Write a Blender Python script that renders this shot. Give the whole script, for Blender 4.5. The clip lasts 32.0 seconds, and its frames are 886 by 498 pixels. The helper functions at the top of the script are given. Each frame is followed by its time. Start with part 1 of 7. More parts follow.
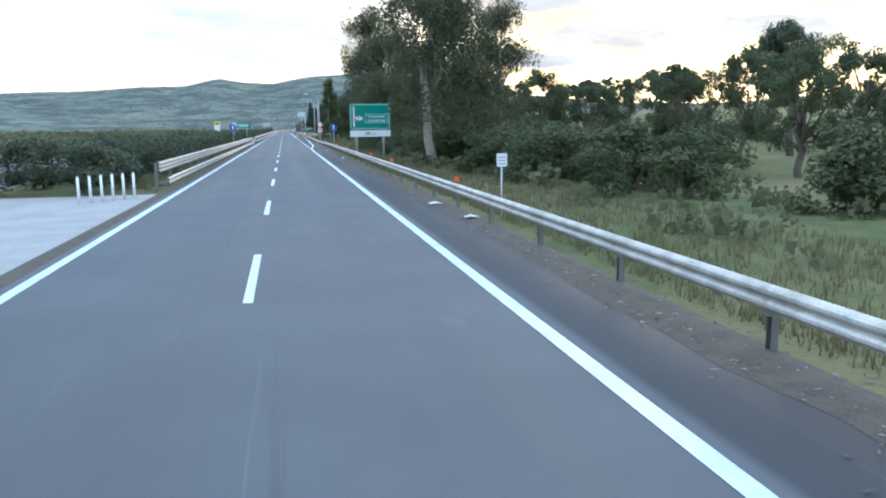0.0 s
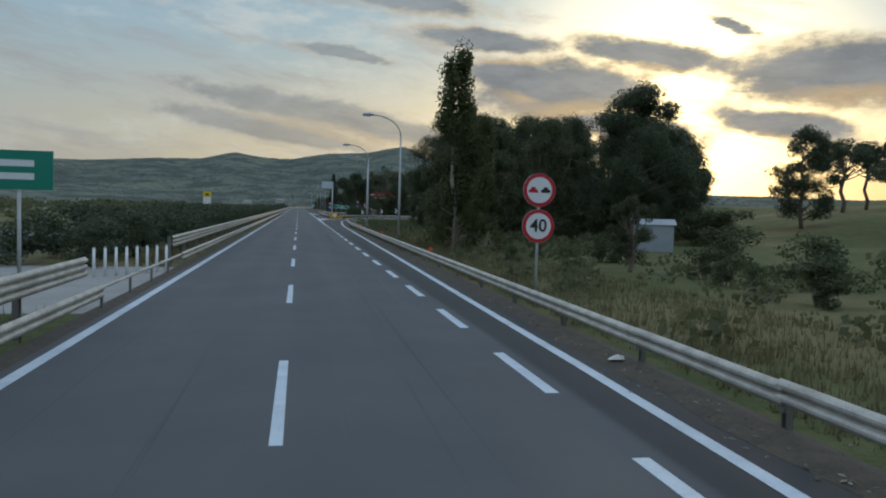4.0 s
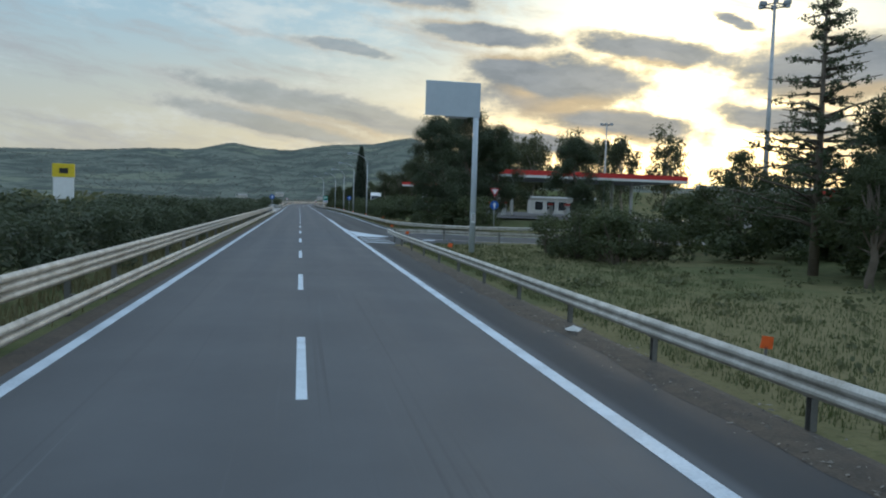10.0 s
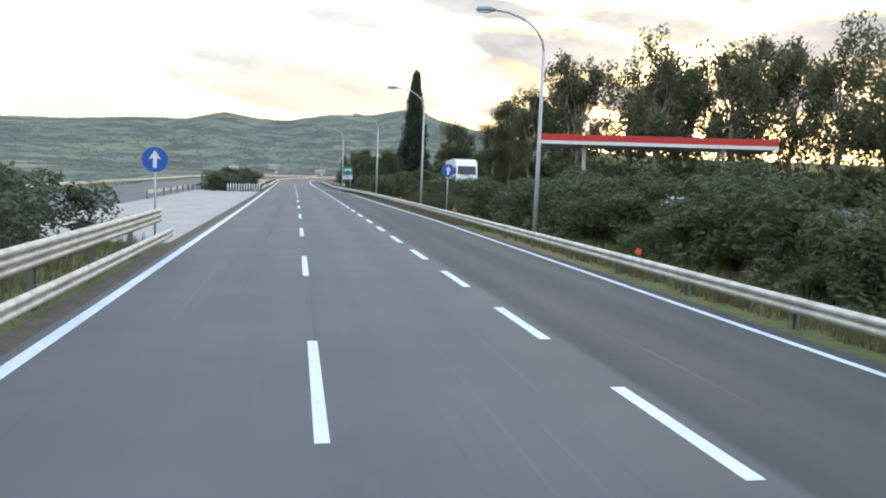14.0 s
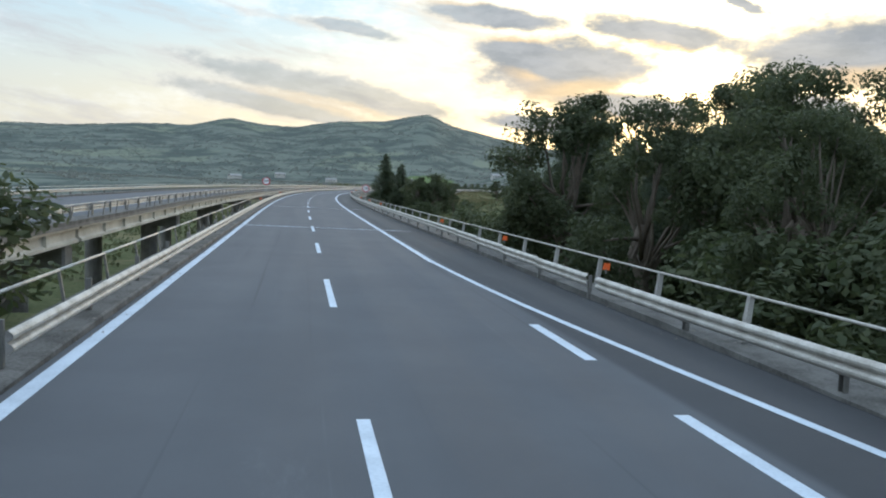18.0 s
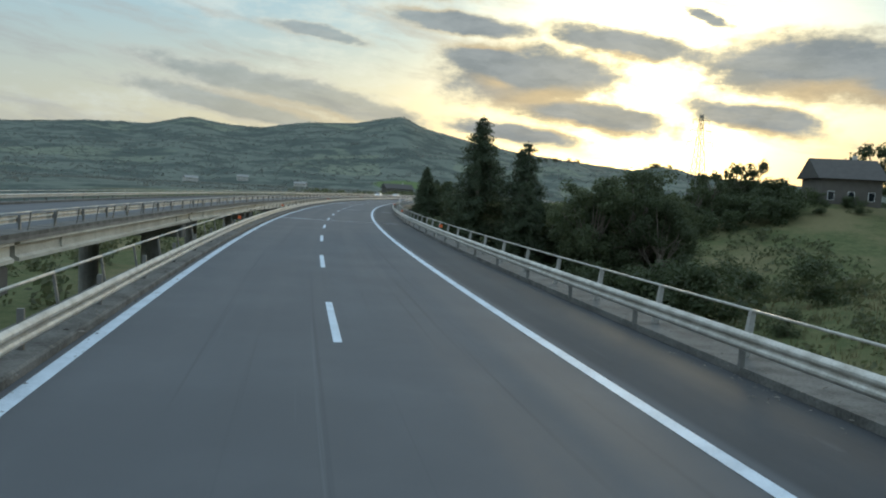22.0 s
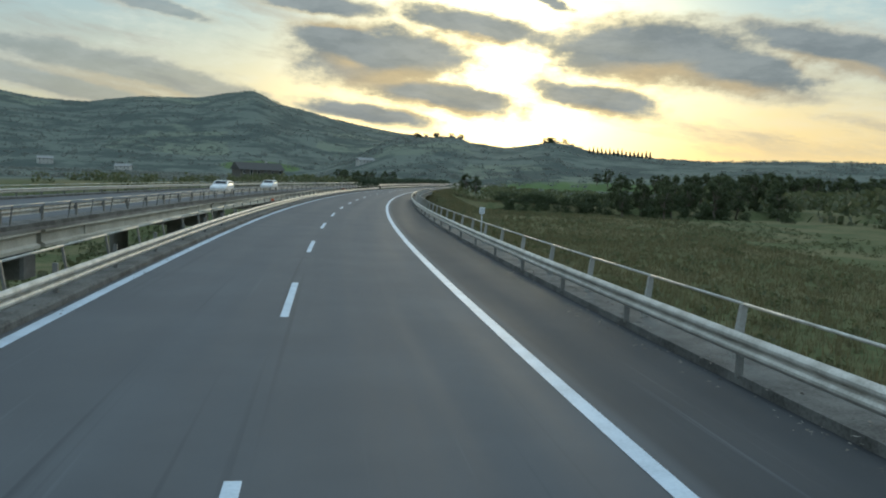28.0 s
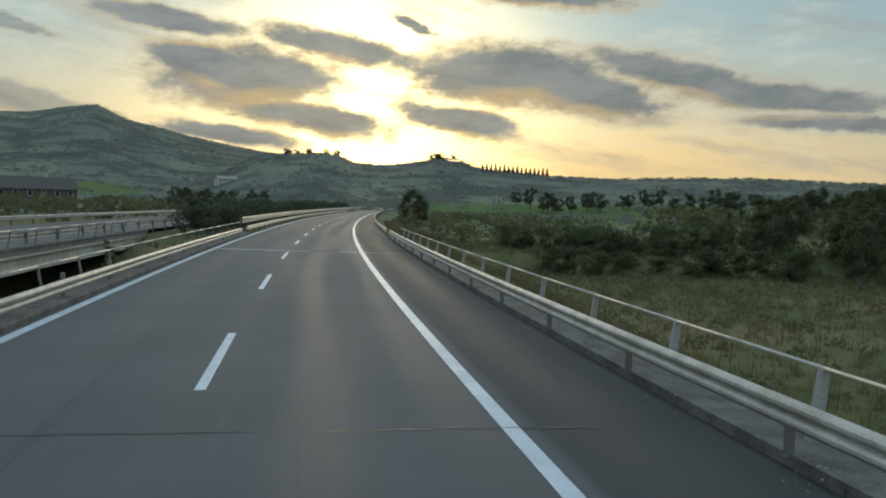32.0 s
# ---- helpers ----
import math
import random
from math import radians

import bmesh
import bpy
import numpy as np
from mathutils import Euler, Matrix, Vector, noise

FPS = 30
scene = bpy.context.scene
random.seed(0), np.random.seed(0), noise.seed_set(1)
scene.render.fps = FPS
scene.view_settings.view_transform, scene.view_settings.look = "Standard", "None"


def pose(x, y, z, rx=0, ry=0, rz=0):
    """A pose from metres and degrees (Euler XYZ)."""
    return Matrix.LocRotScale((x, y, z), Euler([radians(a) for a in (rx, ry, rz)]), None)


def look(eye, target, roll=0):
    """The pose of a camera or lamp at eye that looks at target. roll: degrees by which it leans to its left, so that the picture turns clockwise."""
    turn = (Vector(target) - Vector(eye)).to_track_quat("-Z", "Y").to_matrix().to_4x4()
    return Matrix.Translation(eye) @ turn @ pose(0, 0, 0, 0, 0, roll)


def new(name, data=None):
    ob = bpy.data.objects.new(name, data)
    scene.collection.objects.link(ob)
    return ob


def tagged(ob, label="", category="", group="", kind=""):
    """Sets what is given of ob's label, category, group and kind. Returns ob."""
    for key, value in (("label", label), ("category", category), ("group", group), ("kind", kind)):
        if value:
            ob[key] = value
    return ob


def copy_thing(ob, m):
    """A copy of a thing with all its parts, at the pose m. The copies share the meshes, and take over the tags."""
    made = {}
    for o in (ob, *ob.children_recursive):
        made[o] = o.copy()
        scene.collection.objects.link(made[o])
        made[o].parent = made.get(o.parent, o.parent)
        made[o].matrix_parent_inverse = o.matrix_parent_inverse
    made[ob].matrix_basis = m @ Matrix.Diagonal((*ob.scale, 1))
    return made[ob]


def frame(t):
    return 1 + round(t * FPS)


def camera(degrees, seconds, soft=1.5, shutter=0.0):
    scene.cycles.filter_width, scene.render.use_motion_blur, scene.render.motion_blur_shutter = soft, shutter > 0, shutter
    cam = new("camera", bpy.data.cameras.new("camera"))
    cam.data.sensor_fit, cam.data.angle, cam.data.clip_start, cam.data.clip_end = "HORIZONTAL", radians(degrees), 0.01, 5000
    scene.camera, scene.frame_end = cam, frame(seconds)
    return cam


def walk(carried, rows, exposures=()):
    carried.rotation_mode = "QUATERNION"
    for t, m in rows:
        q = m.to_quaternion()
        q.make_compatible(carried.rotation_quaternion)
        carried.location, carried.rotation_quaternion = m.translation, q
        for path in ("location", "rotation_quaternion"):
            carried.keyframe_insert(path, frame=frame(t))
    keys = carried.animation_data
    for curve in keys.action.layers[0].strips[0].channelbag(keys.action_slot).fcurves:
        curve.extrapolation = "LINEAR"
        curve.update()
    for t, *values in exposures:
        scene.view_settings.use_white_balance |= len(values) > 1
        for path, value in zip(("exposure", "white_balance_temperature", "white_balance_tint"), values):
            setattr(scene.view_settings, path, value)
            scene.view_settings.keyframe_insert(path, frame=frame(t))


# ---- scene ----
# ---------- the line of the road ----------
# curvature in 1/km at stations in metres along the centre dashes
STATIONS = [-1500, 380, 430, 480, 530, 580, 640, 700, 760, 820, 880, 940, 1000, 1060, 1500]
BENDS = [0, 0, -0.08, -0.02, -0.02, 0.71, 1.378, 1.403, 1.303, 1.469, 1.134, 0.869, 0.585, 0.301, 0.017]
STEP = 2.0
SS = np.arange(-1500, 1500, STEP)
KK = np.interp(SS, STATIONS, BENDS) * 1e-3
HH = np.concatenate([[0], np.cumsum((KK[1:] + KK[:-1]) / 2 * STEP)])
XX = np.concatenate([[0], np.cumsum(np.sin((HH[1:] + HH[:-1]) / 2) * STEP)])
YY = -1500 + np.concatenate([[0], np.cumsum(np.cos((HH[1:] + HH[:-1]) / 2) * STEP)])


def head_at(s):
    return float(np.interp(s, SS, HH))


def bank_at(s):
    return 0.0142 * min(1, max(0, (s - 430) / 120))


def P(s, e, z=0.0):
    """World point at station s, e metres right of the centre dashes, z over the carriageway."""
    h = head_at(s)
    near = e if abs(e) < 30 else math.copysign(30, e)
    return Vector((float(np.interp(s, SS, XX)) + e * math.cos(h), float(np.interp(s, SS, YY)) - e * math.sin(h), z - bank_at(s) * near))


def M(s, e, z=0.0, turn=0.0, scale=1.0):
    """Pose with local y along the road and local x to its right, turned clockwise by turn degrees."""
    return Matrix.Translation(P(s, e, z)) @ Matrix.Rotation(-head_at(s) - radians(turn), 4, "Z") @ Matrix.Diagonal((scale, scale, scale, 1))


# ---------- camera: seconds, station, offset, yaw to the right, pitch, lean ----------
EYE = 2.558
ROWS = [
    (0.0, -11.40, 0.65, 11.51, -9.15, 0.76),
    (0.5, 2.56, 0.56, 11.72, -10.55, 0.47),
    (1.0, 16.50, 0.47, 12.00, -9.43, 0.17),
    (1.5, 30.28, 0.36, 14.69, -7.78, 0.04),
    (2.0, 44.12, 0.28, 17.06, -6.39, -0.10),
    (2.5, 58.32, 0.29, 16.98, -6.34, 0.54),
    (3.0, 72.50, 0.32, 12.57, -7.40, 1.17),
    (3.5, 86.24, 0.27, 11.68, -3.18, -0.17),
    (4.0, 99.88, 0.20, 10.80, -3.03, -1.51),
    (4.5, 113.64, 0.16, 10.89, -2.99, -1.30),
    (6.5, 169.11, 0.10, 12.81, -2.90, -0.44),
    (7.0, 183.03, 0.08, 14.26, -3.05, -0.23),
    (7.5, 196.97, 0.04, 15.31, -2.73, -0.57),
    (8.0, 210.91, 0.01, 15.65, -2.72, -0.92),
    (8.5, 224.75, 0.00, 14.57, -3.01, -1.02),
    (9.0, 238.58, -0.00, 12.91, -3.62, -1.12),
    (9.5, 252.41, -0.03, 11.82, -3.52, -1.46),
    (10.0, 266.26, -0.07, 10.73, -3.41, -1.81),
    (10.5, 280.15, -0.09, 9.69, -4.82, -1.92),
    (11.0, 294.01, -0.13, 9.68, -5.98, -2.02),
    (11.5, 307.77, -0.19, 9.92, -6.22, -2.40),
    (12.0, 321.51, -0.26, 10.16, -6.21, -2.78),
    (12.5, 335.29, -0.29, 9.92, -5.90, -2.64),
    (13.0, 349.10, -0.30, 10.01, -5.84, -2.50),
    (13.5, 362.97, -0.30, 10.71, -5.59, -2.42),
    (15.5, 418.84, -0.27, 11.45, -4.92, -2.10),
    (16.0, 432.80, -0.33, 11.51, -4.93, -2.02),
    (16.5, 446.76, -0.44, 11.44, -4.86, -2.23),
    (17.0, 460.69, -0.55, 11.49, -5.63, -2.44),
    (17.5, 474.57, -0.65, 11.06, -4.91, -2.36),
    (18.0, 488.39, -0.73, 10.75, -4.70, -2.27),
    (18.5, 502.15, -0.83, 10.71, -4.05, -2.08),
    (19.0, 515.93, -0.90, 10.80, -4.05, -1.88),
    (20.0, 543.81, -0.81, 11.19, -4.50, -1.62),
    (21.0, 571.45, -0.74, 11.36, -4.35, -1.57),
    (22.0, 599.36, -0.77, 11.42, -4.16, -2.98),
    (23.0, 627.01, -0.53, 10.88, -4.33, -2.04),
    (24.0, 654.84, -0.44, 10.82, -4.35, -3.01),
    (25.0, 682.67, -0.18, 10.20, -4.24, -2.51),
    (25.5, 696.59, -0.04, 9.98, -4.81, -2.43),
    (27.5, 752.29, 0.54, 9.39, -5.54, -2.09),
    (28.0, 766.19, 0.64, 9.63, -5.14, -2.00),
    (28.5, 780.07, 0.71, 9.68, -4.88, -1.89),
    (29.0, 793.95, 0.76, 9.54, -4.81, -1.78),
    (29.5, 807.87, 0.84, 9.53, -4.81, -1.82),
    (30.0, 821.77, 0.91, 9.25, -4.68, -1.87),
    (30.5, 835.59, 0.89, 9.72, -4.40, -2.31),
    (31.0, 849.45, 0.91, 10.58, -3.79, -2.76),
    (31.5, 863.47, 1.09, 10.82, -3.09, -2.03),
    (32.0, 877.56, 1.33, 10.80, -3.30, -1.30),
]


def eye_pose(s, e, yaw, pitch, lean):
    a, p, r = head_at(s) + radians(yaw), radians(pitch), radians(lean)
    ahead = Vector((math.sin(a) * math.cos(p), math.cos(a) * math.cos(p), math.sin(p)))
    right = Vector((math.cos(a), -math.sin(a), 0))
    up = right.cross(ahead)
    right, up = right * math.cos(r) - up * math.sin(r), up * math.cos(r) + right * math.sin(r)
    m = Matrix((right, up, -ahead)).transposed().to_4x4()
    return Matrix.Translation(P(s, e, EYE)) @ m


cam = camera(60.4, 32.0, soft=2.0)
walk(cam, [(t, eye_pose(*r)) for t, *r in ROWS],
     exposures=[
         (0, 1.4, 5600, 8),
         (0.5, 1.5, 7000, 14),
         (1, 1.5, 8500, 26),
         (2, 1.03, 7300, 20),
         (3, 1.21, 7300, 20),
         (3.6, 0.1, 6520, 10),
         (4.2, -0.2, 6170, 6),
         (6.5, 0.6, 6220, 4),
         (7, 0.75, 6170, 4),
         (8, 0.22, 5980, 4),
         (9, -0.04, 5970, 4),
         (10, 0.1, 5970, 4),
         (11, 0.4, 5930, 5),
         (12, 1.01, 6170, 10),
         (13.2, 1.3, 6770, 12),
         (17, 1.14, 6550, 10),
         (18, 0.73, 6190, 8),
         (19, 0.16, 5990, 2),
         (20, 0.15, 6170, 0),
         (24, 0.22, 6130, 0),
         (25, 0.01, 6090, -3),
         (28, 0.05, 6050, -3),
         (30, -0.05, 6170, -2),
         (32, -0.15, 6520, 0),
     ])

# ---------- daylight: low sun behind broken cloud ----------
SUN_AZ, SUN_EL = radians(28.0), radians(6.5)
world = bpy.data.worlds.new("dusk_sky")
scene.world = world
world.use_nodes = True
W = world.node_tree
W.nodes.clear()


def node(tree, kind, **inputs):
    n = tree.nodes.new(kind)
    for k, v in inputs.items():
        key = int(k[1:]) if k[0] == "i" and k[1:].isdigit() else k.replace("_", " ")
        sock = n.inputs[key]
        if isinstance(v, bpy.types.NodeSocket):
            tree.links.new(v, sock)
        else:
            sock.default_value = v
    return n


def maths(tree, op, a, b=0.0, c=0.0):
    n = tree.nodes.new("ShaderNodeMath")
    n.operation = op
    for i, v in enumerate((a, b, c)):
        if isinstance(v, bpy.types.NodeSocket):
            tree.links.new(v, n.inputs[i])
        else:
            n.inputs[i].default_value = v
    return n.outputs[0]


def vmaths(tree, op, a, b=(0, 0, 0)):
    n = tree.nodes.new("ShaderNodeVectorMath")
    n.operation = op
    for i, v in enumerate((a, b)):
        if isinstance(v, bpy.types.NodeSocket):
            tree.links.new(v, n.inputs[i])
        else:
            n.inputs[i].default_value = v
    return n.outputs[1] if op in ("LENGTH", "DOT_PRODUCT") else n.outputs[0]


def mix(tree, fac, a, b, mode="MIX"):
    n = tree.nodes.new("ShaderNodeMix")
    n.data_type, n.blend_type = "RGBA", mode
    for i, v in ((0, fac), (6, a), (7, b)):
        if isinstance(v, bpy.types.NodeSocket):
            tree.links.new(v, n.inputs[i])
        else:
            n.inputs[i].default_value = v if i == 0 else (*v, 1)
    return n.outputs[2]


def span(tree, v, a, b, c=0.0, d=1.0, kind="SMOOTHSTEP"):
    n = tree.nodes.new("ShaderNodeMapRange")
    n.interpolation_type = kind
    for i, x in enumerate((v, a, b, c, d)):
        if isinstance(x, bpy.types.NodeSocket):
            tree.links.new(x, n.inputs[i])
        else:
            n.inputs[i].default_value = x
    return n.outputs[0]


sky = W.nodes.new("ShaderNodeTexSky")
sky.sky_type, sky.sun_disc = "NISHITA", False
sky.sun_elevation, sky.sun_rotation = SUN_EL, SUN_AZ
sky.air_density, sky.dust_density, sky.ozone_density = 1.2, 2.0, 1.5
ways = W.nodes.new("ShaderNodeTexCoord").outputs["Generated"]
parts_xyz = node(W, "ShaderNodeSeparateXYZ", Vector=ways)
DEG = 57.29578
az = maths(W, "MULTIPLY", maths(W, "ARCTAN2", parts_xyz.outputs[0], parts_xyz.outputs[1]), DEG)
el = maths(W, "MULTIPLY", maths(W, "ARCSINE", parts_xyz.outputs[2]), DEG)
flat = node(W, "ShaderNodeCombineXYZ", X=az, Y=el, Z=0.0).outputs[0]
# ragged edges: the sky chart is bent by noise before the clouds are read from it
chart = node(W, "ShaderNodeVectorMath", i0=flat, i1=(0.16, 0.42, 0.0))
chart.operation = "MULTIPLY"
bend = node(W, "ShaderNodeTexNoise", Vector=chart.outputs[0], Scale=1.5, Detail=8.0, Roughness=0.66)
bend_c = vmaths(W, "SUBTRACT", bend.outputs["Color"], (0.5, 0.5, 0.5))
bent = vmaths(W, "ADD", flat, vmaths(W, "MULTIPLY", bend_c, (3.0, 1.1, 0.0)))
# broken cloud: bearing, height, half width, half height in degrees, fall to the right
CLOUDS = [(19.0, 8.8, 7.2, 2.5, 0.02), (15.8, 9.6, 4.2, 1.5, -0.2), (22.6, 6.3, 7.6, 1.25, -0.14), (38.3, 9.6, 8.4, 2.5, -0.02), (44.0, 8.2, 6.2, 1.8, -0.2), (34.7, 6.3, 5.0, 1.2, -0.17),
          (25.6, 11.3, 6.4, 1.05, -0.16), (18.0, 4.7, 5.5, 0.7, -0.1), (0.8, 6.8, 11.0, 1.2, -0.15), (4.6, 6.2, 6.0, 1.25, -0.25), (-2.2, 5.5, 9.0, 0.9, -0.15), (13.4, 12.4, 6.0, 0.9, -0.1),
          (31.0, 13.0, 1.7, 0.38, -0.4), (3.0, 11.1, 4.0, 0.5, -0.12), (57.0, 7.8, 8.0, 1.0, -0.1), (60.0, 6.0, 6.4, 0.7, -0.08), (50.5, 9.4, 7.0, 1.4, -0.25), (8.0, 15.0, 6.0, 1.0, -0.1), (40.0, 15.5, 8.0, 1.2, -0.1)]


def cloud_field(place):
    out = None
    for bx, by, rx, ry, fall in CLOUDS:
        q = vmaths(W, "SUBTRACT", place, (bx, by, 0))
        across = vmaths(W, "DOT_PRODUCT", q, (1 / rx, 0, 0))
        upward = vmaths(W, "DOT_PRODUCT", q, (-fall / ry, 1 / ry, 0))
        d = maths(W, "SQRT", maths(W, "ADD", maths(W, "MULTIPLY", across, across), maths(W, "MULTIPLY", upward, upward)))
        out = d if out is None else maths(W, "SMOOTH_MIN", out, d, 0.34)
    return out


near_cloud = cloud_field(bent)
# undersides: places with more cloud above them than at their own height
under = span(W, maths(W, "SUBTRACT", near_cloud, cloud_field(vmaths(W, "ADD", bent, (-0.8, 1.3, 0.0)))), -0.1, 0.42)
# streaks of thinner cloud everywhere, wider overhead
over = vmaths(W, "MULTIPLY", ways, (3.0, 3.0, 9.0))
wisps = node(W, "ShaderNodeTexNoise", Vector=over, Scale=1.6, Detail=7.0, Roughness=0.6).outputs["Fac"]
fine = node(W, "ShaderNodeTexNoise", Vector=chart.outputs[0], Scale=2.2, Detail=8.0, Roughness=0.68).outputs["Fac"]
billow = node(W, "ShaderNodeTexNoise", Vector=vmaths(W, "MULTIPLY", bent, (0.22, 0.6, 0.0)), Scale=1.0, Detail=7.0, Roughness=0.65).outputs["Fac"]
slope = node(W, "ShaderNodeCombineXYZ", X=vmaths(W, "DOT_PRODUCT", bent, (0.07, 0, 0)), Y=vmaths(W, "DOT_PRODUCT", bent, (0.07, 0.42, 0)), Z=0.0).outputs[0]
streak = node(W, "ShaderNodeTexNoise", Vector=slope, Scale=1.0, Detail=8.0, Roughness=0.64).outputs["Fac"]
lumps = node(W, "ShaderNodeTexNoise", Vector=vmaths(W, "MULTIPLY", flat, (0.5, 0.85, 0.0)), Scale=1.0, Detail=6.0, Roughness=0.6).outputs["Fac"]
rough_d = maths(W, "ADD", near_cloud, maths(W, "MULTIPLY", maths(W, "SUBTRACT", fine, 0.5), 0.42))
rough_d = maths(W, "ADD", rough_d, maths(W, "MULTIPLY", maths(W, "SUBTRACT", lumps, 0.5), 0.85))
solid = span(W, rough_d, 1.26, 0.74)
core = span(W, rough_d, 1.06, 0.6)
thin = maths(W, "MULTIPLY", span(W, streak, 0.46, 0.68), span(W, el, 1.0, 4.0))
veil = span(W, maths(W, "ADD", wisps, maths(W, "MULTIPLY", fine, 0.5)), 0.72, 0.98)
# thin cloud lit through round the sun
sun_way = (math.sin(SUN_AZ) * math.cos(SUN_EL), math.cos(SUN_AZ) * math.cos(SUN_EL), math.sin(SUN_EL))
toward = maths(W, "MAXIMUM", vmaths(W, "DOT_PRODUCT", ways, sun_way), 0.0)
glow = maths(W, "POWER", toward, 70.0)
wide = maths(W, "POWER", toward, 5.5)
air = mix(W, 1.0, sky.outputs[0], (0.075, 0.085, 0.1), "MULTIPLY")
low = span(W, el, 14.0, 4.0)
away = span(W, vmaths(W, "DOT_PRODUCT", ways, sun_way), 0.35, -0.35)
lit_veil = mix(W, wide, mix(W, away, (0.58, 0.565, 0.53), (0.92, 0.88, 0.83)), (1.04, 0.79, 0.46))
high = mix(W, span(W, el, 14.0, 32.0), (0.44, 0.60, 0.70), (0.95, 1.16, 1.42))
c = mix(W, 0.68, air, mix(W, maths(W, "MULTIPLY", low, 0.92), high, lit_veil))
c = mix(W, maths(W, "MULTIPLY", veil, 0.5), c, mix(W, wide, (0.62, 0.66, 0.70), (1.0, 0.88, 0.66)))
c = mix(W, maths(W, "MULTIPLY", span(W, el, 8.0, 1.5), maths(W, "MULTIPLY", span(W, az, 14.0, 44.0), wide)), c, (1.1, 0.72, 0.30))
c = mix(W, glow, c, (2.2, 1.6, 0.8), "ADD")
grey = mix(W, wide, (0.34, 0.34, 0.37), (0.60, 0.48, 0.36))
c = mix(W, maths(W, "MULTIPLY", thin, 0.6), c, grey)
rim_c = mix(W, maths(W, "ADD", maths(W, "MULTIPLY", wide, 0.6), glow), (0.40, 0.41, 0.44), (0.95, 0.74, 0.42))
slate = mix(W, span(W, billow, 0.34, 0.66), (0.20, 0.218, 0.24), (0.29, 0.30, 0.318))
belly = mix(W, wide, (0.34, 0.33, 0.33), mix(W, span(W, billow, 0.3, 0.7), (0.46, 0.34, 0.21), (0.66, 0.47, 0.27)))
cloud_c = mix(W, core, rim_c, mix(W, under, slate, belly))
# cloud far from the sun is thin and pale
c = mix(W, maths(W, "MULTIPLY", solid, maths(W, "ADD", 0.6, maths(W, "MULTIPLY", span(W, az, 5.0, 15.0), 0.34))), c, cloud_c)
# below the horizon the earth's own dull light
c = mix(W, span(W, el, -1.0, -6.0), c, (0.05, 0.055, 0.045))
back = node(W, "ShaderNodeBackground", Color=c, Strength=1.0)
W.links.new(back.outputs[0], W.nodes.new("ShaderNodeOutputWorld").inputs[0])

sun = new("sun", bpy.data.lights.new("sun", "SUN"))
sun.data.energy, sun.data.angle, sun.data.color = 0.5, radians(12), (1.0, 0.78, 0.52)
sun.matrix_world = look((0, 0, 0), (-sun_way[0], -sun_way[1], -sun_way[2]))


# ---------- materials ----------
def paint(name, base, rough=0.7, metal=0.0, other=None, scale=3.0, grain=40.0, bump=0.15, coords="Object", amount=0.8, each=0.0, glass=0.0, far=0.02):
    """A surface of two tones mixed by a coarse and a fine noise, with relief; each: how much single pieces differ."""
    m = bpy.data.materials.new(name)
    m.use_nodes = True
    t = m.node_tree
    b = t.nodes["Principled BSDF"]
    other = other or tuple(v * 0.72 for v in base)
    co = t.nodes.new("ShaderNodeTexCoord").outputs[coords]
    n1 = node(t, "ShaderNodeTexNoise", Vector=co, Scale=scale, Detail=5.0, Roughness=0.6).outputs["Fac"]
    n2 = node(t, "ShaderNodeTexNoise", Vector=co, Scale=grain, Detail=3.0).outputs["Fac"]
    f = maths(t, "ADD", maths(t, "MULTIPLY", span(t, n1, 0.35, 0.68), amount * 0.7), maths(t, "MULTIPLY", span(t, n2, 0.4, 0.7), amount * 0.3))
    col = mix(t, f, base, other)
    if each:
        r = t.nodes.new("ShaderNodeObjectInfo").outputs["Random"]
        col = mix(t, maths(t, "MULTIPLY", r, each), col, tuple(v * 0.45 for v in base))
    t.links.new(col, b.inputs["Base Color"])
    t.links.new(span(t, n2, 0.3, 0.7, rough - 0.08, min(1, rough + 0.08)), b.inputs["Roughness"])
    b.inputs["Metallic"].default_value = metal
    bp = node(t, "ShaderNodeBump", Height=n2, Strength=bump, Distance=far)
    t.links.new(bp.outputs[0], b.inputs["Normal"])
    return m


def leaf_paint(name, base, other, thin=0.35):
    """Foliage: tones vary leaf by leaf, some light comes through."""
    m = bpy.data.materials.new(name)
    m.use_nodes = True
    t = m.node_tree
    b = t.nodes["Principled BSDF"]
    r = t.nodes.new("ShaderNodeNewGeometry").outputs["Random Per Island"]
    o = t.nodes.new("ShaderNodeObjectInfo").outputs["Random"]
    col = mix(t, r, base, other)
    col = mix(t, maths(t, "MULTIPLY", o, 0.45), col, tuple(v * 0.6 for v in base))
    t.links.new(col, b.inputs["Base Color"])
    b.inputs["Roughness"].default_value = 0.65
    tr = node(t, "ShaderNodeBsdfTranslucent", Color=col)
    mx = node(t, "ShaderNodeMixShader", Fac=thin)
    t.links.new(b.outputs[0], mx.inputs[1])
    t.links.new(tr.outputs[0], mx.inputs[2])
    t.links.new(mx.outputs[0], t.nodes["Material Output"].inputs[0])
    return m


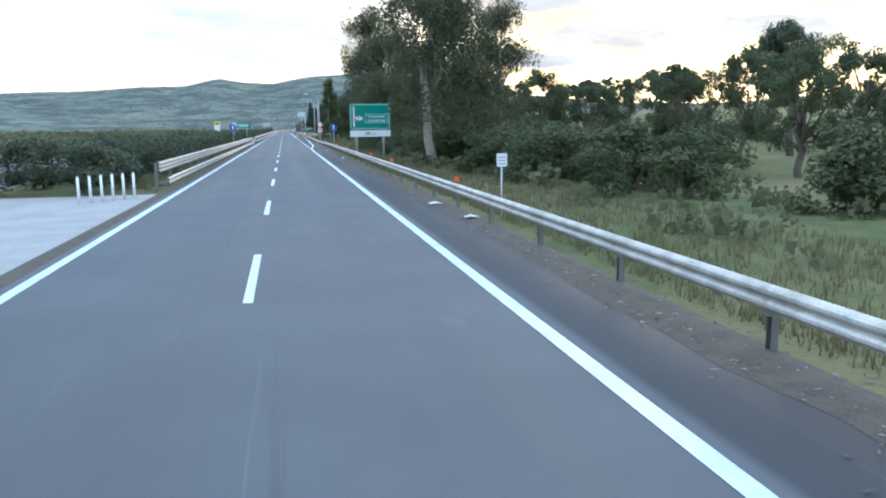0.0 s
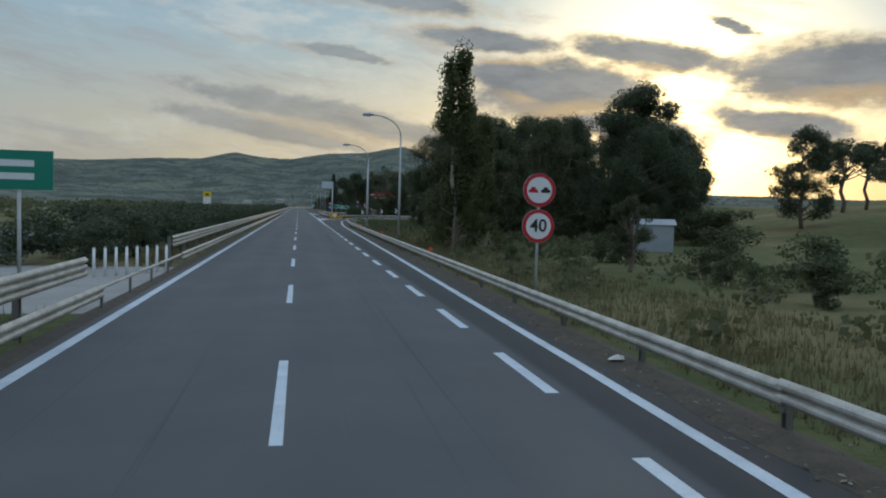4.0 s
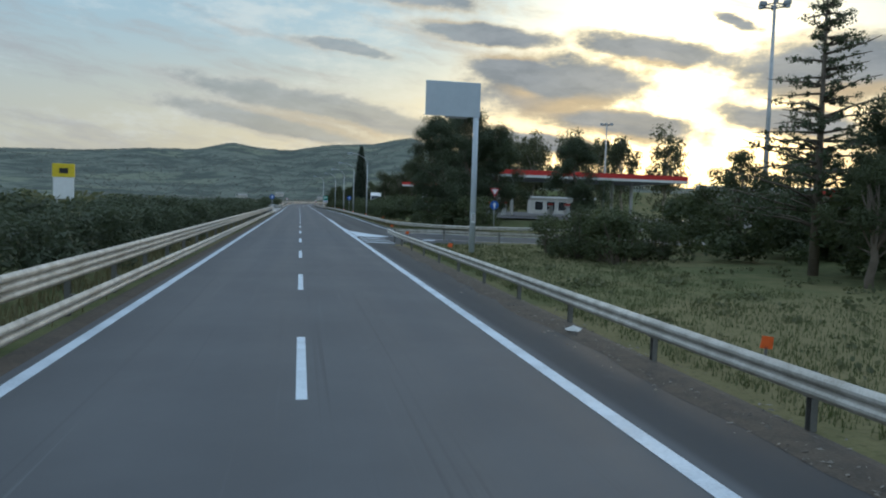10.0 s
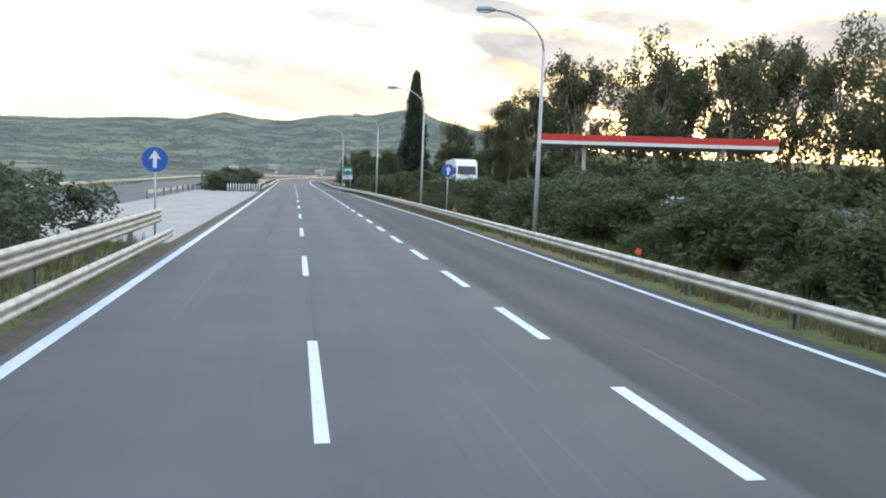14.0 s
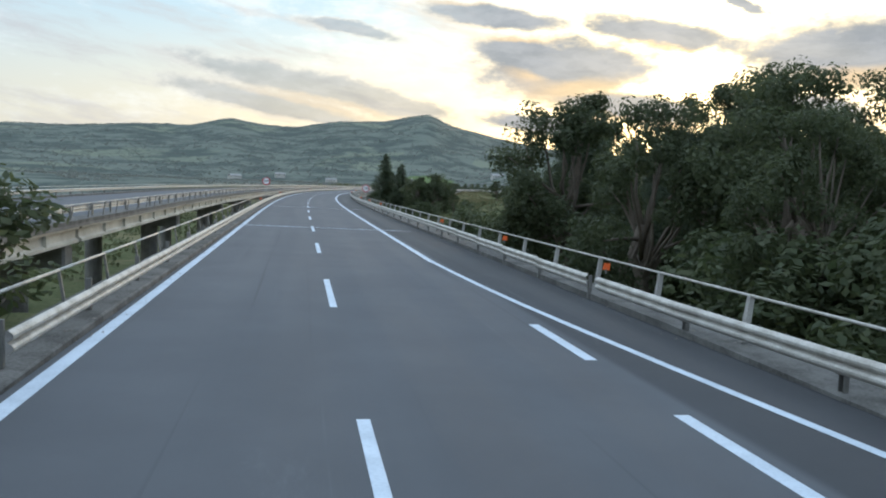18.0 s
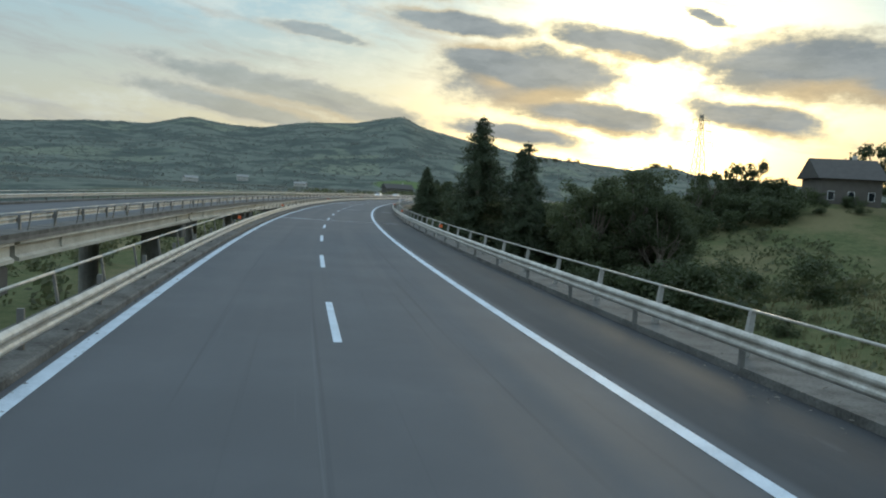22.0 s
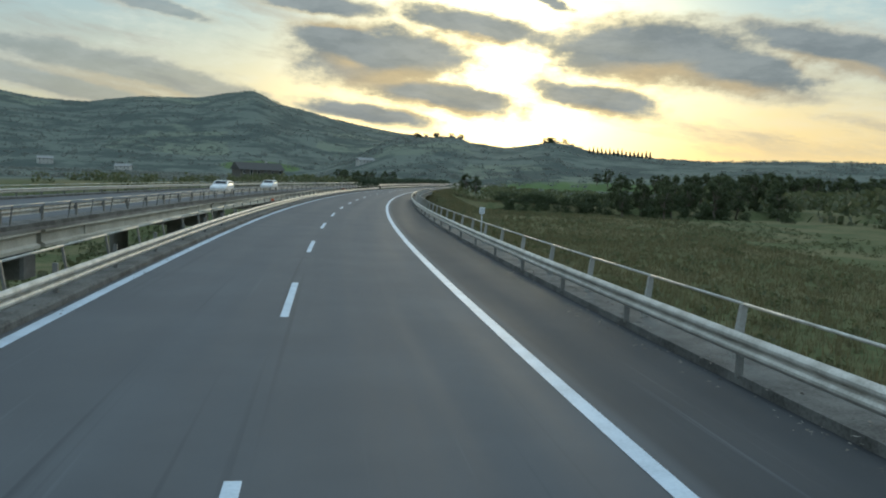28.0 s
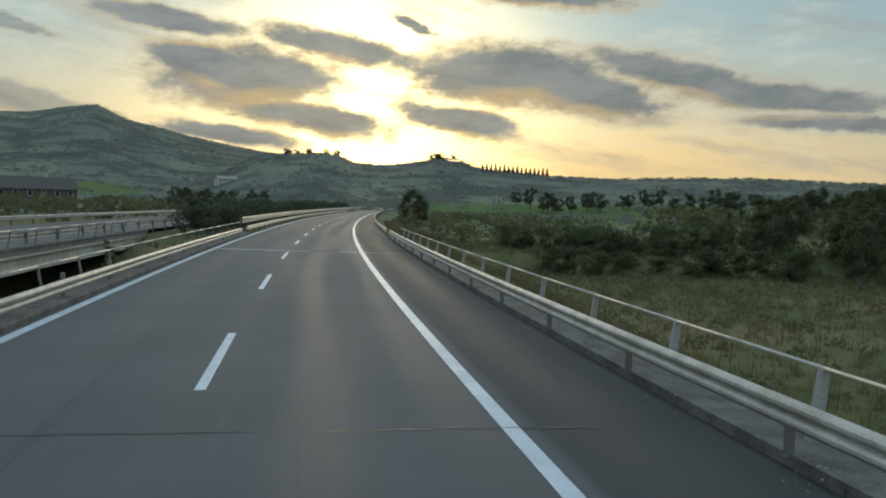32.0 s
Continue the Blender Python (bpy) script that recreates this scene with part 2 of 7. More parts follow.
def road_paint(name, dark, light, wet=0.0):
    """Asphalt in road coordinates (u across, v along in metres): wheel tracks, seams, patches and stone grain."""
    m = bpy.data.materials.new(name)
    m.use_nodes = True
    t = m.node_tree
    b = t.nodes["Principled BSDF"]
    uv = t.nodes.new("ShaderNodeTexCoord").outputs["UV"]
    sep = node(t, "ShaderNodeSeparateXYZ", Vector=uv)
    long = node(t, "ShaderNodeTexNoise", Vector=vmaths(t, "MULTIPLY", uv, (0.9, 0.035, 1)), Scale=1.0, Detail=4.0).outputs["Fac"]
    blot = node(t, "ShaderNodeTexNoise", Vector=uv, Scale=0.35, Detail=6.0, Roughness=0.6).outputs["Fac"]
    stone = node(t, "ShaderNodeTexNoise", Vector=uv, Scale=70.0, Detail=2.0).outputs["Fac"]
    track = maths(t, "SINE", maths(t, "MULTIPLY", sep.outputs[0], 3.35))
    f = maths(t, "ADD", maths(t, "MULTIPLY", span(t, long, 0.3, 0.7), 0.45), maths(t, "MULTIPLY", span(t, blot, 0.35, 0.7), 0.35))
    f = maths(t, "ADD", f, maths(t, "MULTIPLY", track, 0.10))
    f = maths(t, "ADD", f, maths(t, "MULTIPLY", maths(t, "SUBTRACT", stone, 0.5), 0.55))
    col = mix(t, f, dark, light)
    # the shoulder past the edge line is newer and darker, most of all before the service area
    newer = span(t, sep.outputs[1], 300.0, 345.0)
    col = mix(t, span(t, sep.outputs[0], 3.95, 4.15), col, mix(t, newer, mix(t, f, tuple(v * 0.38 for v in dark), tuple(v * 0.42 for v in light)), mix(t, f, tuple(v * 0.46 for v in dark), tuple(v * 0.5 for v in light))))
    # narrow dark rubber streaks and pale scuffs that run along the lane
    rubber = node(t, "ShaderNodeTexNoise", Vector=vmaths(t, "MULTIPLY", uv, (3.2, 0.02, 1)), Scale=1.0, Detail=3.0, Roughness=0.7).outputs["Fac"]
    col = mix(t, maths(t, "MULTIPLY", span(t, rubber, 0.60, 0.72), 0.55), col, tuple(v * 0.6 for v in dark))
    scuff = node(t, "ShaderNodeTexNoise", Vector=vmaths(t, "MULTIPLY", uv, (5.5, 0.05, 1)), Scale=1.0, Detail=4.0, Roughness=0.7).outputs["Fac"]
    col = mix(t, maths(t, "MULTIPLY", span(t, scuff, 0.62, 0.75), 0.35), col, tuple(v * 1.5 for v in light))
    pale = node(t, "ShaderNodeTexNoise", Vector=vmaths(t, "MULTIPLY", uv, (0.5, 0.16, 1)), Scale=1.0, Detail=7.0, Roughness=0.75).outputs["Fac"]
    col = mix(t, maths(t, "MULTIPLY", span(t, pale, 0.62, 0.74), 0.3), col, tuple(v * 1.5 for v in light))
    # skid marks before the exit and on the viaduct
    for u0, v0, lu, lv in ((-1.2, 230, 0.22, 13), (1.25, 229, 0.22, 14), (-0.9, 862, 0.2, 22), (0.75, 846, 0.18, 16)):
        d = vmaths(t, "LENGTH", vmaths(t, "MULTIPLY", vmaths(t, "SUBTRACT", uv, (u0, v0, 0)), (1 / lu, 1 / lv, 0)))
        col = mix(t, maths(t, "MULTIPLY", span(t, maths(t, "ADD", d, maths(t, "MULTIPLY", maths(t, "SUBTRACT", blot, 0.5), 0.9)), 1.0, 0.3), 0.5), col, tuple(v * 0.45 for v in dark))
    t.links.new(col, b.inputs["Base Color"])
    t.links.new(span(t, maths(t, "ADD", long, maths(t, "MULTIPLY", track, 0.08)), 0.3, 0.7, 0.70, 0.86), b.inputs["Roughness"])
    b.inputs["Specular IOR Level"].default_value = 0.5
    bp = node(t, "ShaderNodeBump", Height=stone, Strength=0.35, Distance=0.006)
    t.links.new(bp.outputs[0], b.inputs["Normal"])
    return m


def ground_paint():
    """Grass, dry grass and bare earth near the road; fields and woods on the hills by patches, paled for haze."""
    m = bpy.data.materials.new("rough_grassland")
    m.use_nodes = True
    t = m.node_tree
    b = t.nodes["Principled BSDF"]
    co = t.nodes.new("ShaderNodeTexCoord").outputs["Object"]
    n1 = node(t, "ShaderNodeTexNoise", Vector=co, Scale=0.05, Detail=6.0, Roughness=0.62).outputs["Fac"]
    n2 = node(t, "ShaderNodeTexNoise", Vector=co, Scale=0.9, Detail=6.0, Roughness=0.7).outputs["Fac"]
    n3 = node(t, "ShaderNodeTexNoise", Vector=co, Scale=9.0, Detail=4.0).outputs["Fac"]
    g = mix(t, span(t, n2, 0.35, 0.65), (0.074, 0.092, 0.038), (0.122, 0.128, 0.058))
    g = mix(t, maths(t, "MULTIPLY", span(t, n1, 0.45, 0.6), 0.7), g, (0.19, 0.16, 0.085))
    g = mix(t, maths(t, "MULTIPLY", span(t, n3, 0.5, 0.75), 0.5), g, (0.042, 0.046, 0.024))
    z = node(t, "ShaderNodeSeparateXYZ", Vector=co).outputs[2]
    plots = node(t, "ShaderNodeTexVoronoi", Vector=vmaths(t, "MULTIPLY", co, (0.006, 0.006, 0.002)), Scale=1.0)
    # hill tones paled and greyed: the air's haze is put into the colour
    hazed_hill = mix(t, span(t, node(t, "ShaderNodeSeparateXYZ", Vector=plots.outputs["Color"]).outputs[0], 0.72, 0.8), (0.138, 0.157, 0.130), (0.168, 0.188, 0.138))
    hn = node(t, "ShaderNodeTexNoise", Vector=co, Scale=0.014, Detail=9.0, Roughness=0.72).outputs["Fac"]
    hazed_hill = mix(t, span(t, hn, 0.45, 0.55), hazed_hill, (0.071, 0.087, 0.076))
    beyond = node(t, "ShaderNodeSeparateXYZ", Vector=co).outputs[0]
    g = mix(t, maths(t, "MAXIMUM", span(t, z, 9.0, 22.0), maths(t, "MAXIMUM", span(t, beyond, -30.0, -110.0), span(t, node(t, "ShaderNodeSeparateXYZ", Vector=co).outputs[1], 960.0, 1040.0))), g, hazed_hill)
    # two fields of young green crop
    for cx, cy, rx, ry in ((*P(1190, -125).xy, 34.0, 56.0), (285, 1120, 170.0, 130.0), (180, 1640, 48.0, 44.0)):
        d = vmaths(t, "LENGTH", vmaths(t, "MULTIPLY", vmaths(t, "SUBTRACT", co, (cx, cy, 0)), (1 / rx, 1 / ry, 0)))
        edge = maths(t, "ADD", d, maths(t, "MULTIPLY", maths(t, "SUBTRACT", n1, 0.5), 0.5))
        g = mix(t, span(t, edge, 1.0, 0.86), g, mix(t, n2, (0.085, 0.132, 0.046), (0.125, 0.165, 0.065)))
    t.links.new(g, b.inputs["Base Color"])
    b.inputs["Roughness"].default_value = 0.95
    b.inputs["Specular IOR Level"].default_value = 0.1
    bp = node(t, "ShaderNodeBump", Height=maths(t, "ADD", n2, maths(t, "MULTIPLY", n3, 0.4)), Strength=0.8, Distance=0.12)
    t.links.new(bp.outputs[0], b.inputs["Normal"])
    return m


ASPHALT = road_paint("worn_asphalt", (0.054, 0.059, 0.067), (0.093, 0.100, 0.109))
LOT = paint("lot_asphalt", (0.075, 0.075, 0.08), 0.75, scale=0.4, grain=30)
LINE = paint("road_line_paint", (0.55, 0.63, 0.71), 0.55, other=(0.36, 0.425, 0.49), scale=1.2, grain=25, bump=0.1, amount=0.9)
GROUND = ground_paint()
GALV = paint("weathered_galvanised_steel", (0.60, 0.58, 0.53), 0.5, 0.25, other=(0.33, 0.305, 0.26), scale=2.6, grain=30, each=0.3, amount=1.0)
POSTM = paint("post_steel", (0.22, 0.215, 0.2), 0.6, 0.4, scale=3, grain=40, each=0.3)
CONC = paint("stained_concrete", (0.24, 0.23, 0.21), 0.85, other=(0.085, 0.08, 0.075), scale=0.7, grain=18, bump=0.3, each=0.15)
POSTC = paint("pale_post_concrete", (0.40, 0.39, 0.36), 0.85, other=(0.22, 0.21, 0.19), scale=3.0, grain=24, bump=0.3, each=0.3)
SEAMM = paint("worn_seam", (0.16, 0.165, 0.17), 0.85, other=(0.09, 0.095, 0.1), scale=1.5, grain=20, bump=0.2, amount=1.0)
KERBM = paint("dirty_kerb_concrete", (0.15, 0.146, 0.135), 0.9, other=(0.045, 0.043, 0.038), scale=1.4, grain=22, bump=0.4, amount=1.0)
PALE = paint("pale_concrete_paving", (0.31, 0.305, 0.295), 0.85, other=(0.21, 0.205, 0.2), scale=0.6, grain=12)
GIRDER = paint("weathered_girder_concrete", (0.62, 0.58, 0.49), 0.85, other=(0.30, 0.26, 0.20), scale=0.5, grain=10, bump=0.3, each=0.3)
SIGN_GREEN = paint("green_reflective_sheet", (0.0, 0.22, 0.155), 0.4, other=(0.0, 0.19, 0.135), scale=1, grain=20, bump=0.02)
SIGN_WHITE = paint("white_reflective_sheet", (0.74, 0.76, 0.78), 0.4, other=(0.66, 0.68, 0.7), scale=2, grain=20, bump=0.02)
SIGN_BLUE = paint("blue_reflective_sheet", (0.012, 0.10, 0.42), 0.4, other=(0.01, 0.085, 0.36), scale=2, grain=20, bump=0.02)
SIGN_RED = paint("red_reflective_sheet", (0.48, 0.018, 0.03), 0.4, other=(0.40, 0.015, 0.025), scale=2, grain=20, bump=0.02)
SIGN_BLACK = paint("black_sheet", (0.015, 0.015, 0.017), 0.5, scale=2, grain=20, bump=0.02)
SIGN_YELLOW = paint("yellow_sheet", (0.72, 0.55, 0.02), 0.45, scale=2, grain=20, bump=0.02)
BACKSHEET = paint("grey_sign_back", (0.34, 0.38, 0.42), 0.5, 0.3, other=(0.27, 0.30, 0.34), scale=0.8, grain=20, bump=0.03)
POLE = paint("galvanised_pole", (0.44, 0.455, 0.465), 0.45, 0.25, scale=1.5, grain=30)
ORANGE = paint("orange_reflector", (0.80, 0.14, 0.03), 0.35, scale=4, grain=30, bump=0.02)
CRASH = paint("yellow_crash_cushion_plastic", (0.68, 0.36, 0.015), 0.5, other=(0.55, 0.28, 0.02), scale=2, grain=20)
CANOPY_RED = paint("red_fascia_panel", (0.55, 0.03, 0.025), 0.4, other=(0.48, 0.025, 0.02), scale=0.6, grain=10, bump=0.03)
CANOPY_WHITE = paint("white_fascia_panel", (0.72, 0.72, 0.70), 0.45, scale=0.6, grain=10, bump=0.03, amount=0.3)
SOFFIT = paint("grey_soffit", (0.24, 0.26, 0.26), 0.6, scale=0.8, grain=10, bump=0.05)
PUMPM = paint("pump_casing", (0.55, 0.56, 0.55), 0.4, scale=2, grain=20)
WALLM = paint("rendered_wall", (0.52, 0.50, 0.46), 0.8, other=(0.40, 0.38, 0.35), scale=0.8, grain=14, bump=0.15)
MASTM = paint("pale_blue_grey_panel", (0.52, 0.58, 0.64), 0.45, other=(0.44, 0.50, 0.56), scale=0.6, grain=12, bump=0.03)
SCRUB = leaf_paint("scrub_leaf", (0.10, 0.118, 0.056), (0.165, 0.165, 0.082), 0.5)
TIMBER = paint("weathered_dark_timber", (0.13, 0.115, 0.10), 0.85, scale=1.0, grain=12, bump=0.3)
SLATE = paint("dark_roof", (0.085, 0.078, 0.072), 0.85, scale=1.2, grain=10, bump=0.3)
WEEDS = leaf_paint("green_weed", (0.07, 0.095, 0.035), (0.14, 0.145, 0.065), 0.4)
GLASSY = paint("dark_window_glass", (0.02, 0.025, 0.03), 0.12, scale=1, grain=5, bump=0.0)
TRUCKW = paint("white_vehicle_paint", (0.74, 0.75, 0.76), 0.35, scale=0.5, grain=10, bump=0.02, amount=0.25)
RUBBER = paint("tyre_rubber", (0.02, 0.02, 0.021), 0.8, scale=5, grain=40)
RIM = paint("wheel_rim_metal", (0.40, 0.40, 0.41), 0.4, 0.7, scale=5, grain=40)
BARK = paint("grey_bark", (0.16, 0.13, 0.10), 0.9, other=(0.085, 0.07, 0.055), scale=1.5, grain=14, bump=0.5)
PALEBARK = paint("peeling_pale_bark", (0.36, 0.31, 0.25), 0.85, other=(0.17, 0.14, 0.11), scale=1.2, grain=10, bump=0.4)
LEAF_EUC = leaf_paint("eucalyptus_leaf", (0.075, 0.092, 0.045), (0.135, 0.135, 0.068), 0.42)
LEAF_PINE = leaf_paint("pine_needle", (0.06, 0.082, 0.046), (0.098, 0.12, 0.06), 0.4)
LEAF_OAK = leaf_paint("oak_leaf", (0.074, 0.096, 0.046), (0.12, 0.138, 0.064), 0.55)
LEAF_POP = leaf_paint("poplar_leaf", (0.07, 0.09, 0.03), (0.115, 0.12, 0.04), 0.4)
LEAF_CYP = leaf_paint("cypress_leaf", (0.026, 0.04, 0.022), (0.042, 0.058, 0.03), 0.15)
LEAF_BUSH = leaf_paint("shrub_leaf", (0.065, 0.09, 0.038), (0.115, 0.13, 0.055), 0.46)
# far leaves paled like the hills, with distance haze put into their colour
LEAF_HAZED = leaf_paint("hazed_far_wood_leaf", (0.19, 0.205, 0.185), (0.25, 0.262, 0.235), 0.55)
LEAF_HEDGE = leaf_paint("hedge_leaf", (0.062, 0.084, 0.046), (0.10, 0.12, 0.066), 0.4)
GRASS = leaf_paint("grass_blade", (0.12, 0.12, 0.05), (0.27, 0.22, 0.12), 0.4)
LITTER = paint("dry_leaf_litter", (0.085, 0.068, 0.05), 0.95, other=(0.036, 0.032, 0.028), scale=2.5, grain=25, bump=0.5)
BITS = leaf_paint("shoulder_debris", (0.05, 0.042, 0.034), (0.26, 0.235, 0.2), 0.0)
HAZE = paint("hazy_far_mountain_glow", (0.30, 0.28, 0.26), 0.95, scale=0.002, grain=0.02, bump=0.0)
# emission stands in for sunlit haze in front of the mountain
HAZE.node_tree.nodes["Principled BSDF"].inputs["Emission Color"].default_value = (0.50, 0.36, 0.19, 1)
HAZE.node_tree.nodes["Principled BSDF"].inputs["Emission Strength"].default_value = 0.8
PAPER = paint("pale_paper", (0.6, 0.6, 0.58), 0.8, scale=4, grain=30)


# ---------- mesh tools ----------
class Geo:
    """Points and faces of one mesh."""

    def __init__(self):
        self.v, self.f = [], []

    def add(self, vs, fs):
        o = len(self.v)
        self.v += [tuple(v) for v in vs]
        self.f += [tuple(i + o for i in f) for f in fs]
        return self

    def box(self, x0, x1, y0, y1, z0, z1, m=None, cut=0.0):
        """A box; cut bevels its upright edges and its top edges."""
        if cut:
            ring = [(x0 + cut, y0), (x1 - cut, y0), (x1, y0 + cut), (x1, y1 - cut), (x1 - cut, y1), (x0 + cut, y1), (x0, y1 - cut), (x0, y0 + cut)]
            cx, cy = (x0 + x1) / 2, (y0 + y1) / 2
            kx, ky = 1 - 2 * cut / max(1e-6, x1 - x0), 1 - 2 * cut / max(1e-6, y1 - y0)
            vs = [(x, y, z0) for x, y in ring] + [(x, y, z1 - cut) for x, y in ring] + [(cx + (x - cx) * kx, cy + (y - cy) * ky, z1) for x, y in ring]
            fs = [tuple(range(7, -1, -1)), tuple(range(16, 24))]
            for k in (0, 8):
                fs += [(k + i, k + (i + 1) % 8, k + 8 + (i + 1) % 8, k + 8 + i) for i in range(8)]
        else:
            vs = [(x, y, z) for z in (z0, z1) for x, y in ((x0, y0), (x1, y0), (x1, y1), (x0, y1))]
            fs = [(3, 2, 1, 0), (4, 5, 6, 7), (0, 1, 5, 4), (1, 2, 6, 5), (2, 3, 7, 6), (3, 0, 4, 7)]
        return self.add([m @ Vector(v) for v in vs] if m else vs, fs)

    def rod(self, a, b, r0, r1=None, n=8, caps=True):
        a, b = Vector(a), Vector(b)
        r1 = r0 if r1 is None else r1
        q = (b - a).to_track_quat("Z", "Y")
        vs = [p + q @ Vector((r * math.cos(6.28318 * i / n), r * math.sin(6.28318 * i / n), 0)) for p, r in ((a, r0), (b, r1)) for i in range(n)]
        fs = [(i, (i + 1) % n, n + (i + 1) % n, n + i) for i in range(n)]
        if caps:
            fs += [tuple(range(n - 1, -1, -1)), tuple(range(n, 2 * n))]
        return self.add(vs, fs)

    def pipe(self, pts, r, n=8):
        """A tube through pts; r is one radius or one for each point."""
        pts = [Vector(p) for p in pts]
        rs = r if isinstance(r, (list, tuple)) else [r] * len(pts)
        vs, fs = [], []
        for k, p in enumerate(pts):
            d = (pts[min(k + 1, len(pts) - 1)] - pts[max(k - 1, 0)]).normalized()
            ax = d.cross(Vector((0, 1, 0.01))).normalized()
            ay = d.cross(ax)
            vs += [p + (ax * math.cos(6.28318 * i / n) + ay * math.sin(6.28318 * i / n)) * rs[k] for i in range(n)]
        for k in range(len(pts) - 1):
            fs += [(k * n + i, k * n + (i + 1) % n, (k + 1) * n + (i + 1) % n, (k + 1) * n + i) for i in range(n)]
        fs += [tuple(range(n - 1, -1, -1)), tuple(range((len(pts) - 1) * n, len(pts) * n))]
        return self.add(vs, fs)

    def plate(self, outline, t, m=None):
        """A flat plate: outline of (x, z) facing -y, thickness t towards +y."""
        n = len(outline)
        vs = [(x, 0, z) for x, z in outline] + [(x, t, z) for x, z in outline]
        fs = [tuple(range(n)), tuple(range(2 * n - 1, n - 1, -1))] + [(i, n + i, n + (i + 1) % n, (i + 1) % n) for i in range(n)]
        return self.add([m @ Vector(v) for v in vs] if m else vs, fs)

    def mesh(self, name, mat, smooth=False):
        me = bpy.data.meshes.new(name)
        me.from_pydata(self.v, [], self.f)
        me.materials.append(mat)
        if smooth:
            me.polygons.foreach_set("use_smooth", [True] * len(me.polygons))
        me.update()
        return me


def thing(name, m, label, category, group="", kind=""):
    ob = new(name)
    ob.matrix_basis = m
    return tagged(ob, label, category, group, kind)


def part(name, geo, mat, parent, label="", smooth=False, m=None):
    me = geo if isinstance(geo, bpy.types.Mesh) else geo.mesh(name, mat, smooth)
    ob = new(name, me)
    ob.parent = parent
    if m is not None:
        ob.matrix_basis = m
    if label:
        ob["label"] = label
    return ob


def disc(r, n=28, z=0.0, x=0.0):
    return [(x + r * math.cos(-6.28318 * i / n), z + r * math.sin(-6.28318 * i / n)) for i in range(n)][::-1]


def rect(x0, x1, z0, z1):
    return [(x0, z0), (x1, z0), (x1, z1), (x0, z1)]


def rounded(x0, x1, z0, z1, r, n=4):
    out = []
    for cx, cz, a in ((x1 - r, z0 + r, -90), (x1 - r, z1 - r, 0), (x0 + r, z1 - r, 90), (x0 + r, z0 + r, 180)):
        out += [(cx + r * math.cos(radians(a + 90 * i / n)), cz + r * math.sin(radians(a + 90 * i / n))) for i in range(n + 1)]
    return out


def ribbon(geo_name, rows, mat, parent=None, uv=True, label="", kind=""):
    """A sheet from rows of world points; each row is (station, [(offset, point), ...])."""
    me = bpy.data.meshes.new(geo_name)
    n = len(rows[0][1])
    vs = [tuple(p) for s, r in rows for e, p in r]
    fs = [(k * n + i, k * n + i + 1, (k + 1) * n + i + 1, (k + 1) * n + i) for k in range(len(rows) - 1) for i in range(n - 1)]
    me.from_pydata(vs, [], fs)
    me.materials.append(mat)
    if uv:
        lay = me.uv_layers.new(name="road")
        flat_uv = [(e, s) for s, r in rows for e, p in r]
        co = np.array([flat_uv[l.vertex_index] for l in me.loops], dtype=np.float32).ravel()
        lay.data.foreach_set("uv", co)
    me.update()
    ob = new(geo_name, me)
    if parent:
        ob.parent = parent
    return tagged(ob, label, "", "", kind)


def srange(a, b, step=4.0):
    n = max(1, int(round((b - a) / step)))
    return [a + (b - a) * i / n for i in range(n + 1)]


def lerp_table(tab, s):
    return float(np.interp(s, [a for a, b in tab], [b for a, b in tab]))


# ---------- ground ----------
def smooth01(a, b, x):
    t = np.clip((x - a) / (b - a), 0, 1)
    return t * t * (3 - 2 * t)


LINE_I = slice(None, None, 4)


def station_of(x, y):
    """Station and offset of world places (arrays)."""
    cx, cy, cs = XX[LINE_I], YY[LINE_I], SS[LINE_I]
    s, e = np.empty(len(x)), np.empty(len(x))
    for k in range(0, len(x), 4000):
        xx, yy = x[k:k + 4000, None], y[k:k + 4000, None]
        i = ((xx - cx) ** 2 + (yy - cy) ** 2).argmin(1)
        h = np.interp(cs[i], SS, HH)
        dx, dy = x[k:k + 4000] - cx[i], y[k:k + 4000] - cy[i]
        s[k:k + 4000] = cs[i] + dx * np.sin(h) + dy * np.cos(h)
        e[k:k + 4000] = dx * np.cos(h) - dy * np.sin(h)
    return s, e


# skyline: bearing and height in degrees from two places on the road
RIDGE_FAR = [(-180, 1.0), (-70, 1.6), (-30, 2.6), (-15.8, 3.1), (-11.6, 3.5), (-8.2, 3.6), (-5.4, 4.2), (-3.2, 3.85), (-0.8, 3.75), (2.5, 4.4), (5.8, 4.55),
             (8.4, 5.1), (9.2, 5.2), (10.9, 4.45), (14.3, 3.6), (17.7, 3.1), (22, 2.6), (30, 1.8), (45, 1.4), (60, 1.6), (100, 1.2), (180, 1.0)]
RIDGE_MID = [(-180, 0), (12, 0), (17, 1.8), (20.0, 3.4), (25.4, 3.65), (26.8, 2.9), (29.5, 2.9), (33.2, 3.5), (34.2, 3.5), (36.2, 2.85), (41.7, 2.4), (46, 2.2), (50, 2.35), (54, 2.4), (70, 1.8), (110, 0.5), (180, 0)]


def wave(x, y, k, p=0.0):
    return np.sin(x * k + 1.3 * np.sin(y * k * 0.7 + p)) * np.cos(y * k * 0.9 + 1.1 * np.sin(x * k * 0.6 + 2 * p))


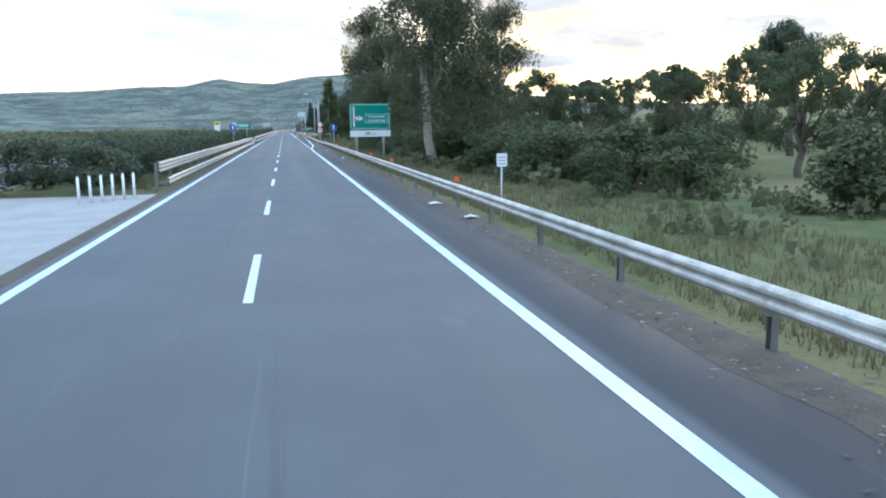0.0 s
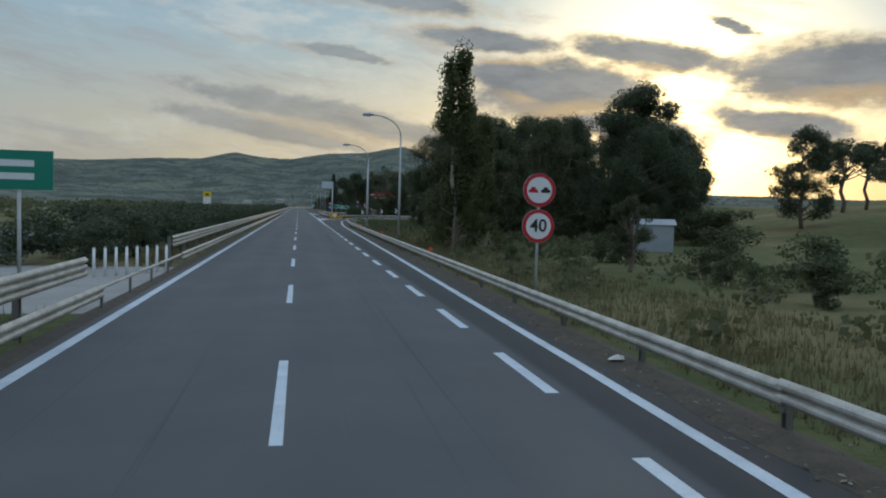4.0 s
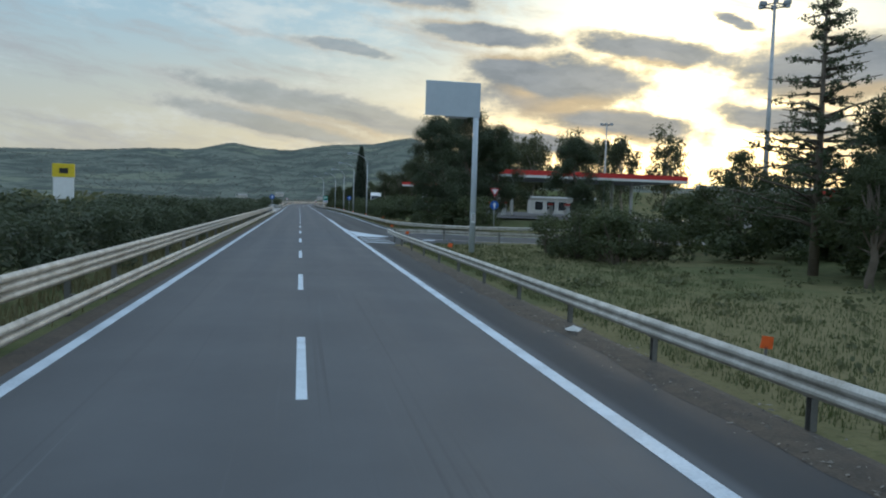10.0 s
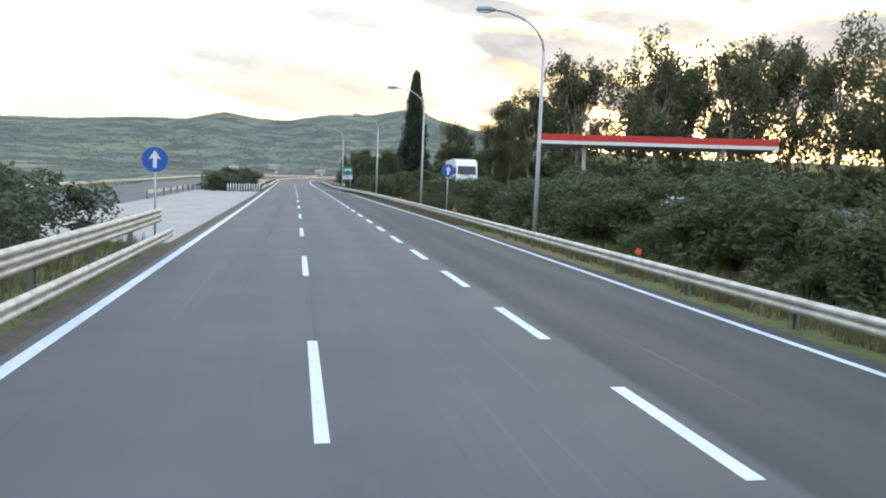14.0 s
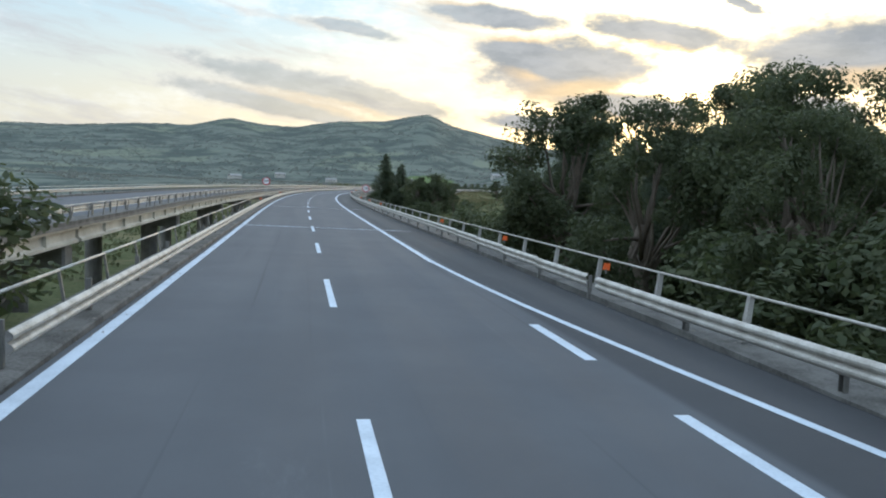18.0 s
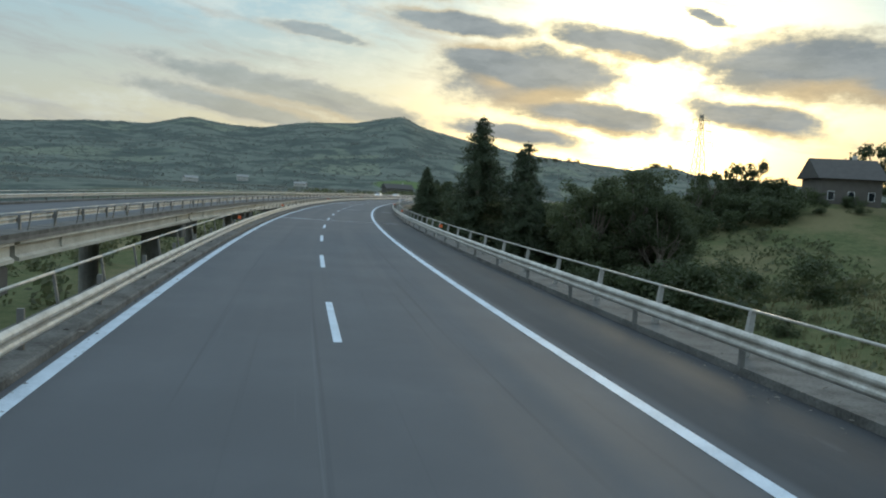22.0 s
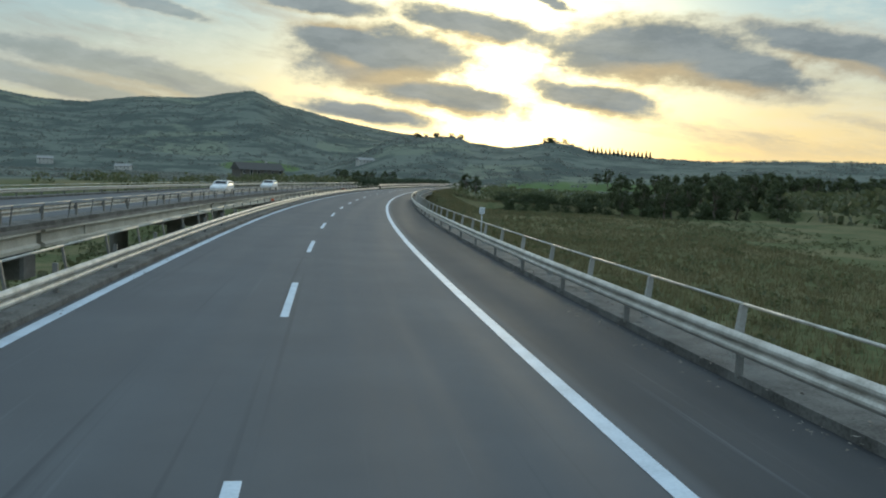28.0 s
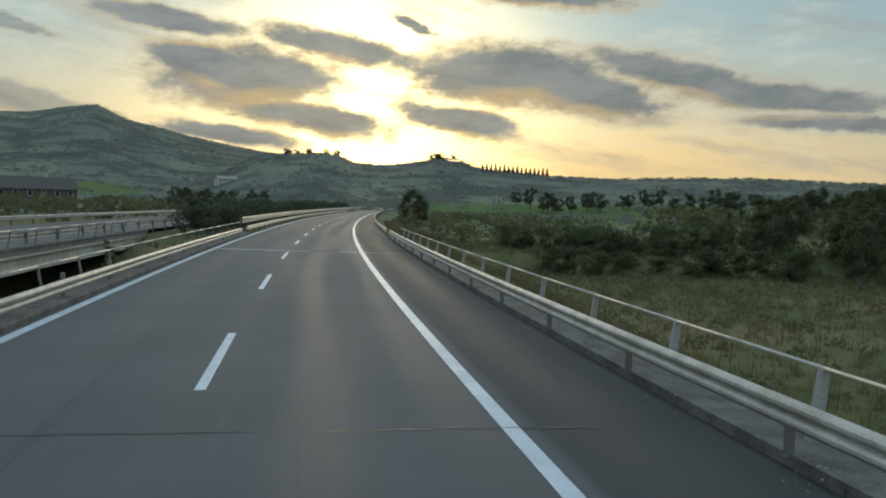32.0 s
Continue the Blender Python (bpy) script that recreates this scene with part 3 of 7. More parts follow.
def ground_z(x, y):
    x, y = np.atleast_1d(np.asarray(x, float)), np.atleast_1d(np.asarray(y, float))
    s, e = station_of(x, y)
    rise = 0.35 * wave(x, y, 0.05) + 0.15 * wave(x, y, 0.17, 1.0)
    # right of the road
    off = e - 6.5
    bank = -0.55 * smooth01(0, 5, off) + smooth01(8, 30, off) * rise
    field = smooth01(18, 170, off) * 11.0
    early = bank + field * (1 - smooth01(235, 290, s)) + rise * smooth01(20, 60, off)
    lot = -0.35 * smooth01(0, 3, off) * (1 - smooth01(4, 10, off)) + 1.0 * smooth01(5, 12, off)
    lot2 = lot * smooth01(336, 362, s) - 0.25 * smooth01(0, 3, off) * (1 - smooth01(336, 362, s))
    right = early * (1 - smooth01(280, 320, s)) + lot2 * smooth01(280, 320, s)
    # the valley that the viaduct crosses
    spur = -3.0 * smooth01(0, 6, off) + 11.5 * smooth01(10, 46, off) + rise
    low = -6.0 * smooth01(0, 14, off) + 1.4 * rise + 3.0 * smooth01(120, 400, off)
    meadow = -4.2 * smooth01(0, 12, off) + rise + 5.5 * smooth01(120, 420, off)
    v = spur + (low - spur) * smooth01(610, 670, s)
    v = v + (meadow - v) * smooth01(725, 775, s)
    right = right + (v - right) * smooth01(494, 518, s)
    right = right + 10.9 * np.exp(-((s - 723) / 36) ** 2 - ((e - 78) / 32) ** 2)
    # left of the road
    lo = -(e + 4.4)
    gap = -10.0 * smooth01(503, 530, s) * (1 - smooth01(890, 938, s))
    left = -0.12 - 0.2 * smooth01(18, 30, lo) + rise * smooth01(25, 60, lo) - 3.0 * smooth01(30, 200, lo) + gap
    z = np.where(e > 0, right, left)
    inside = (e > -25.0) & (e < 6.6)
    z = np.where(inside, -0.12 + gap + np.where(e > -4.4, 0, 0), z)
    z = np.where((e > 0) & (e < 14) & (s > 500), np.minimum(z, -0.12 + gap * (1 - smooth01(4.5, 14, e))), z)
    z = np.where(s > 960, np.where(np.abs(e + 8) < 17, -0.12, z * 0.6), z)
    # hills
    for (ox, oy), far, ridge, start in (((0, 516), 2500.0, RIDGE_FAR, 0.36), ((58, 870), 1000.0, RIDGE_MID, 0.34)):
        dx, dy = x - ox, y - oy
        r = np.hypot(dx, dy)
        el_deg = np.interp(np.degrees(np.arctan2(dx, dy)), [a for a, b in ridge], [b for a, b in ridge])
        top = np.tan(np.radians(el_deg)) * far
        body = smooth01(start, 1.0, r / far) * (1 - 0.5 * smooth01(1.12, 1.9, r / far))
        lumps = 0.05 * wave(x, y, 0.009, 0.4) + 0.03 * wave(x, y, 0.023, 1.9)
        z = np.maximum(z, top * body * (1 + lumps * (1 - smooth01(0.8, 1.0, r / far))) - 14 * (1 - smooth01(start, start + 0.12, r / far)) - 2.0 * (r < far * start))
    return z


def gz(x, y):
    return float(ground_z([x], [y])[0])


def graded(a, b, lo, hi, fine, grow):
    out = list(np.arange(a, b + 0.1, fine))
    st = fine
    while out[-1] < hi:
        st *= grow
        out.append(out[-1] + min(st, 120))
    st = fine
    while out[0] > lo:
        st *= grow
        out.insert(0, out[0] - min(st, 120))
    return np.array(out)


gxs, gys = graded(-60, 240, -4200, 4200, 3.0, 1.09), graded(-60, 1080, -2500, 4600, 3.0, 1.09)
GX, GY = np.meshgrid(gxs, gys)
GZ = ground_z(GX.ravel(), GY.ravel())
gm = bpy.data.meshes.new("ground")
nx, ny = len(gxs), len(gys)
gm.from_pydata(np.column_stack([GX.ravel(), GY.ravel(), GZ]).tolist(), [],
               [(j * nx + i, j * nx + i + 1, (j + 1) * nx + i + 1, (j + 1) * nx + i) for j in range(ny - 1) for i in range(nx - 1)])
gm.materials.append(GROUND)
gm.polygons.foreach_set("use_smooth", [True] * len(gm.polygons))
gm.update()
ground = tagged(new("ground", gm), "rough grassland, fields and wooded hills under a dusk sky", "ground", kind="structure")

# ---------- carriageway, ramps and markings ----------
# right edge of the paving, station by station
EDGE_R = [(-60, 5.45), (60, 5.45), (100, 5.5), (140, 5.75), (190, 6.2), (212, 6.9), (222, 7.4), (228, 7.6), (240, 5.35), (262, 5.35), (310, 5.4), (318, 6.0), (323, 8.6), (334, 9.6), (343, 8.8), (360, 8.5), (400, 8.5), (440, 8.2), (470, 7.7), (490, 6.8), (500, 6.5), (512, 6.36), (940, 6.36), (1490, 5.8)]


def strip_rows(a, b, e0, e1, z, step=4.0, cuts=1):
    out = []
    for s in srange(a, b, step):
        l0 = e0 if not isinstance(e0, list) else lerp_table(e0, s)
        l1 = e1 if not isinstance(e1, list) else lerp_table(e1, s)
        out.append((s, [(l0 + (l1 - l0) * i / cuts, P(s, l0 + (l1 - l0) * i / cuts, z)) for i in range(cuts + 1)]))
    return out


road = ribbon("road", strip_rows(-80, 1480, -4.1, EDGE_R, 0.002, 3.0, 6), ASPHALT, label="worn grey asphalt carriageway with white markings", kind="structure")
other_road = ribbon("road_opposite", strip_rows(-80, 1480, -21.5, -11.9, 0.002, 6.0, 3), ASPHALT, label="opposite asphalt carriageway", kind="structure")


def line_piece(name, a, b, e0, width, z=0.008, step=3.0, parent=None):
    e = e0 if isinstance(e0, list) else [(a, e0), (b, e0)]
    rows = []
    for s in srange(a, b, step):
        m = lerp_table(e, s)
        rows.append((s, [(m + d, P(s, m + d, z)) for d in (-width / 2, width / 2)]))
    return ribbon(name, rows, LINE, parent or road, uv=False)


# centre dashes 4.5 m long, 12 m apart
dash = Geo()
dash.add([(-0.075, 0, 0), (0.075, 0, 0), (0.075, 4.5, 0), (-0.075, 4.5, 0), (-0.06, 0.02, 0.004), (0.06, 0.02, 0.004), (0.06, 4.48, 0.004), (-0.06, 4.48, 0.004)],
         [(4, 5, 6, 7), (0, 1, 5, 4), (1, 2, 6, 5), (2, 3, 7, 6), (3, 0, 4, 7)])
dash_me = dash.mesh("centre_dash", LINE)
for k in range(-2, 110):
    part("centre_dash", dash_me, LINE, road, m=M(12.0 * k, 0, 0.005))
line_piece("edge_line_left", -60, 1400, -3.75, 0.22)
line_piece("edge_line_right", -60, 82, 3.76, 0.22)
line_piece("edge_line_right", 206, 319, 3.76, 0.24)
line_piece("lane_line", 319, 368.3, 3.77, 0.36, z=0.018)
line_piece("edge_line_right", 513.8, 1400, 3.76, 0.22)
# lane edge past the slip lanes
line_piece("slip_edge_line", 82, 220.4, [(82, 3.76), (86, 3.86), (90, 4.06), (94, 4.28), (98, 4.48), (104, 4.7), (112, 4.86), (120, 4.95), (139, 5.2), (190, 5.75), (202, 6.0), (210, 6.35), (216, 6.68), (220.4, 6.88)], 0.21, step=1.5)
line_piece("slip_edge_line", 343, 514, [(343, 7.95), (352, 7.95), (362, 7.85), (380, 8.0), (420, 8.0), (445, 7.45), (478, 7.0), (490, 5.9), (498, 4.95), (504, 4.32), (509, 3.98), (514, 3.78)], 0.17)
side = Geo()
side.add([(-0.1, 0, 0), (0.1, 0, 0), (0.1, 3.0, 0), (-0.1, 3.0, 0), (-0.085, 0.02, 0.004), (0.085, 0.02, 0.004), (0.085, 2.98, 0.004), (-0.085, 2.98, 0.004)],
         [(4, 5, 6, 7), (0, 1, 5, 4), (1, 2, 6, 5), (2, 3, 7, 6), (3, 0, 4, 7)])
side_me = side.mesh("lane_dash", LINE)
for k in range(20):
    part("lane_dash", side_me, LINE, road, m=M(92.6 + 5.8 * k, 3.76, 0.005))
for k in range(23):
    part("lane_dash", side_me, LINE, road, m=M(371.1 + 5.83 * k, 3.76, 0.005))
# exit ramp curving away to the right
RAMP_L = [(229.5, 3.6), (232.5, 3.9), (238.5, 4.8), (243.0, 6.0), (247.0, 7.7), (251.2, 9.6), (255.0, 11.6), (263.0, 16.9), (269.5, 24), (274, 32), (278, 42)]
RAMP_R = [(216.0, 6.68), (220.0, 6.86), (224.0, 7.08), (230.0, 7.7), (237.0, 9.2), (243.0, 11.45), (247.0, 13.4), (250.0, 15.1), (254.5, 17.8), (259.0, 21.0), (263.3, 24.6), (267.0, 29.5), (270.0, 36.0), (272.0, 44.0)]


def link_sheet(name, a, b, z, mat, parent=None, kind=""):
    rows = []
    for (s0, e0), (s1, e1) in zip(a, b):
        rows.append((s0, [(e0 + (e1 - e0) * i / 4, P(s0 + (s1 - s0) * i / 4, e0 + (e1 - e0) * i / 4, z)) for i in range(5)]))
    return ribbon(name, rows, mat, parent, label="asphalt slip road curving to the service area" if kind else "", kind=kind)


def fine_line(pts, n=6):
    """Rounds a line of (station, offset) by Catmull-Rom."""
    out = []
    for i in range(len(pts) - 1):
        p = [np.array(pts[max(0, min(len(pts) - 1, i + k))]) for k in (-1, 0, 1, 2)]
        for j in range(n):
            u = j / n
            out.append(tuple(0.5 * (2 * p[1] + (p[2] - p[0]) * u + (2 * p[0] - 5 * p[1] + 4 * p[2] - p[3]) * u * u + (3 * p[1] - p[0] - 3 * p[2] + p[3]) * u ** 3)))
    return out + [tuple(pts[-1])]


def border(line, w, left=False):
    """Two parallel lines w apart along (station, offset) points."""
    a, b = [], []
    for i, (s, e) in enumerate(line):
        s0, e0 = line[max(0, i - 1)]
        s1, e1 = line[min(len(line) - 1, i + 1)]
        L = math.hypot(s1 - s0, e1 - e0)
        ds, de = -(e1 - e0) / L * w / 2, (s1 - s0) / L * w / 2
        a.append((s - ds, e - de))
        b.append((s + ds, e + de))
    return a, b


rl, rr = fine_line(RAMP_L), fine_line(RAMP_R)
link_sheet("slip_road_exit", rl, [(s - 1.2, e + 0.9) for s, e in rr], 0.006, ASPHALT, kind="structure")
for l, w in ((rl, 0.32), (rr, 0.2)):
    a, b = border(l, w)
    rows = [(p[0], [(p[1], P(p[0], p[1], 0.021)), (q[1], P(q[0], q[1], 0.021))]) for p, q in zip(a, b)]
    ribbon("slip_edge_line", rows, LINE, road, uv=False)
# paved nose between road and ramp, with chevron stripes
nose = [(s, [(e, P(s, e, 0.004)) for e in np.linspace(3.6, max(3.7, lerp_table(RAMP_L, s)), 5)]) for s in srange(236, 257, 3)]
ribbon("slip_road_nose", nose, ASPHALT, label="asphalt nose with painted chevrons", kind="structure")
STRIPES = [(256.9, 256.0, 6.0, 256.1, 255.0, 0, 0, 0), (254.7, 253.7, 6.2, 252.5, 252.0, 0, 0, 0), (252.6, 251.7, 6.15, 250.7, 250.1, 8.75, 251.2, 250.4),
           (250.9, 250.1, 5.95, 248.9, 248.3, 8.45, 249.5, 248.9), (249.0, 248.2, 5.75, 247.2, 246.5, 7.65, 247.5, 246.8), (246.8, 246.0, 5.62, 245.3, 244.7, 6.65, 245.5, 244.8)]
for sl0, sl1, em, sm0, sm1, er, sr0, sr1 in STRIPES:
    vs = [P(sl0, 3.93, 0.016), P(sl1, 3.93, 0.016), P(sm1, em, 0.016), P(sm0, em, 0.016)] + ([P(sr1, er, 0.016), P(sr0, er, 0.016)] if er else [])
    part("chevron_stripe", Geo().add(vs, [(0, 1, 2, 3)] + ([(3, 2, 4, 5)] if er else [])), LINE, road)
part("chevron_stripe", Geo().add([P(s, e, 0.016) for s, e in ((234.2, 3.92), (238.8, 4.5), (241.0, 5.1), (243.1, 5.9), (243.5, 5.5), (244.5, 3.92))], [(0, 1, 2, 3, 4, 5)]), LINE, road)
# entry ramp joining from the service area
IN_R = [(372, 7.9), (356, 7.95), (345, 7.94), (339, 7.96), (336.3, 8.1), (332.3, 9.16), (329.3, 10.5), (326.4, 13.0), (324.6, 16.5), (324.4, 21.0), (326.6, 27), (332, 36), (340, 47)]
IN_L = [(360, 3.9), (350, 3.9), (340, 3.95), (336, 4.0), (331.9, 4.12), (325.9, 5.21), (322.3, 6.6), (320.3, 8.28), (318.2, 10.8), (316.6, 15), (317.0, 21.5), (321, 31), (328, 46)]
il, ir = fine_line(IN_L), fine_line(IN_R)
link_sheet("slip_road_entry", [(s + 0.4, e + 0.7) for s, e in ir], il, 0.006, ASPHALT, kind="structure")
for l, w in ((il[28:], 0.16), (ir[12:], 0.16)):
    a, b = border(l, w)
    rows = [(p[0], [(p[1], P(p[0], p[1], 0.013)), (q[1], P(q[0], q[1], 0.013))]) for p, q in zip(a, b)]
    ribbon("slip_edge_line", rows, LINE, road, uv=False)
tip = [(s, [(e, P(s, e, 0.0045)) for e in np.linspace(3.7, 3.7 + w, 3)]) for s, w in ((308, 1.7), (312, 1.9), (314, 9.0), (318.2, 7.2), (320.3, 4.6), (322.3, 2.9), (326, 1.5), (332, 0.45), (344, 0.1))]
ribbon("slip_road_tip", tip, ASPHALT, label="asphalt tip where the entry ramp joins", kind="structure")
part("chevron_stripe", Geo().add([P(s, e, 0.016) for s, e in ((336.5, 3.96), (331.4, 3.99), (326.0, 4.02), (321.4, 4.02), (320.4, 5.5), (322.2, 6.45), (325.9, 5.15), (331.4, 4.1))], [(0, 1, 2, 3, 4, 5, 6, 7)]), LINE, road)
part("chevron_stripe", Geo().add([P(317.1, 8.06, 0.016), P(317.2, 8.87, 0.016), P(318.7, 9.4, 0.016), P(318.6, 8.51, 0.016)], [(0, 1, 2, 3)]), LINE, road)
for s0, w in ((318.4, 3.9), (315.9, 4.0), (313.4, 3.9)):
    vs = [P(s0 + 0.95, 4.02, 0.016), P(s0, 4.02, 0.016), P(s0 - 0.5, 4.02 + w * 0.45, 0.016), P(s0 + 0.1, 4.02 + w * 0.45, 0.016)]
    part("chevron_stripe", Geo().add(vs, [(0, 1, 2, 3)]), LINE, road)

# median: crossings of pale concrete, soil elsewhere
for a, b, w in ((2, 21, -11.8), (118, 131, -11.8), (404, 473, -11.8)):
    ribbon("pavement_crossing", strip_rows(a, b, w, -4.1, 0.002, 3.0, 3), PALE, label="pale concrete median crossing", kind="structure")
# gravel and litter strip along the right shoulder
for a, b, e0 in ((-60, 215, 0.0), (255, 310, 0.0)):
    rows = []
    rnd = random.Random(5)
    for s in srange(a, b, 1.5):
        l = lerp_table(EDGE_R, s)
        rows.append((s, [(l + d, P(s, l + d, z)) for d, z in ((-0.12 - rnd.random() * 0.28, 0.005), (0.05, 0.03), (0.35, 0.045), (1.1, -0.1))]))
    ribbon("verge_strip", rows, LITTER, uv=False, label="strip of dry leaves and soil beside the asphalt", kind="structure")
rows = [(s, [(e, P(s, e, z)) for e, z in ((-4.9, -0.1), (-4.35, 0.04), (-4.05, 0.004))]) for s in srange(-60, 510, 3)]
ribbon("verge_left", rows, LITTER, uv=False, label="strip of soil and weeds under the median barrier", kind="structure")

# service area paving
lot_pts = [(s, [(e, Vector((P(s, e).x, P(s, e).y, 1.06))) for e in np.linspace(19, lerp_table([(356, 64), (448, 64), (470, 32), (500, 27)], s), 6)]) for s in srange(356, 500, 8)]
ribbon("pavement_service_area", lot_pts, LOT, label="grey asphalt forecourt of the service area", kind="structure")

# ---------- viaduct ----------
VA, VB = 494.0, 935.0


def deck(name, e0, e1, label, girders, thick=0.42, drop=0.0):
    base = thing(name, Matrix(), label, "viaduct", kind="structure")
    g = Geo()
    st = srange(VA, VB, 5)
    for k in range(len(st) - 1):
        s0, s1 = st[k], st[k + 1]
        vs = [P(s, e, z) for s in (s0, s1) for e, z in ((e0, -0.03), (e1, -0.03), (e1, -thick), (e0, -thick))]
        g.add(vs, [(0, 1, 5, 4), (1, 2, 6, 5), (2, 3, 7, 6), (3, 0, 4, 7)])
    part("deck_slab", g, CONC, base)
    span_len = (VB - VA) / 13
    for k in range(13):
        a, b = VA + k * span_len + 0.25, VA + (k + 1) * span_len - 0.25
        for e in girders:
            gg = Geo()
            vs = [P(s, e + dx, z + drop) for s in (a, b) for dx, z in ((-0.3, -0.45), (0.3, -0.45), (0.3, -0.54), (0.12, -0.6), (0.12, -0.98), (0.28, -1.06), (0.28, -1.2), (-0.28, -1.2), (-0.28, -1.06), (-0.12, -0.98), (-0.12, -0.6), (-0.3, -0.54))]
            n = 12
            gg.add(vs, [(i, (i + 1) % n, n + (i + 1) % n, n + i) for i in range(n)] + [tuple(range(n - 1, -1, -1)), tuple(range(n, 2 * n))])
            part("girder", gg, GIRDER, base)
        for j in range(1, 7):
            s = a + (b - a) * j / 7
            for e in (girders[0], girders[-1]):
                out = 1 if e == girders[-1] else -1
                part("girder_stiffener", RIB_ME, GIRDER, base, m=M(s, e + out * 0.2, -1.2 + drop))
    for k in range(1, 13):
        s = VA + k * span_len
        mid = (e0 + e1) / 2
        pier = Geo()
        pier.box(-(e1 - e0) / 2 + 0.6, (e1 - e0) / 2 - 0.6, -0.7, 0.7, -2.3, -1.21, cut=0.12)
        for dx in (-2.4, 2.4):
            pier.rod((dx, 0, -13.5), (dx, 0, -2.3), 0.75, 0.75, 14)
        part("pier", pier, CONC, base, m=M(s, mid))
    return base


rib = Geo().box(-0.09, 0.09, -0.1, 0.1, 0, 0.75)
RIB_ME = rib.mesh("girder_stiffener", GIRDER)
deck("viaduct_near", -5.05, 7.32, "concrete girder viaduct carrying the carriageway", (-4.6, -1.5, 1.8, 6.0))
deck("viaduct_opposite", -22.3, -11.1, "parallel concrete girder viaduct with stained beams", (-21.6, -18.0, -15.0, -11.45), 0.18, 0.25)
# kerbs of the decks
for e0, e1 in ((-5.0, -3.98), (6.32, 7.28), (-12.1, -11.1), (-22.3, -21.4)):
    rows = [(s, [(e, P(s, e, z * min(1, 0.03 + (s - VA) / 8) if z > 0 else z)) for e, z in ((e0, -0.42 if e0 < -4.5 else 0.0), (e0, 0.14), (e1 - 0.03 if e0 < 0 else e1, 0.14), (e1, 0.11 if e1 > 0 or e1 > -4 else 0.14), (e1, -0.05 if e1 < 6 else -0.42))]) for s in srange(VA, VB, 4)]
    ribbon("kerb", rows, KERBM, uv=False, label="weathered concrete kerb of the viaduct", kind="structure")
# expansion joints: white mortar bands across the road
rnd = random.Random(3)
for s, tone in ((531.0, 1), (563.3, 1), (594, 0), (627, 0), (660, 1), (692.5, 1), (726.0, 1), (758, 0), (790, 0), (822, 0), (854, 0), (886, 0), (917.5, 1)):
    joint = thing("expansion_joint", M(s, 0) @ Matrix.Rotation(math.atan(bank_at(s)), 4, "Y"), "pale worn expansion joint across the asphalt" if tone else "dark worn expansion joint across the asphalt", "expansion joint", "expansion joints of the viaduct")
    for row in range(7 if tone else 2):
        e = -3.9
        while e < 5.0:
            w = rnd.uniform(0.4, 2.0)
            if rnd.random() < ((0.62 if e < 0.4 else 0.4) if tone else 0.3):
                y = row * 0.045 + rnd.uniform(-0.03, 0.03)
                d = rnd.uniform(0.015, 0.045)
                part("mortar_patch", Geo().add([(e, y, 0.0), (e + w, y + rnd.uniform(-0.02, 0.02), 0.0), (e + w, y + d, 0.0), (e + w * 0.5, y + d * 1.3, 0.004), (e, y + d * 0.7, 0.0)], [(0, 1, 2, 3, 4)]), LINE if tone else SIGN_BLACK, joint, m=Matrix.Translation((0, 0, 0.006 + 0.001 * row)))
            e += w * rnd.uniform(0.8, 1.1)
    if tone:
        e = -3.7
        while e < 3.9:
            w = rnd.uniform(0.5, 1.9)
            if rnd.random() < (0.95 if s < 600 else 0.8 if e < 0.6 else 0.3):
                part("mortar_band", Geo().add([(e, 0.1, 0.0), (e + w, 0.1 + rnd.uniform(-0.02, 0.02), 0.0), (e + w, 0.21, 0.0), (e + w * 0.5, 0.19 + rnd.uniform(0, 0.05), 0.004), (e, 0.2, 0.0)], [(0, 1, 2, 3, 4)]), LINE, joint, m=Matrix.Translation((0, 0, 0.015)))
            e += w + 0.02
        part("steel_strip", Geo().box(-4.0, 5.1, 0.22, 0.25, 0.001, 0.017), POSTM, joint)
# earlier joint lines near the exit
for s in (192.6, 210.1):
    seam_t = thing("asphalt_seam", M(s, 0), "pale seam across the asphalt", "road seam")
    part("seam_band", Geo().box(-3.6, 5.6, 0, 0.12, 0.001, 0.007), SEAMM, seam_t)


# ---------- guard rails ----------
def beam_mesh(name, waves, length=4.0):
    """A corrugated steel beam that faces +x, along y."""
    prof = [(0.02, 0.0)]
    for w in range(waves):
        z = 0.155 * w
        prof += [(0.058, z + 0.03), (0.083, z + 0.06), (0.083, z + 0.095), (0.058, z + 0.125)]
        prof += [(0.004, z + 0.155)] if w < waves - 1 else [(0.02, z + 0.155)]
    n = len(prof)
    g = Geo()
    vs = [(x, y, z) for y in (0.0, length) for x, z in prof] + [(x - 0.006, y, z) for y in (0.0, length) for x, z in prof]
    fs = []
    for i in range(n - 1):
        fs += [(i, i + 1, n + i + 1, n + i), (2 * n + i + 1, 2 * n + i, 3 * n + i, 3 * n + i + 1)]
    fs += [(0, n, 3 * n, 2 * n), (2 * n - 1, n - 1, 3 * n - 1, 4 * n - 1)]
    return g.add(vs, fs).mesh(name, GALV)


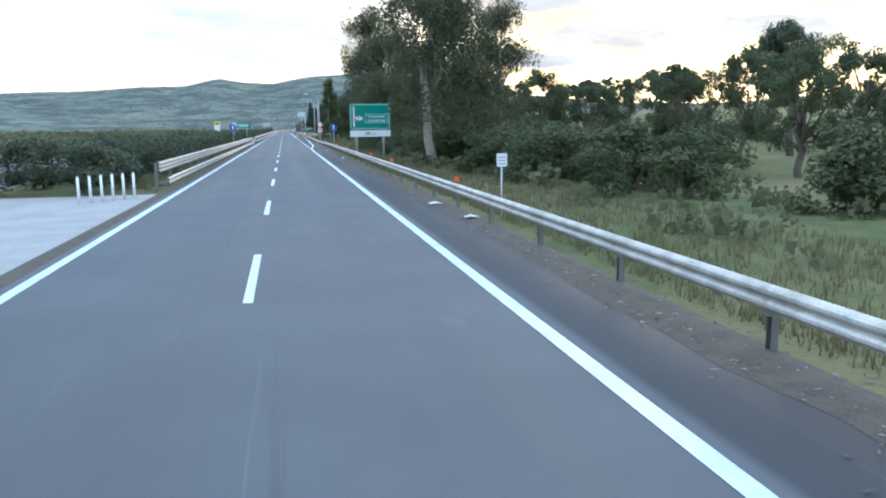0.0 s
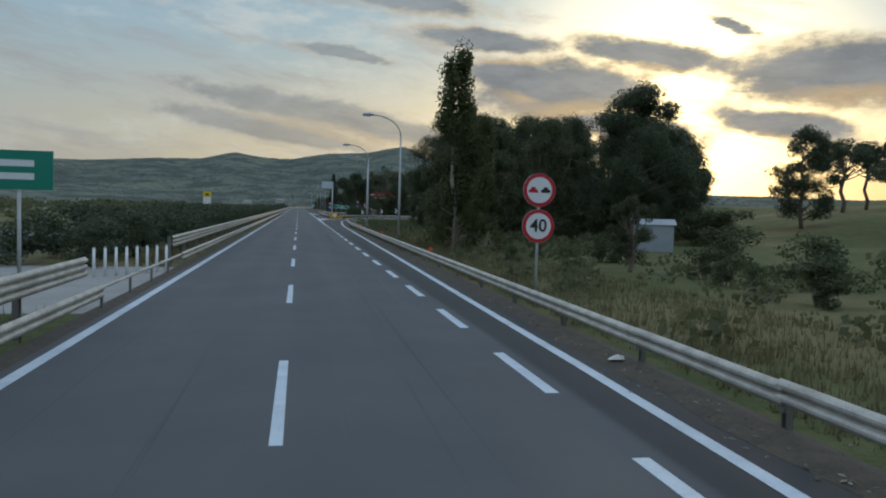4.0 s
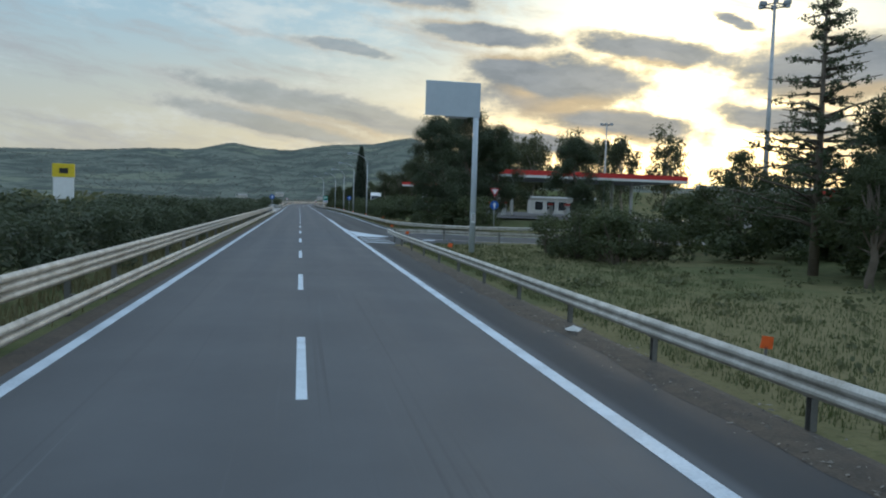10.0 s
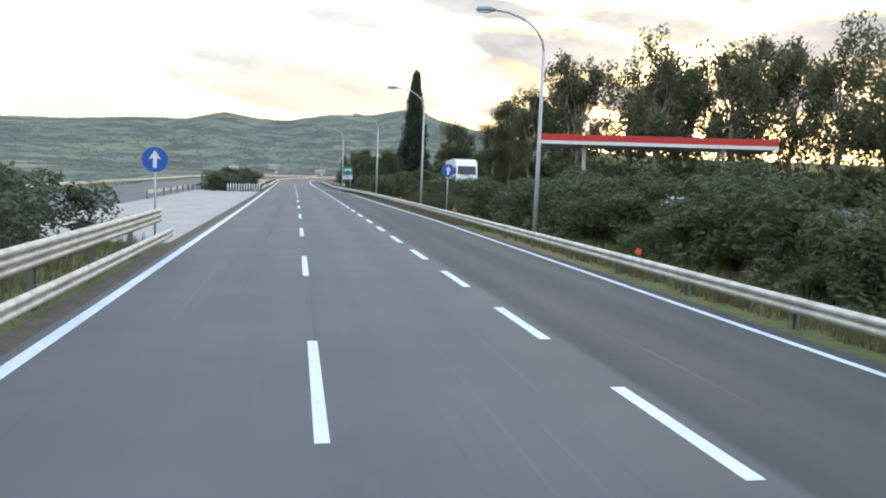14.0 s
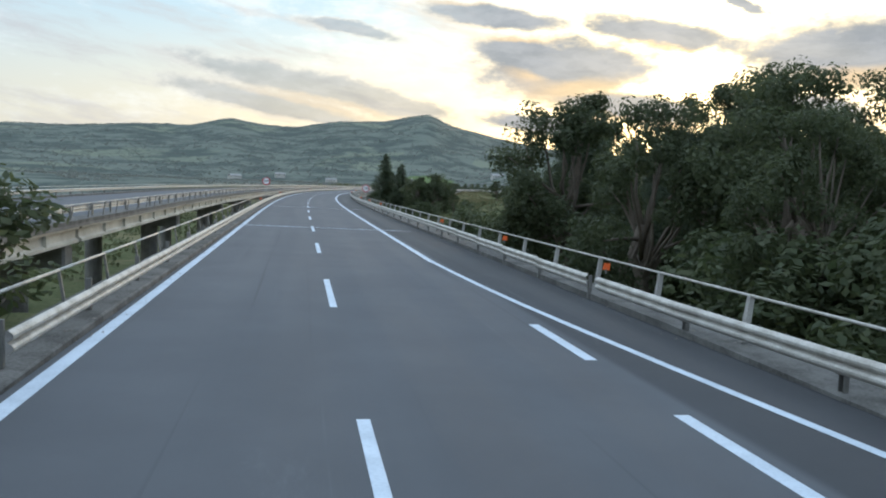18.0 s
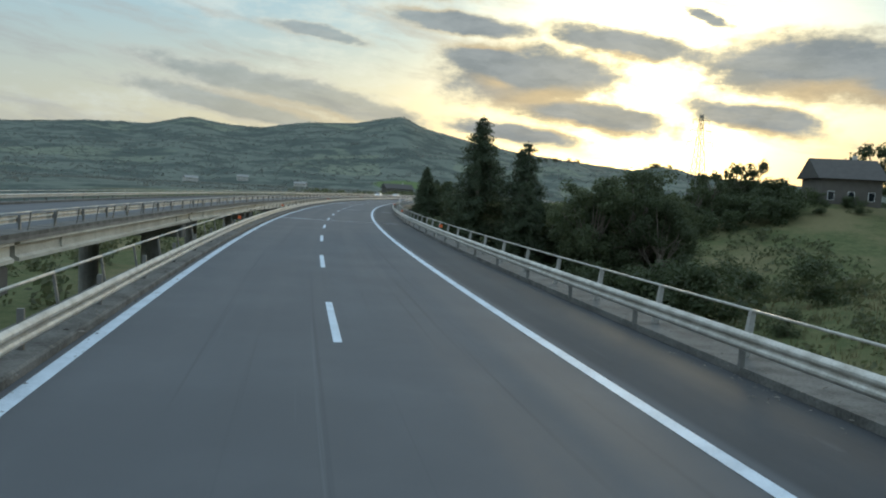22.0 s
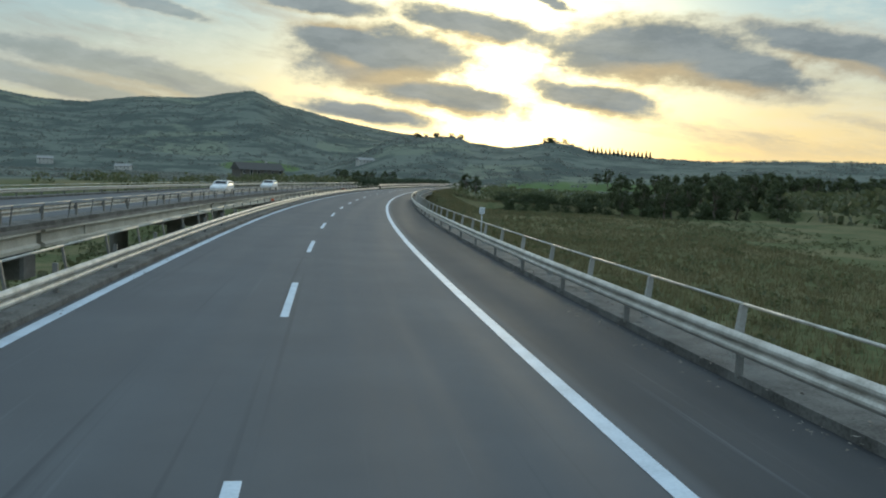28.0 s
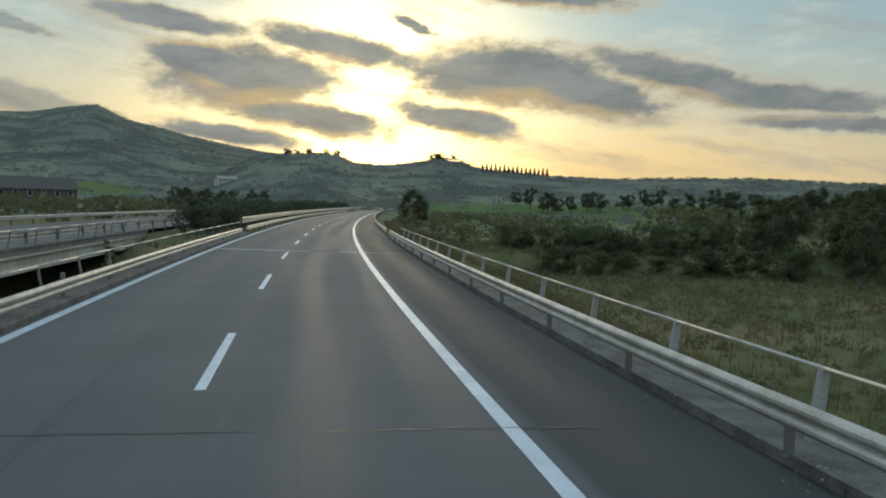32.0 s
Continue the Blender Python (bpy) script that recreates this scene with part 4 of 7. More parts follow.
BEAM = beam_mesh("beam", 2, 4.12)
BEAM3 = beam_mesh("upper_beam", 3, 4.12)
post_g = Geo().box(-0.14, -0.135, -0.05, 0.05, -0.35, 0.72).box(-0.14, -0.05, -0.05, -0.045, -0.35, 0.72).box(-0.14, -0.05, 0.045, 0.05, -0.35, 0.72).box(-0.055, 0.0, -0.06, 0.06, 0.42, 0.62)
POST = post_g.mesh("post", POSTM)
tall_g = Geo().box(-0.49, -0.48, -0.06, 0.06, -0.35, 1.2).box(-0.49, -0.38, -0.06, -0.052, -0.35, 1.2).box(-0.49, -0.38, 0.052, 0.06, -0.35, 1.2).box(-0.39, 0.0, -0.05, 0.05, 0.3, 0.45).box(-0.39, -0.362, -0.05, 0.05, 0.8, 1.15)
TALL_POST = tall_g.mesh("post", POSTM)
short_g = Geo().box(-0.12, -0.03, -0.03, 0.03, 0.1, 0.7)
SHORT_POST = short_g.mesh("post", POSTM)


def along(path, step):
    """Poses every step metres along a (station, offset) path, local y along it."""
    pts = [P(*q) for q in path]
    run = [0.0]
    for a, b in zip(pts, pts[1:]):
        run.append(run[-1] + (b - a).length)
    out = []
    for k in range(int(run[-1] / step + 0.03)):
        ends = []
        for d in (k * step, (k + 1) * step):
            i = max(j for j in range(len(run) - 1) if run[j] <= d + 1e-6)
            u = (d - run[i]) / max(1e-6, run[i + 1] - run[i])
            ends.append(pts[i].lerp(pts[i + 1], u))
        d = ends[1] - ends[0]
        out.append(Matrix.Translation(ends[0]) @ Matrix.Rotation(-math.atan2(d.x, d.y), 4, "Z"))
    return out


FLIP = Matrix.Rotation(math.pi, 4, "Z") @ Matrix.Translation((0, -4.0, 0))


def guard_rail(name, path, label, z=0.44, side_right=True, upper=False, post=None, lift=0.0, group="roadside guard rails"):
    """Corrugated beams on posts; the face looks to the left of its path if side_right."""
    t = thing(name, Matrix(), label, "guard rail", group)
    for m in along(path, 4.0):
        up = Matrix.Translation((0, 0, lift))
        part("beam", BEAM, GALV, t, m=m @ up @ Matrix.Translation((0, 0, z)) @ (FLIP if side_right else Matrix()))
        if upper:
            part("upper_beam", BEAM3, GALV, t, m=m @ up @ Matrix.Translation((-0.36, 0, 0.76)))
        part("post", post or POST, POSTM, t, m=m @ up @ (Matrix.Rotation(math.pi, 4, "Z") if side_right else Matrix()))
    return t


def straight(a, b, e):
    return [(s, e if not isinstance(e, list) else lerp_table(e, s)) for s in srange(a, b, 8)]


cr = thing("crossing_rail", Matrix(), "thin steel rail closing the gap in the median barrier", "guard rail", "median guard rails")
for k in range(4):
    part("rail_tube", Geo().rod((0, 0.02, 0.5), (0, 3.06, 0.5), 0.045, n=8), GALV, cr, m=M(118.7 + 3.08 * k, -4.3))
    part("rail_post", Geo().box(-0.03, 0.03, -0.03, 0.03, -0.1, 0.5), POSTM, cr, m=M(118.8 + 3.08 * k, -4.3))
MED = "grey corrugated steel median barrier with a tall upper beam"
VERGE = "grey corrugated steel guard rail beside the shoulder"
for a, b in ((22.6, 118.7), (131, 404), (474, 498.1)):
    guard_rail("median_guard_rail", straight(a, b, -4.3), MED, z=0.27, side_right=False, upper=True, post=TALL_POST, group="median guard rails")
guard_rail("median_guard_rail", straight(-60, 2, -4.3), MED, z=0.27, side_right=False, upper=True, post=TALL_POST, group="median guard rails")
guard_rail("median_guard_rail", straight(936, 1200, -4.3), MED, z=0.27, side_right=False, upper=True, post=TALL_POST, group="median guard rails")
SINK = [(84, 0.0), (108, -0.2), (400, -0.2)]
guard_rail("guard_rail", [(s, e, lerp_table(SINK, s)) for s, e in straight(-60, 222, [(-60, 5.85), (92, 5.8), (110, 5.95), (140, 6.1), (190, 6.45), (202, 6.8), (212, 7.35), (222, 7.85)])] + [(s - 0.9, e + 0.75, -0.2) for s, e in rr if s > 224.5], VERGE, z=0.49)
guard_rail("guard_rail", fine_line([(254.4, 7.9), (258.8, 6.6), (267.9, 6.0), (279, 5.78), (290, 5.76), (307, 5.7), (313, 5.75), (318.2, 5.9)]), "grey corrugated steel guard rail from the crash cushion along the shoulder")
guard_rail("guard_rail", fine_line([(318.6, 6.4), (319.4, 7.6), (318.9, 9.3), (317.4, 11.3), (315.8, 15.2), (316.0, 22.6)]), "grey corrugated steel guard rail turning back along the entry ramp")
guard_rail("guard_rail", fine_line([(255, 8.2), (258.5, 11.0), (264, 15.6), (269, 20.5), (273, 26), (277, 34)]), "grey corrugated steel guard rail along the exit ramp", side_right=False)
guard_rail("guard_rail", fine_line([(346, 44), (339.5, 32.5), (334, 22.8), (331.7, 17.4), (333.2, 13.2), (336.8, 10.8), (343, 9.4), (356, 9.0), (377, 8.85), (400, 8.8), (440, 8.6), (464, 8.4), (478, 7.7), (498, 6.4), (506, 6.25)]), VERGE, lift=-0.12)
guard_rail("guard_rail", [(506, 6.25, -0.12), (514, 6.25, -0.06)] + straight(522, 936, 6.25), "grey corrugated steel guard rail on the viaduct kerb", z=0.44, post=SHORT_POST, group="viaduct rails")
guard_rail("guard_rail", straight(936, 1200, 6.2), VERGE)
guard_rail("guard_rail", straight(498.4, 936, -4.22), "grey corrugated steel guard rail on the viaduct kerb", z=0.25, side_right=False, post=SHORT_POST, group="viaduct rails")
guard_rail("guard_rail", straight(440, 1200, -11.75), "weathered guard rail of the opposite carriageway", z=0.4, side_right=True, group="viaduct rails")
guard_rail("guard_rail", straight(440, 1200, -21.6), "weathered guard rail of the opposite carriageway", z=0.4, side_right=False, group="viaduct rails")

# parapet rails: leaning posts with one tube on top
lean = Geo().box(-0.05, 0.05, -0.06, 0.06, 0.0, 0.03)
lean.add([(x + (0.10 if z > 0.5 else 0), y, z) for z in (0.0, 0.84) for x, y in ((-0.03, -0.028), (0.03, -0.028), (0.03, 0.028), (-0.03, 0.028))],
         [(3, 2, 1, 0), (4, 5, 6, 7), (0, 1, 5, 4), (1, 2, 6, 5), (2, 3, 7, 6), (3, 0, 4, 7)])
LEAN = lean.mesh("post", GALV)
wide_g = Geo().add([(x + 0.12 * z, y, z) for z, wx, wy in ((0.0, 0.06, 0.062), (0.8, 0.045, 0.045)) for x, y in ((-wx, -wy), (wx, -wy), (wx, wy), (-wx, wy))],
                   [(3, 2, 1, 0), (4, 5, 6, 7), (0, 1, 5, 4), (1, 2, 6, 5), (2, 3, 7, 6), (3, 0, 4, 7)])
WIDE_POST = wide_g.mesh("post", POSTC)
tube_g = Geo().rod((0.1, 0, 0.81), (0.1, 3.37, 0.81), 0.025, n=8)
TUBE = tube_g.mesh("top_tube", GALV, True)


low_g = Geo().add([(x + 0.16 * z, y, z) for z in (0.0, 0.74) for x, y in ((-0.022, -0.03), (0.022, -0.03), (0.022, 0.03), (-0.022, 0.03))],
                  [(3, 2, 1, 0), (4, 5, 6, 7), (0, 1, 5, 4), (1, 2, 6, 5), (2, 3, 7, 6), (3, 0, 4, 7)])
LOW_POST = low_g.mesh("post", POSTM)
LOW_TUBE = Geo().rod((0.11, 0, 0.74), (0.11, 3.02, 0.74), 0.028, n=8).mesh("top_tube", GALV, True)


def parapet(a, b, e, out, label, post=None, tube=None, base=0.14):
    t = thing("parapet_rail", Matrix(), label, "railing", "viaduct parapet rails")
    turn = Matrix() if out > 0 else Matrix.Rotation(math.pi, 4, "Z") @ Matrix.Translation((0, -3.0, 0))
    for m in along(straight(a, b, e), 3.0 if tube else 3.35):
        up = Matrix.Translation((0, 0, base))
        part("top_tube", tube or TUBE, GALV, t, m=m @ up @ turn)
        part("post", post or LEAN, GALV, t, m=m @ up @ (Matrix() if out > 0 else Matrix.Rotation(math.pi, 4, "Z")))


parapet(493.5, 935, 6.86, 1, "grey steel tube railing on leaning posts along the viaduct edge", WIDE_POST)
parapet(499, 935, -4.55, -1, "grey steel tube railing on leaning posts along the viaduct edge", LOW_POST, LOW_TUBE)
parapet(494, 935, -11.35, 1, "rusty steel tube railing of the parallel viaduct", LOW_POST, LOW_TUBE)
parapet(494, 935, -22.1, -1, "rusty steel tube railing of the parallel viaduct", LOW_POST, LOW_TUBE)


# orange reflectors on the rails
def reflector():
    t = thing("reflector", Matrix(), "small orange reflector plate on the guard rail", "reflector", "reflectors on the guard rails")
    part("stem", Geo().box(-0.02, 0.02, 0, 0.01, 0, 0.12), POSTM, t)
    part("plate", Geo().plate([(-0.09, 0.1), (0.09, 0.08), (0.1, 0.24), (-0.06, 0.26)], 0.008), ORANGE, t)
    return t


first = reflector()
spots = [(s, lerp_table([(-60, 5.85), (96, 5.9), (110, 6.0), (140, 6.15), (190, 6.5), (212, 7.4), (222, 7.9)], s), 0.74 if s < 96 else 0.54) for s in (12, 27, 36.5, 56, 68, 92, 134, 156, 178, 205, 218)]
spots += [(s, 5.85, 0.74) for s in (275, 296)] + [(318.6, 6.2, 0.74), (307.5, 5.72, 0.74)] + [(s, lerp_table([(343, 9.45), (356, 9.05), (377, 8.9), (440, 8.65), (464, 8.45), (478, 7.75), (498, 5.8)], s), 0.62) for s in (352, 372, 396, 420, 442, 466, 486)]
spots += [(s, 6.31, 0.74) for s in (505, 514, 526, 556, 568, 582, 640, 668, 700, 740)] + [(s, -4.28, 0.57) for s in (560, 600, 640, 668, 720, 770, 820, 880)]
first.matrix_basis = M(*spots[0])
for q in spots[1:]:
    copy_thing(first, M(*q))

# white marker posts on the crossings
bp = thing("marker_post", Matrix(), "white plastic marker post on the median crossing", "marker post", "white marker posts")
part("post", Geo().rod((0, 0, 0), (0, 0, 0.95), 0.055, 0.045, 8), SIGN_WHITE, bp, smooth=True)
part("cap", Geo().rod((0, 0, 0.95), (0, 0, 1.0), 0.047, 0.02, 8), BACKSHEET, bp)
posts = [(126.6 + 0.34 * k, -6.4 + 0.27 * k, 0) for k in range(8)] + [(466.5 + 0.52 * k, -7.7 + 0.27 * k, 0) for k in range(13)] + [(17.6 + 0.4 * k, -6.6 + 0.3 * k, 0) for k in range(6)]
bp.matrix_basis = M(*posts[0])
for q in posts[1:]:
    copy_thing(bp, M(*q))


# ---------- signs ----------
def words(text, size, x, z, y=-0.006, align="CENTER", bold=0.0):
    """Raised letters facing -y as a mesh."""
    cu = bpy.data.curves.new("words", "FONT")
    cu.body, cu.size, cu.align_x, cu.align_y, cu.extrude, cu.offset, cu.resolution_u = text, size, align, "CENTER", 0.001, bold, 3
    ob = bpy.data.objects.new("words", cu)
    me = bpy.data.meshes.new_from_object(ob)
    bpy.data.objects.remove(ob)
    me.transform(Matrix.Translation((x, y, z)) @ Matrix.Rotation(math.pi / 2, 4, "X"))
    return me


def put_words(parent, text, size, x, z, mat, y=-0.006, align="CENTER", bold=0.0):
    me = words(text, size, x, z, y, align, bold)
    me.materials.clear()
    me.materials.append(mat)
    part("lettering", me, mat, parent)


def pole_part(parent, x, z0, z1, r=0.04, y=0.06):
    part("pole", Geo().rod((x, y, z0), (x, y, z1), r, n=10), POLE, parent, smooth=True)


def arrow_up(k):
    return [(-0.07 * k, -0.32 * k), (0.07 * k, -0.32 * k), (0.07 * k, 0.06 * k), (0.22 * k, 0.0), (0.0, 0.34 * k), (-0.22 * k, 0.0), (-0.07 * k, 0.06 * k)]


def round_face(parent, z, r, kind):
    up = lambda pts, dz: [(x, y + dz) for x, y in pts]
    back = part("sign_plate", Geo().plate(disc(r, 32, z), 0.03), BACKSHEET, parent, "round metal sign plate")
    at = lambda d: Matrix.Translation((0, -d, 0))
    if kind == "arrow":
        part("blue_face", Geo().plate(disc(r * 0.985, 32, z), 0.004, at(0.005)), SIGN_BLUE, back)
        part("white_arrow", Geo().plate(up(arrow_up(r * 2.1), z), 0.003, at(0.009)), SIGN_WHITE, back)
    else:
        part("red_ring", Geo().plate(disc(r * 0.985, 32, z), 0.004, at(0.005)), SIGN_RED, back)
        part("white_face", Geo().plate(disc(r * 0.77, 32, z), 0.003, at(0.009)), SIGN_WHITE, back)
        if kind == "plain":
            part("dark_bar", Geo().plate(rect(-r * 0.4, r * 0.4, z - r * 0.2, z + r * 0.2), 0.003, at(0.012)), SIGN_BLACK, back)
        elif kind == "cars":
            for dx in (-0.17, 0.17):
                car = [(dx - 0.13, z - 0.07), (dx + 0.13, z - 0.07), (dx + 0.13, z), (dx + 0.07, z + 0.02), (dx + 0.05, z + 0.08), (dx - 0.05, z + 0.08), (dx - 0.07, z + 0.02), (dx - 0.13, z)]
                part("car_symbol", Geo().plate(car, 0.003, at(0.012)), SIGN_RED if dx < 0 else SIGN_BLACK, back)
        else:
            put_words(back, kind, r * (1.05 if len(kind) == 2 else 0.82), 0, z, SIGN_BLACK, -0.0125, bold=0.008)


def round_sign(s, e, faces, label, base=-0.4, turn=0.0):
    t = thing("road_sign", M(s, e, 0, turn), label, "road sign", "road signs")
    top = max(z + r for z, r, k in faces)
    pole_part(t, 0, base, top - 0.1)
    for z, r, k in faces:
        round_face(t, z, r, k)
    return t


round_sign(86.7, 6.72, [(2.6, 0.46, "arrow")], "round blue keep-straight sign with a white arrow on a grey pole")
round_sign(91.0, -5.82, [(2.75, 0.45, "arrow")], "round blue keep-straight sign with a white arrow on a grey pole")
round_sign(430.0, 10.3, [(3.1, 0.45, "arrow")], "round blue keep-straight sign behind the guard rail")
round_sign(403.7, -4.9, [(2.8, 0.42, "arrow")], "round blue keep-straight sign at the barrier end")
round_sign(119.4, 6.5, [(3.12, 0.45, "cars"), (2.16, 0.45, "40")], "no-overtaking sign above a 40 speed limit sign on one pole")
round_sign(577.5, -4.75, [(2.3, 0.45, "100")], "round 100 speed limit sign on the viaduct edge", base=0.1)
round_sign(580.3, 6.75, [(2.05, 0.45, "100")], "round 100 speed limit sign on the viaduct edge", base=0.1)
round_sign(262.6, 25.3, [(3.2, 0.3, "plain"), (2.58, 0.3, "plain")], "two small red-rimmed round signs on one pole")
round_sign(337.0, 18.2, [(2.56, 0.42, "arrow")], "round blue arrow sign under a give-way triangle", base=0.5)
t = round_sign(273.6, 7.15, [(2.15, 0.43, "arrow")], "red-edged warning triangle above a round blue arrow sign")


def triangle(parent, z, k, down=False, symbol=True):
    sgn = -1 if down else 1
    tri = lambda q: [(-q, z - sgn * q * 0.577), (q, z - sgn * q * 0.577), (0, z + sgn * q * 1.155)] if not down else [(q, z + q * 0.577), (-q, z + q * 0.577), (0, z - q * 1.155)]
    back = part("sign_plate", Geo().plate(tri(k), 0.03), SIGN_RED, parent, "triangular metal sign plate")
    part("white_face", Geo().plate(tri(k * 0.66), 0.003, Matrix.Translation((0, -0.005, 0))), SIGN_WHITE, back)
    if symbol:
        part("black_symbol", Geo().plate([(-0.1, z - 0.12), (0.1, z - 0.12), (0.05, z + 0.2), (-0.02, z + 0.24)], 0.003, Matrix.Translation((0, -0.009, 0))), SIGN_BLACK, back)
    part("pole", Geo().rod((0, 0.06, z - 0.6), (0, 0.06, z + 0.4), 0.04, n=8), POLE, parent)


triangle(t, 3.05, 0.46)
yt = [o for o in scene.objects if o.name.startswith("road_sign") and abs((o.matrix_basis.translation - P(337.0, 18.2, 0)).length) < 0.5][0]
triangle(yt, 3.9, 0.46, down=True, symbol=False)

# large green service sign
big = thing("service_area_sign", M(55.5, 6.21), "large green service area sign with a white distance panel", "road sign")
board = part("green_board", Geo().plate(rounded(0, 3.52, 2.36, 4.6, 0.14), 0.06), SIGN_GREEN, big)
rim_g = Geo()
for a in (rect(0.1, 3.42, 2.44, 2.475), rect(0.1, 3.42, 4.485, 4.52), rect(0.08, 0.115, 2.55, 4.42), rect(3.405, 3.44, 2.55, 4.42)):
    rim_g.plate(a, 0.003, Matrix.Translation((0, -0.005, 0)))
part("white_border", rim_g, SIGN_WHITE, board)
part("white_road_bar", Geo().plate(rect(0.3, 0.42, 2.62, 4.34), 0.004, Matrix.Translation((0, -0.006, 0))), SIGN_WHITE, board)
part("white_arrowhead", Geo().plate([(0.45, 3.25), (0.85, 3.13), (1.2, 3.33), (0.85, 3.53), (0.45, 3.41)], 0.004, Matrix.Translation((0, -0.006, 0))), SIGN_WHITE, board)
part("red_ring", Geo().plate(disc(0.2, 24, 3.33, 0.62), 0.003, Matrix.Translation((0, -0.011, 0))), SIGN_RED, board)
part("white_ring_centre", Geo().plate(disc(0.13, 24, 3.33, 0.62), 0.003, Matrix.Translation((0, -0.015, 0))), SIGN_WHITE, board)
box_g = Geo()
for a in (rect(1.32, 3.28, 2.95, 2.98), rect(1.32, 3.28, 3.66, 3.69), rect(1.32, 1.35, 2.95, 3.69), rect(3.25, 3.28, 2.95, 3.69)):
    box_g.plate(a, 0.003, Matrix.Translation((0, -0.005, 0)))
part("white_frame", box_g, SIGN_WHITE, board)
put_words(board, "Area Servizio", 0.27, 2.3, 3.48, SIGN_WHITE, bold=0.004)
put_words(board, "Sacchitello sud", 0.25, 2.3, 3.15, SIGN_WHITE, bold=0.004)
panel = part("distance_panel", Geo().plate(rect(0, 3.52, 1.76, 2.3), 0.05), SIGN_WHITE, big, "white panel with the distance")
put_words(panel, "250 m", 0.34, 1.75, 2.03, SIGN_BLACK, bold=0.004)
for x in (0.55, 2.9):
    part("pole", Geo().rod((x, 0.14, -0.7), (x, 0.14, 4.4), 0.11, n=12), POLE, big, smooth=True)
for z in (2.7, 4.2):
    part("cross_rail", Geo().box(0.1, 3.4, 0.06, 0.1, z - 0.04, z + 0.04), POLE, big)

# direction arrow board at the nose
arrow = thing("direction_sign", M(257.3, 7.35), "green arrow-shaped service area sign on grey posts", "road sign")
ab = part("green_board", Geo().plate([(0, 2.02), (2.62, 2.02), (3.12, 2.4), (2.62, 2.78), (0, 2.78)], 0.05), SIGN_GREEN, arrow)
ag = Geo()
for a in (rect(0.05, 2.6, 2.06, 2.09), rect(0.05, 2.6, 2.71, 2.74), rect(0.05, 0.08, 2.09, 2.71), [(2.6, 2.06), (2.66, 2.06), (3.06, 2.4), (2.98, 2.4)], [(2.98, 2.4), (3.06, 2.4), (2.66, 2.74), (2.6, 2.74)]):
    ag.plate(a, 0.003, Matrix.Translation((0, -0.005, 0)))
part("white_border", ag, SIGN_WHITE, ab)
put_words(ab, "area di servizio", 0.28, 1.32, 2.57, SIGN_WHITE, bold=0.003)
put_words(ab, "Sacchitello sud", 0.28, 1.38, 2.24, SIGN_WHITE, bold=0.003)
for x in (0.35, 1.35, 2.4):
    pole_part(arrow, x, -0.6, 2.7, 0.045, 0.1)
# black and white chevron boards on the ramp bend
for k, (s, e, z) in enumerate(((260.7, 13.4, 1.38), (266.2, 18.0, 1.6), (269.8, 21.7, 1.75), (273.0, 27.0, 1.8))):
    t = thing("chevron_sign", M(s, e, 0, 12), "dark bend marker board with one white chevron", "road sign", "chevron boards on the ramp bend")
    b = part("dark_board", Geo().plate(rect(-0.45, 0.45, z - 0.45, z + 0.45), 0.03), SIGN_BLACK, t)
    part("white_chevron", Geo().plate([(-0.34, z - 0.42), (-0.02, z - 0.42), (0.36, z), (-0.02, z + 0.42), (-0.34, z + 0.42), (0.02, z)], 0.004, Matrix.Translation((0, -0.006, 0))), SIGN_WHITE, b)
    pole_part(t, 0, -0.5, z + 0.3, 0.035)
# yellow crash cushion in front of the rail end
cc = thing("crash_cushion", M(252.9, 7.1, 0.0), "yellow plastic crash cushion with white diamond arrows", "crash cushion")
shell = [(-0.72, 0.06), (0.72, 0.06), (0.72, 0.85), (0.3, 1.28), (-0.05, 1.32), (-0.72, 0.98)]
part("front_shell", Geo().plate(shell, 0.75), CRASH, cc)
part("base_skid", Geo().box(-0.6, 0.6, 0.1, 0.7, 0.0, 0.06), RUBBER, cc)
part("white_diamond", Geo().plate([(-0.42, 0.72), (0.08, 0.3), (0.08, 1.14)], 0.004, Matrix.Translation((0.1, -0.006, 0))), SIGN_WHITE, cc)
part("white_diamond", Geo().plate([(0.14, 0.3), (0.46, 0.62), (0.4, 0.85), (0.14, 1.14)], 0.004, Matrix.Translation((0.1, -0.006, 0))), SIGN_WHITE, cc)
part("lifting_lug", Geo().box(-0.12, 0.12, 0.2, 0.5, 1.27, 1.36, cut=0.02), RUBBER, cc)
cb = thing("crash_cushion", M(253.7, 8.45, 0.0), "smaller yellow cushion block beside the rail end", "crash cushion")
part("block_shell", Geo().plate([(-0.45, 0.05), (0.45, 0.05), (0.42, 0.82), (-0.1, 0.72), (-0.45, 0.5)], 0.7), CRASH, cb)
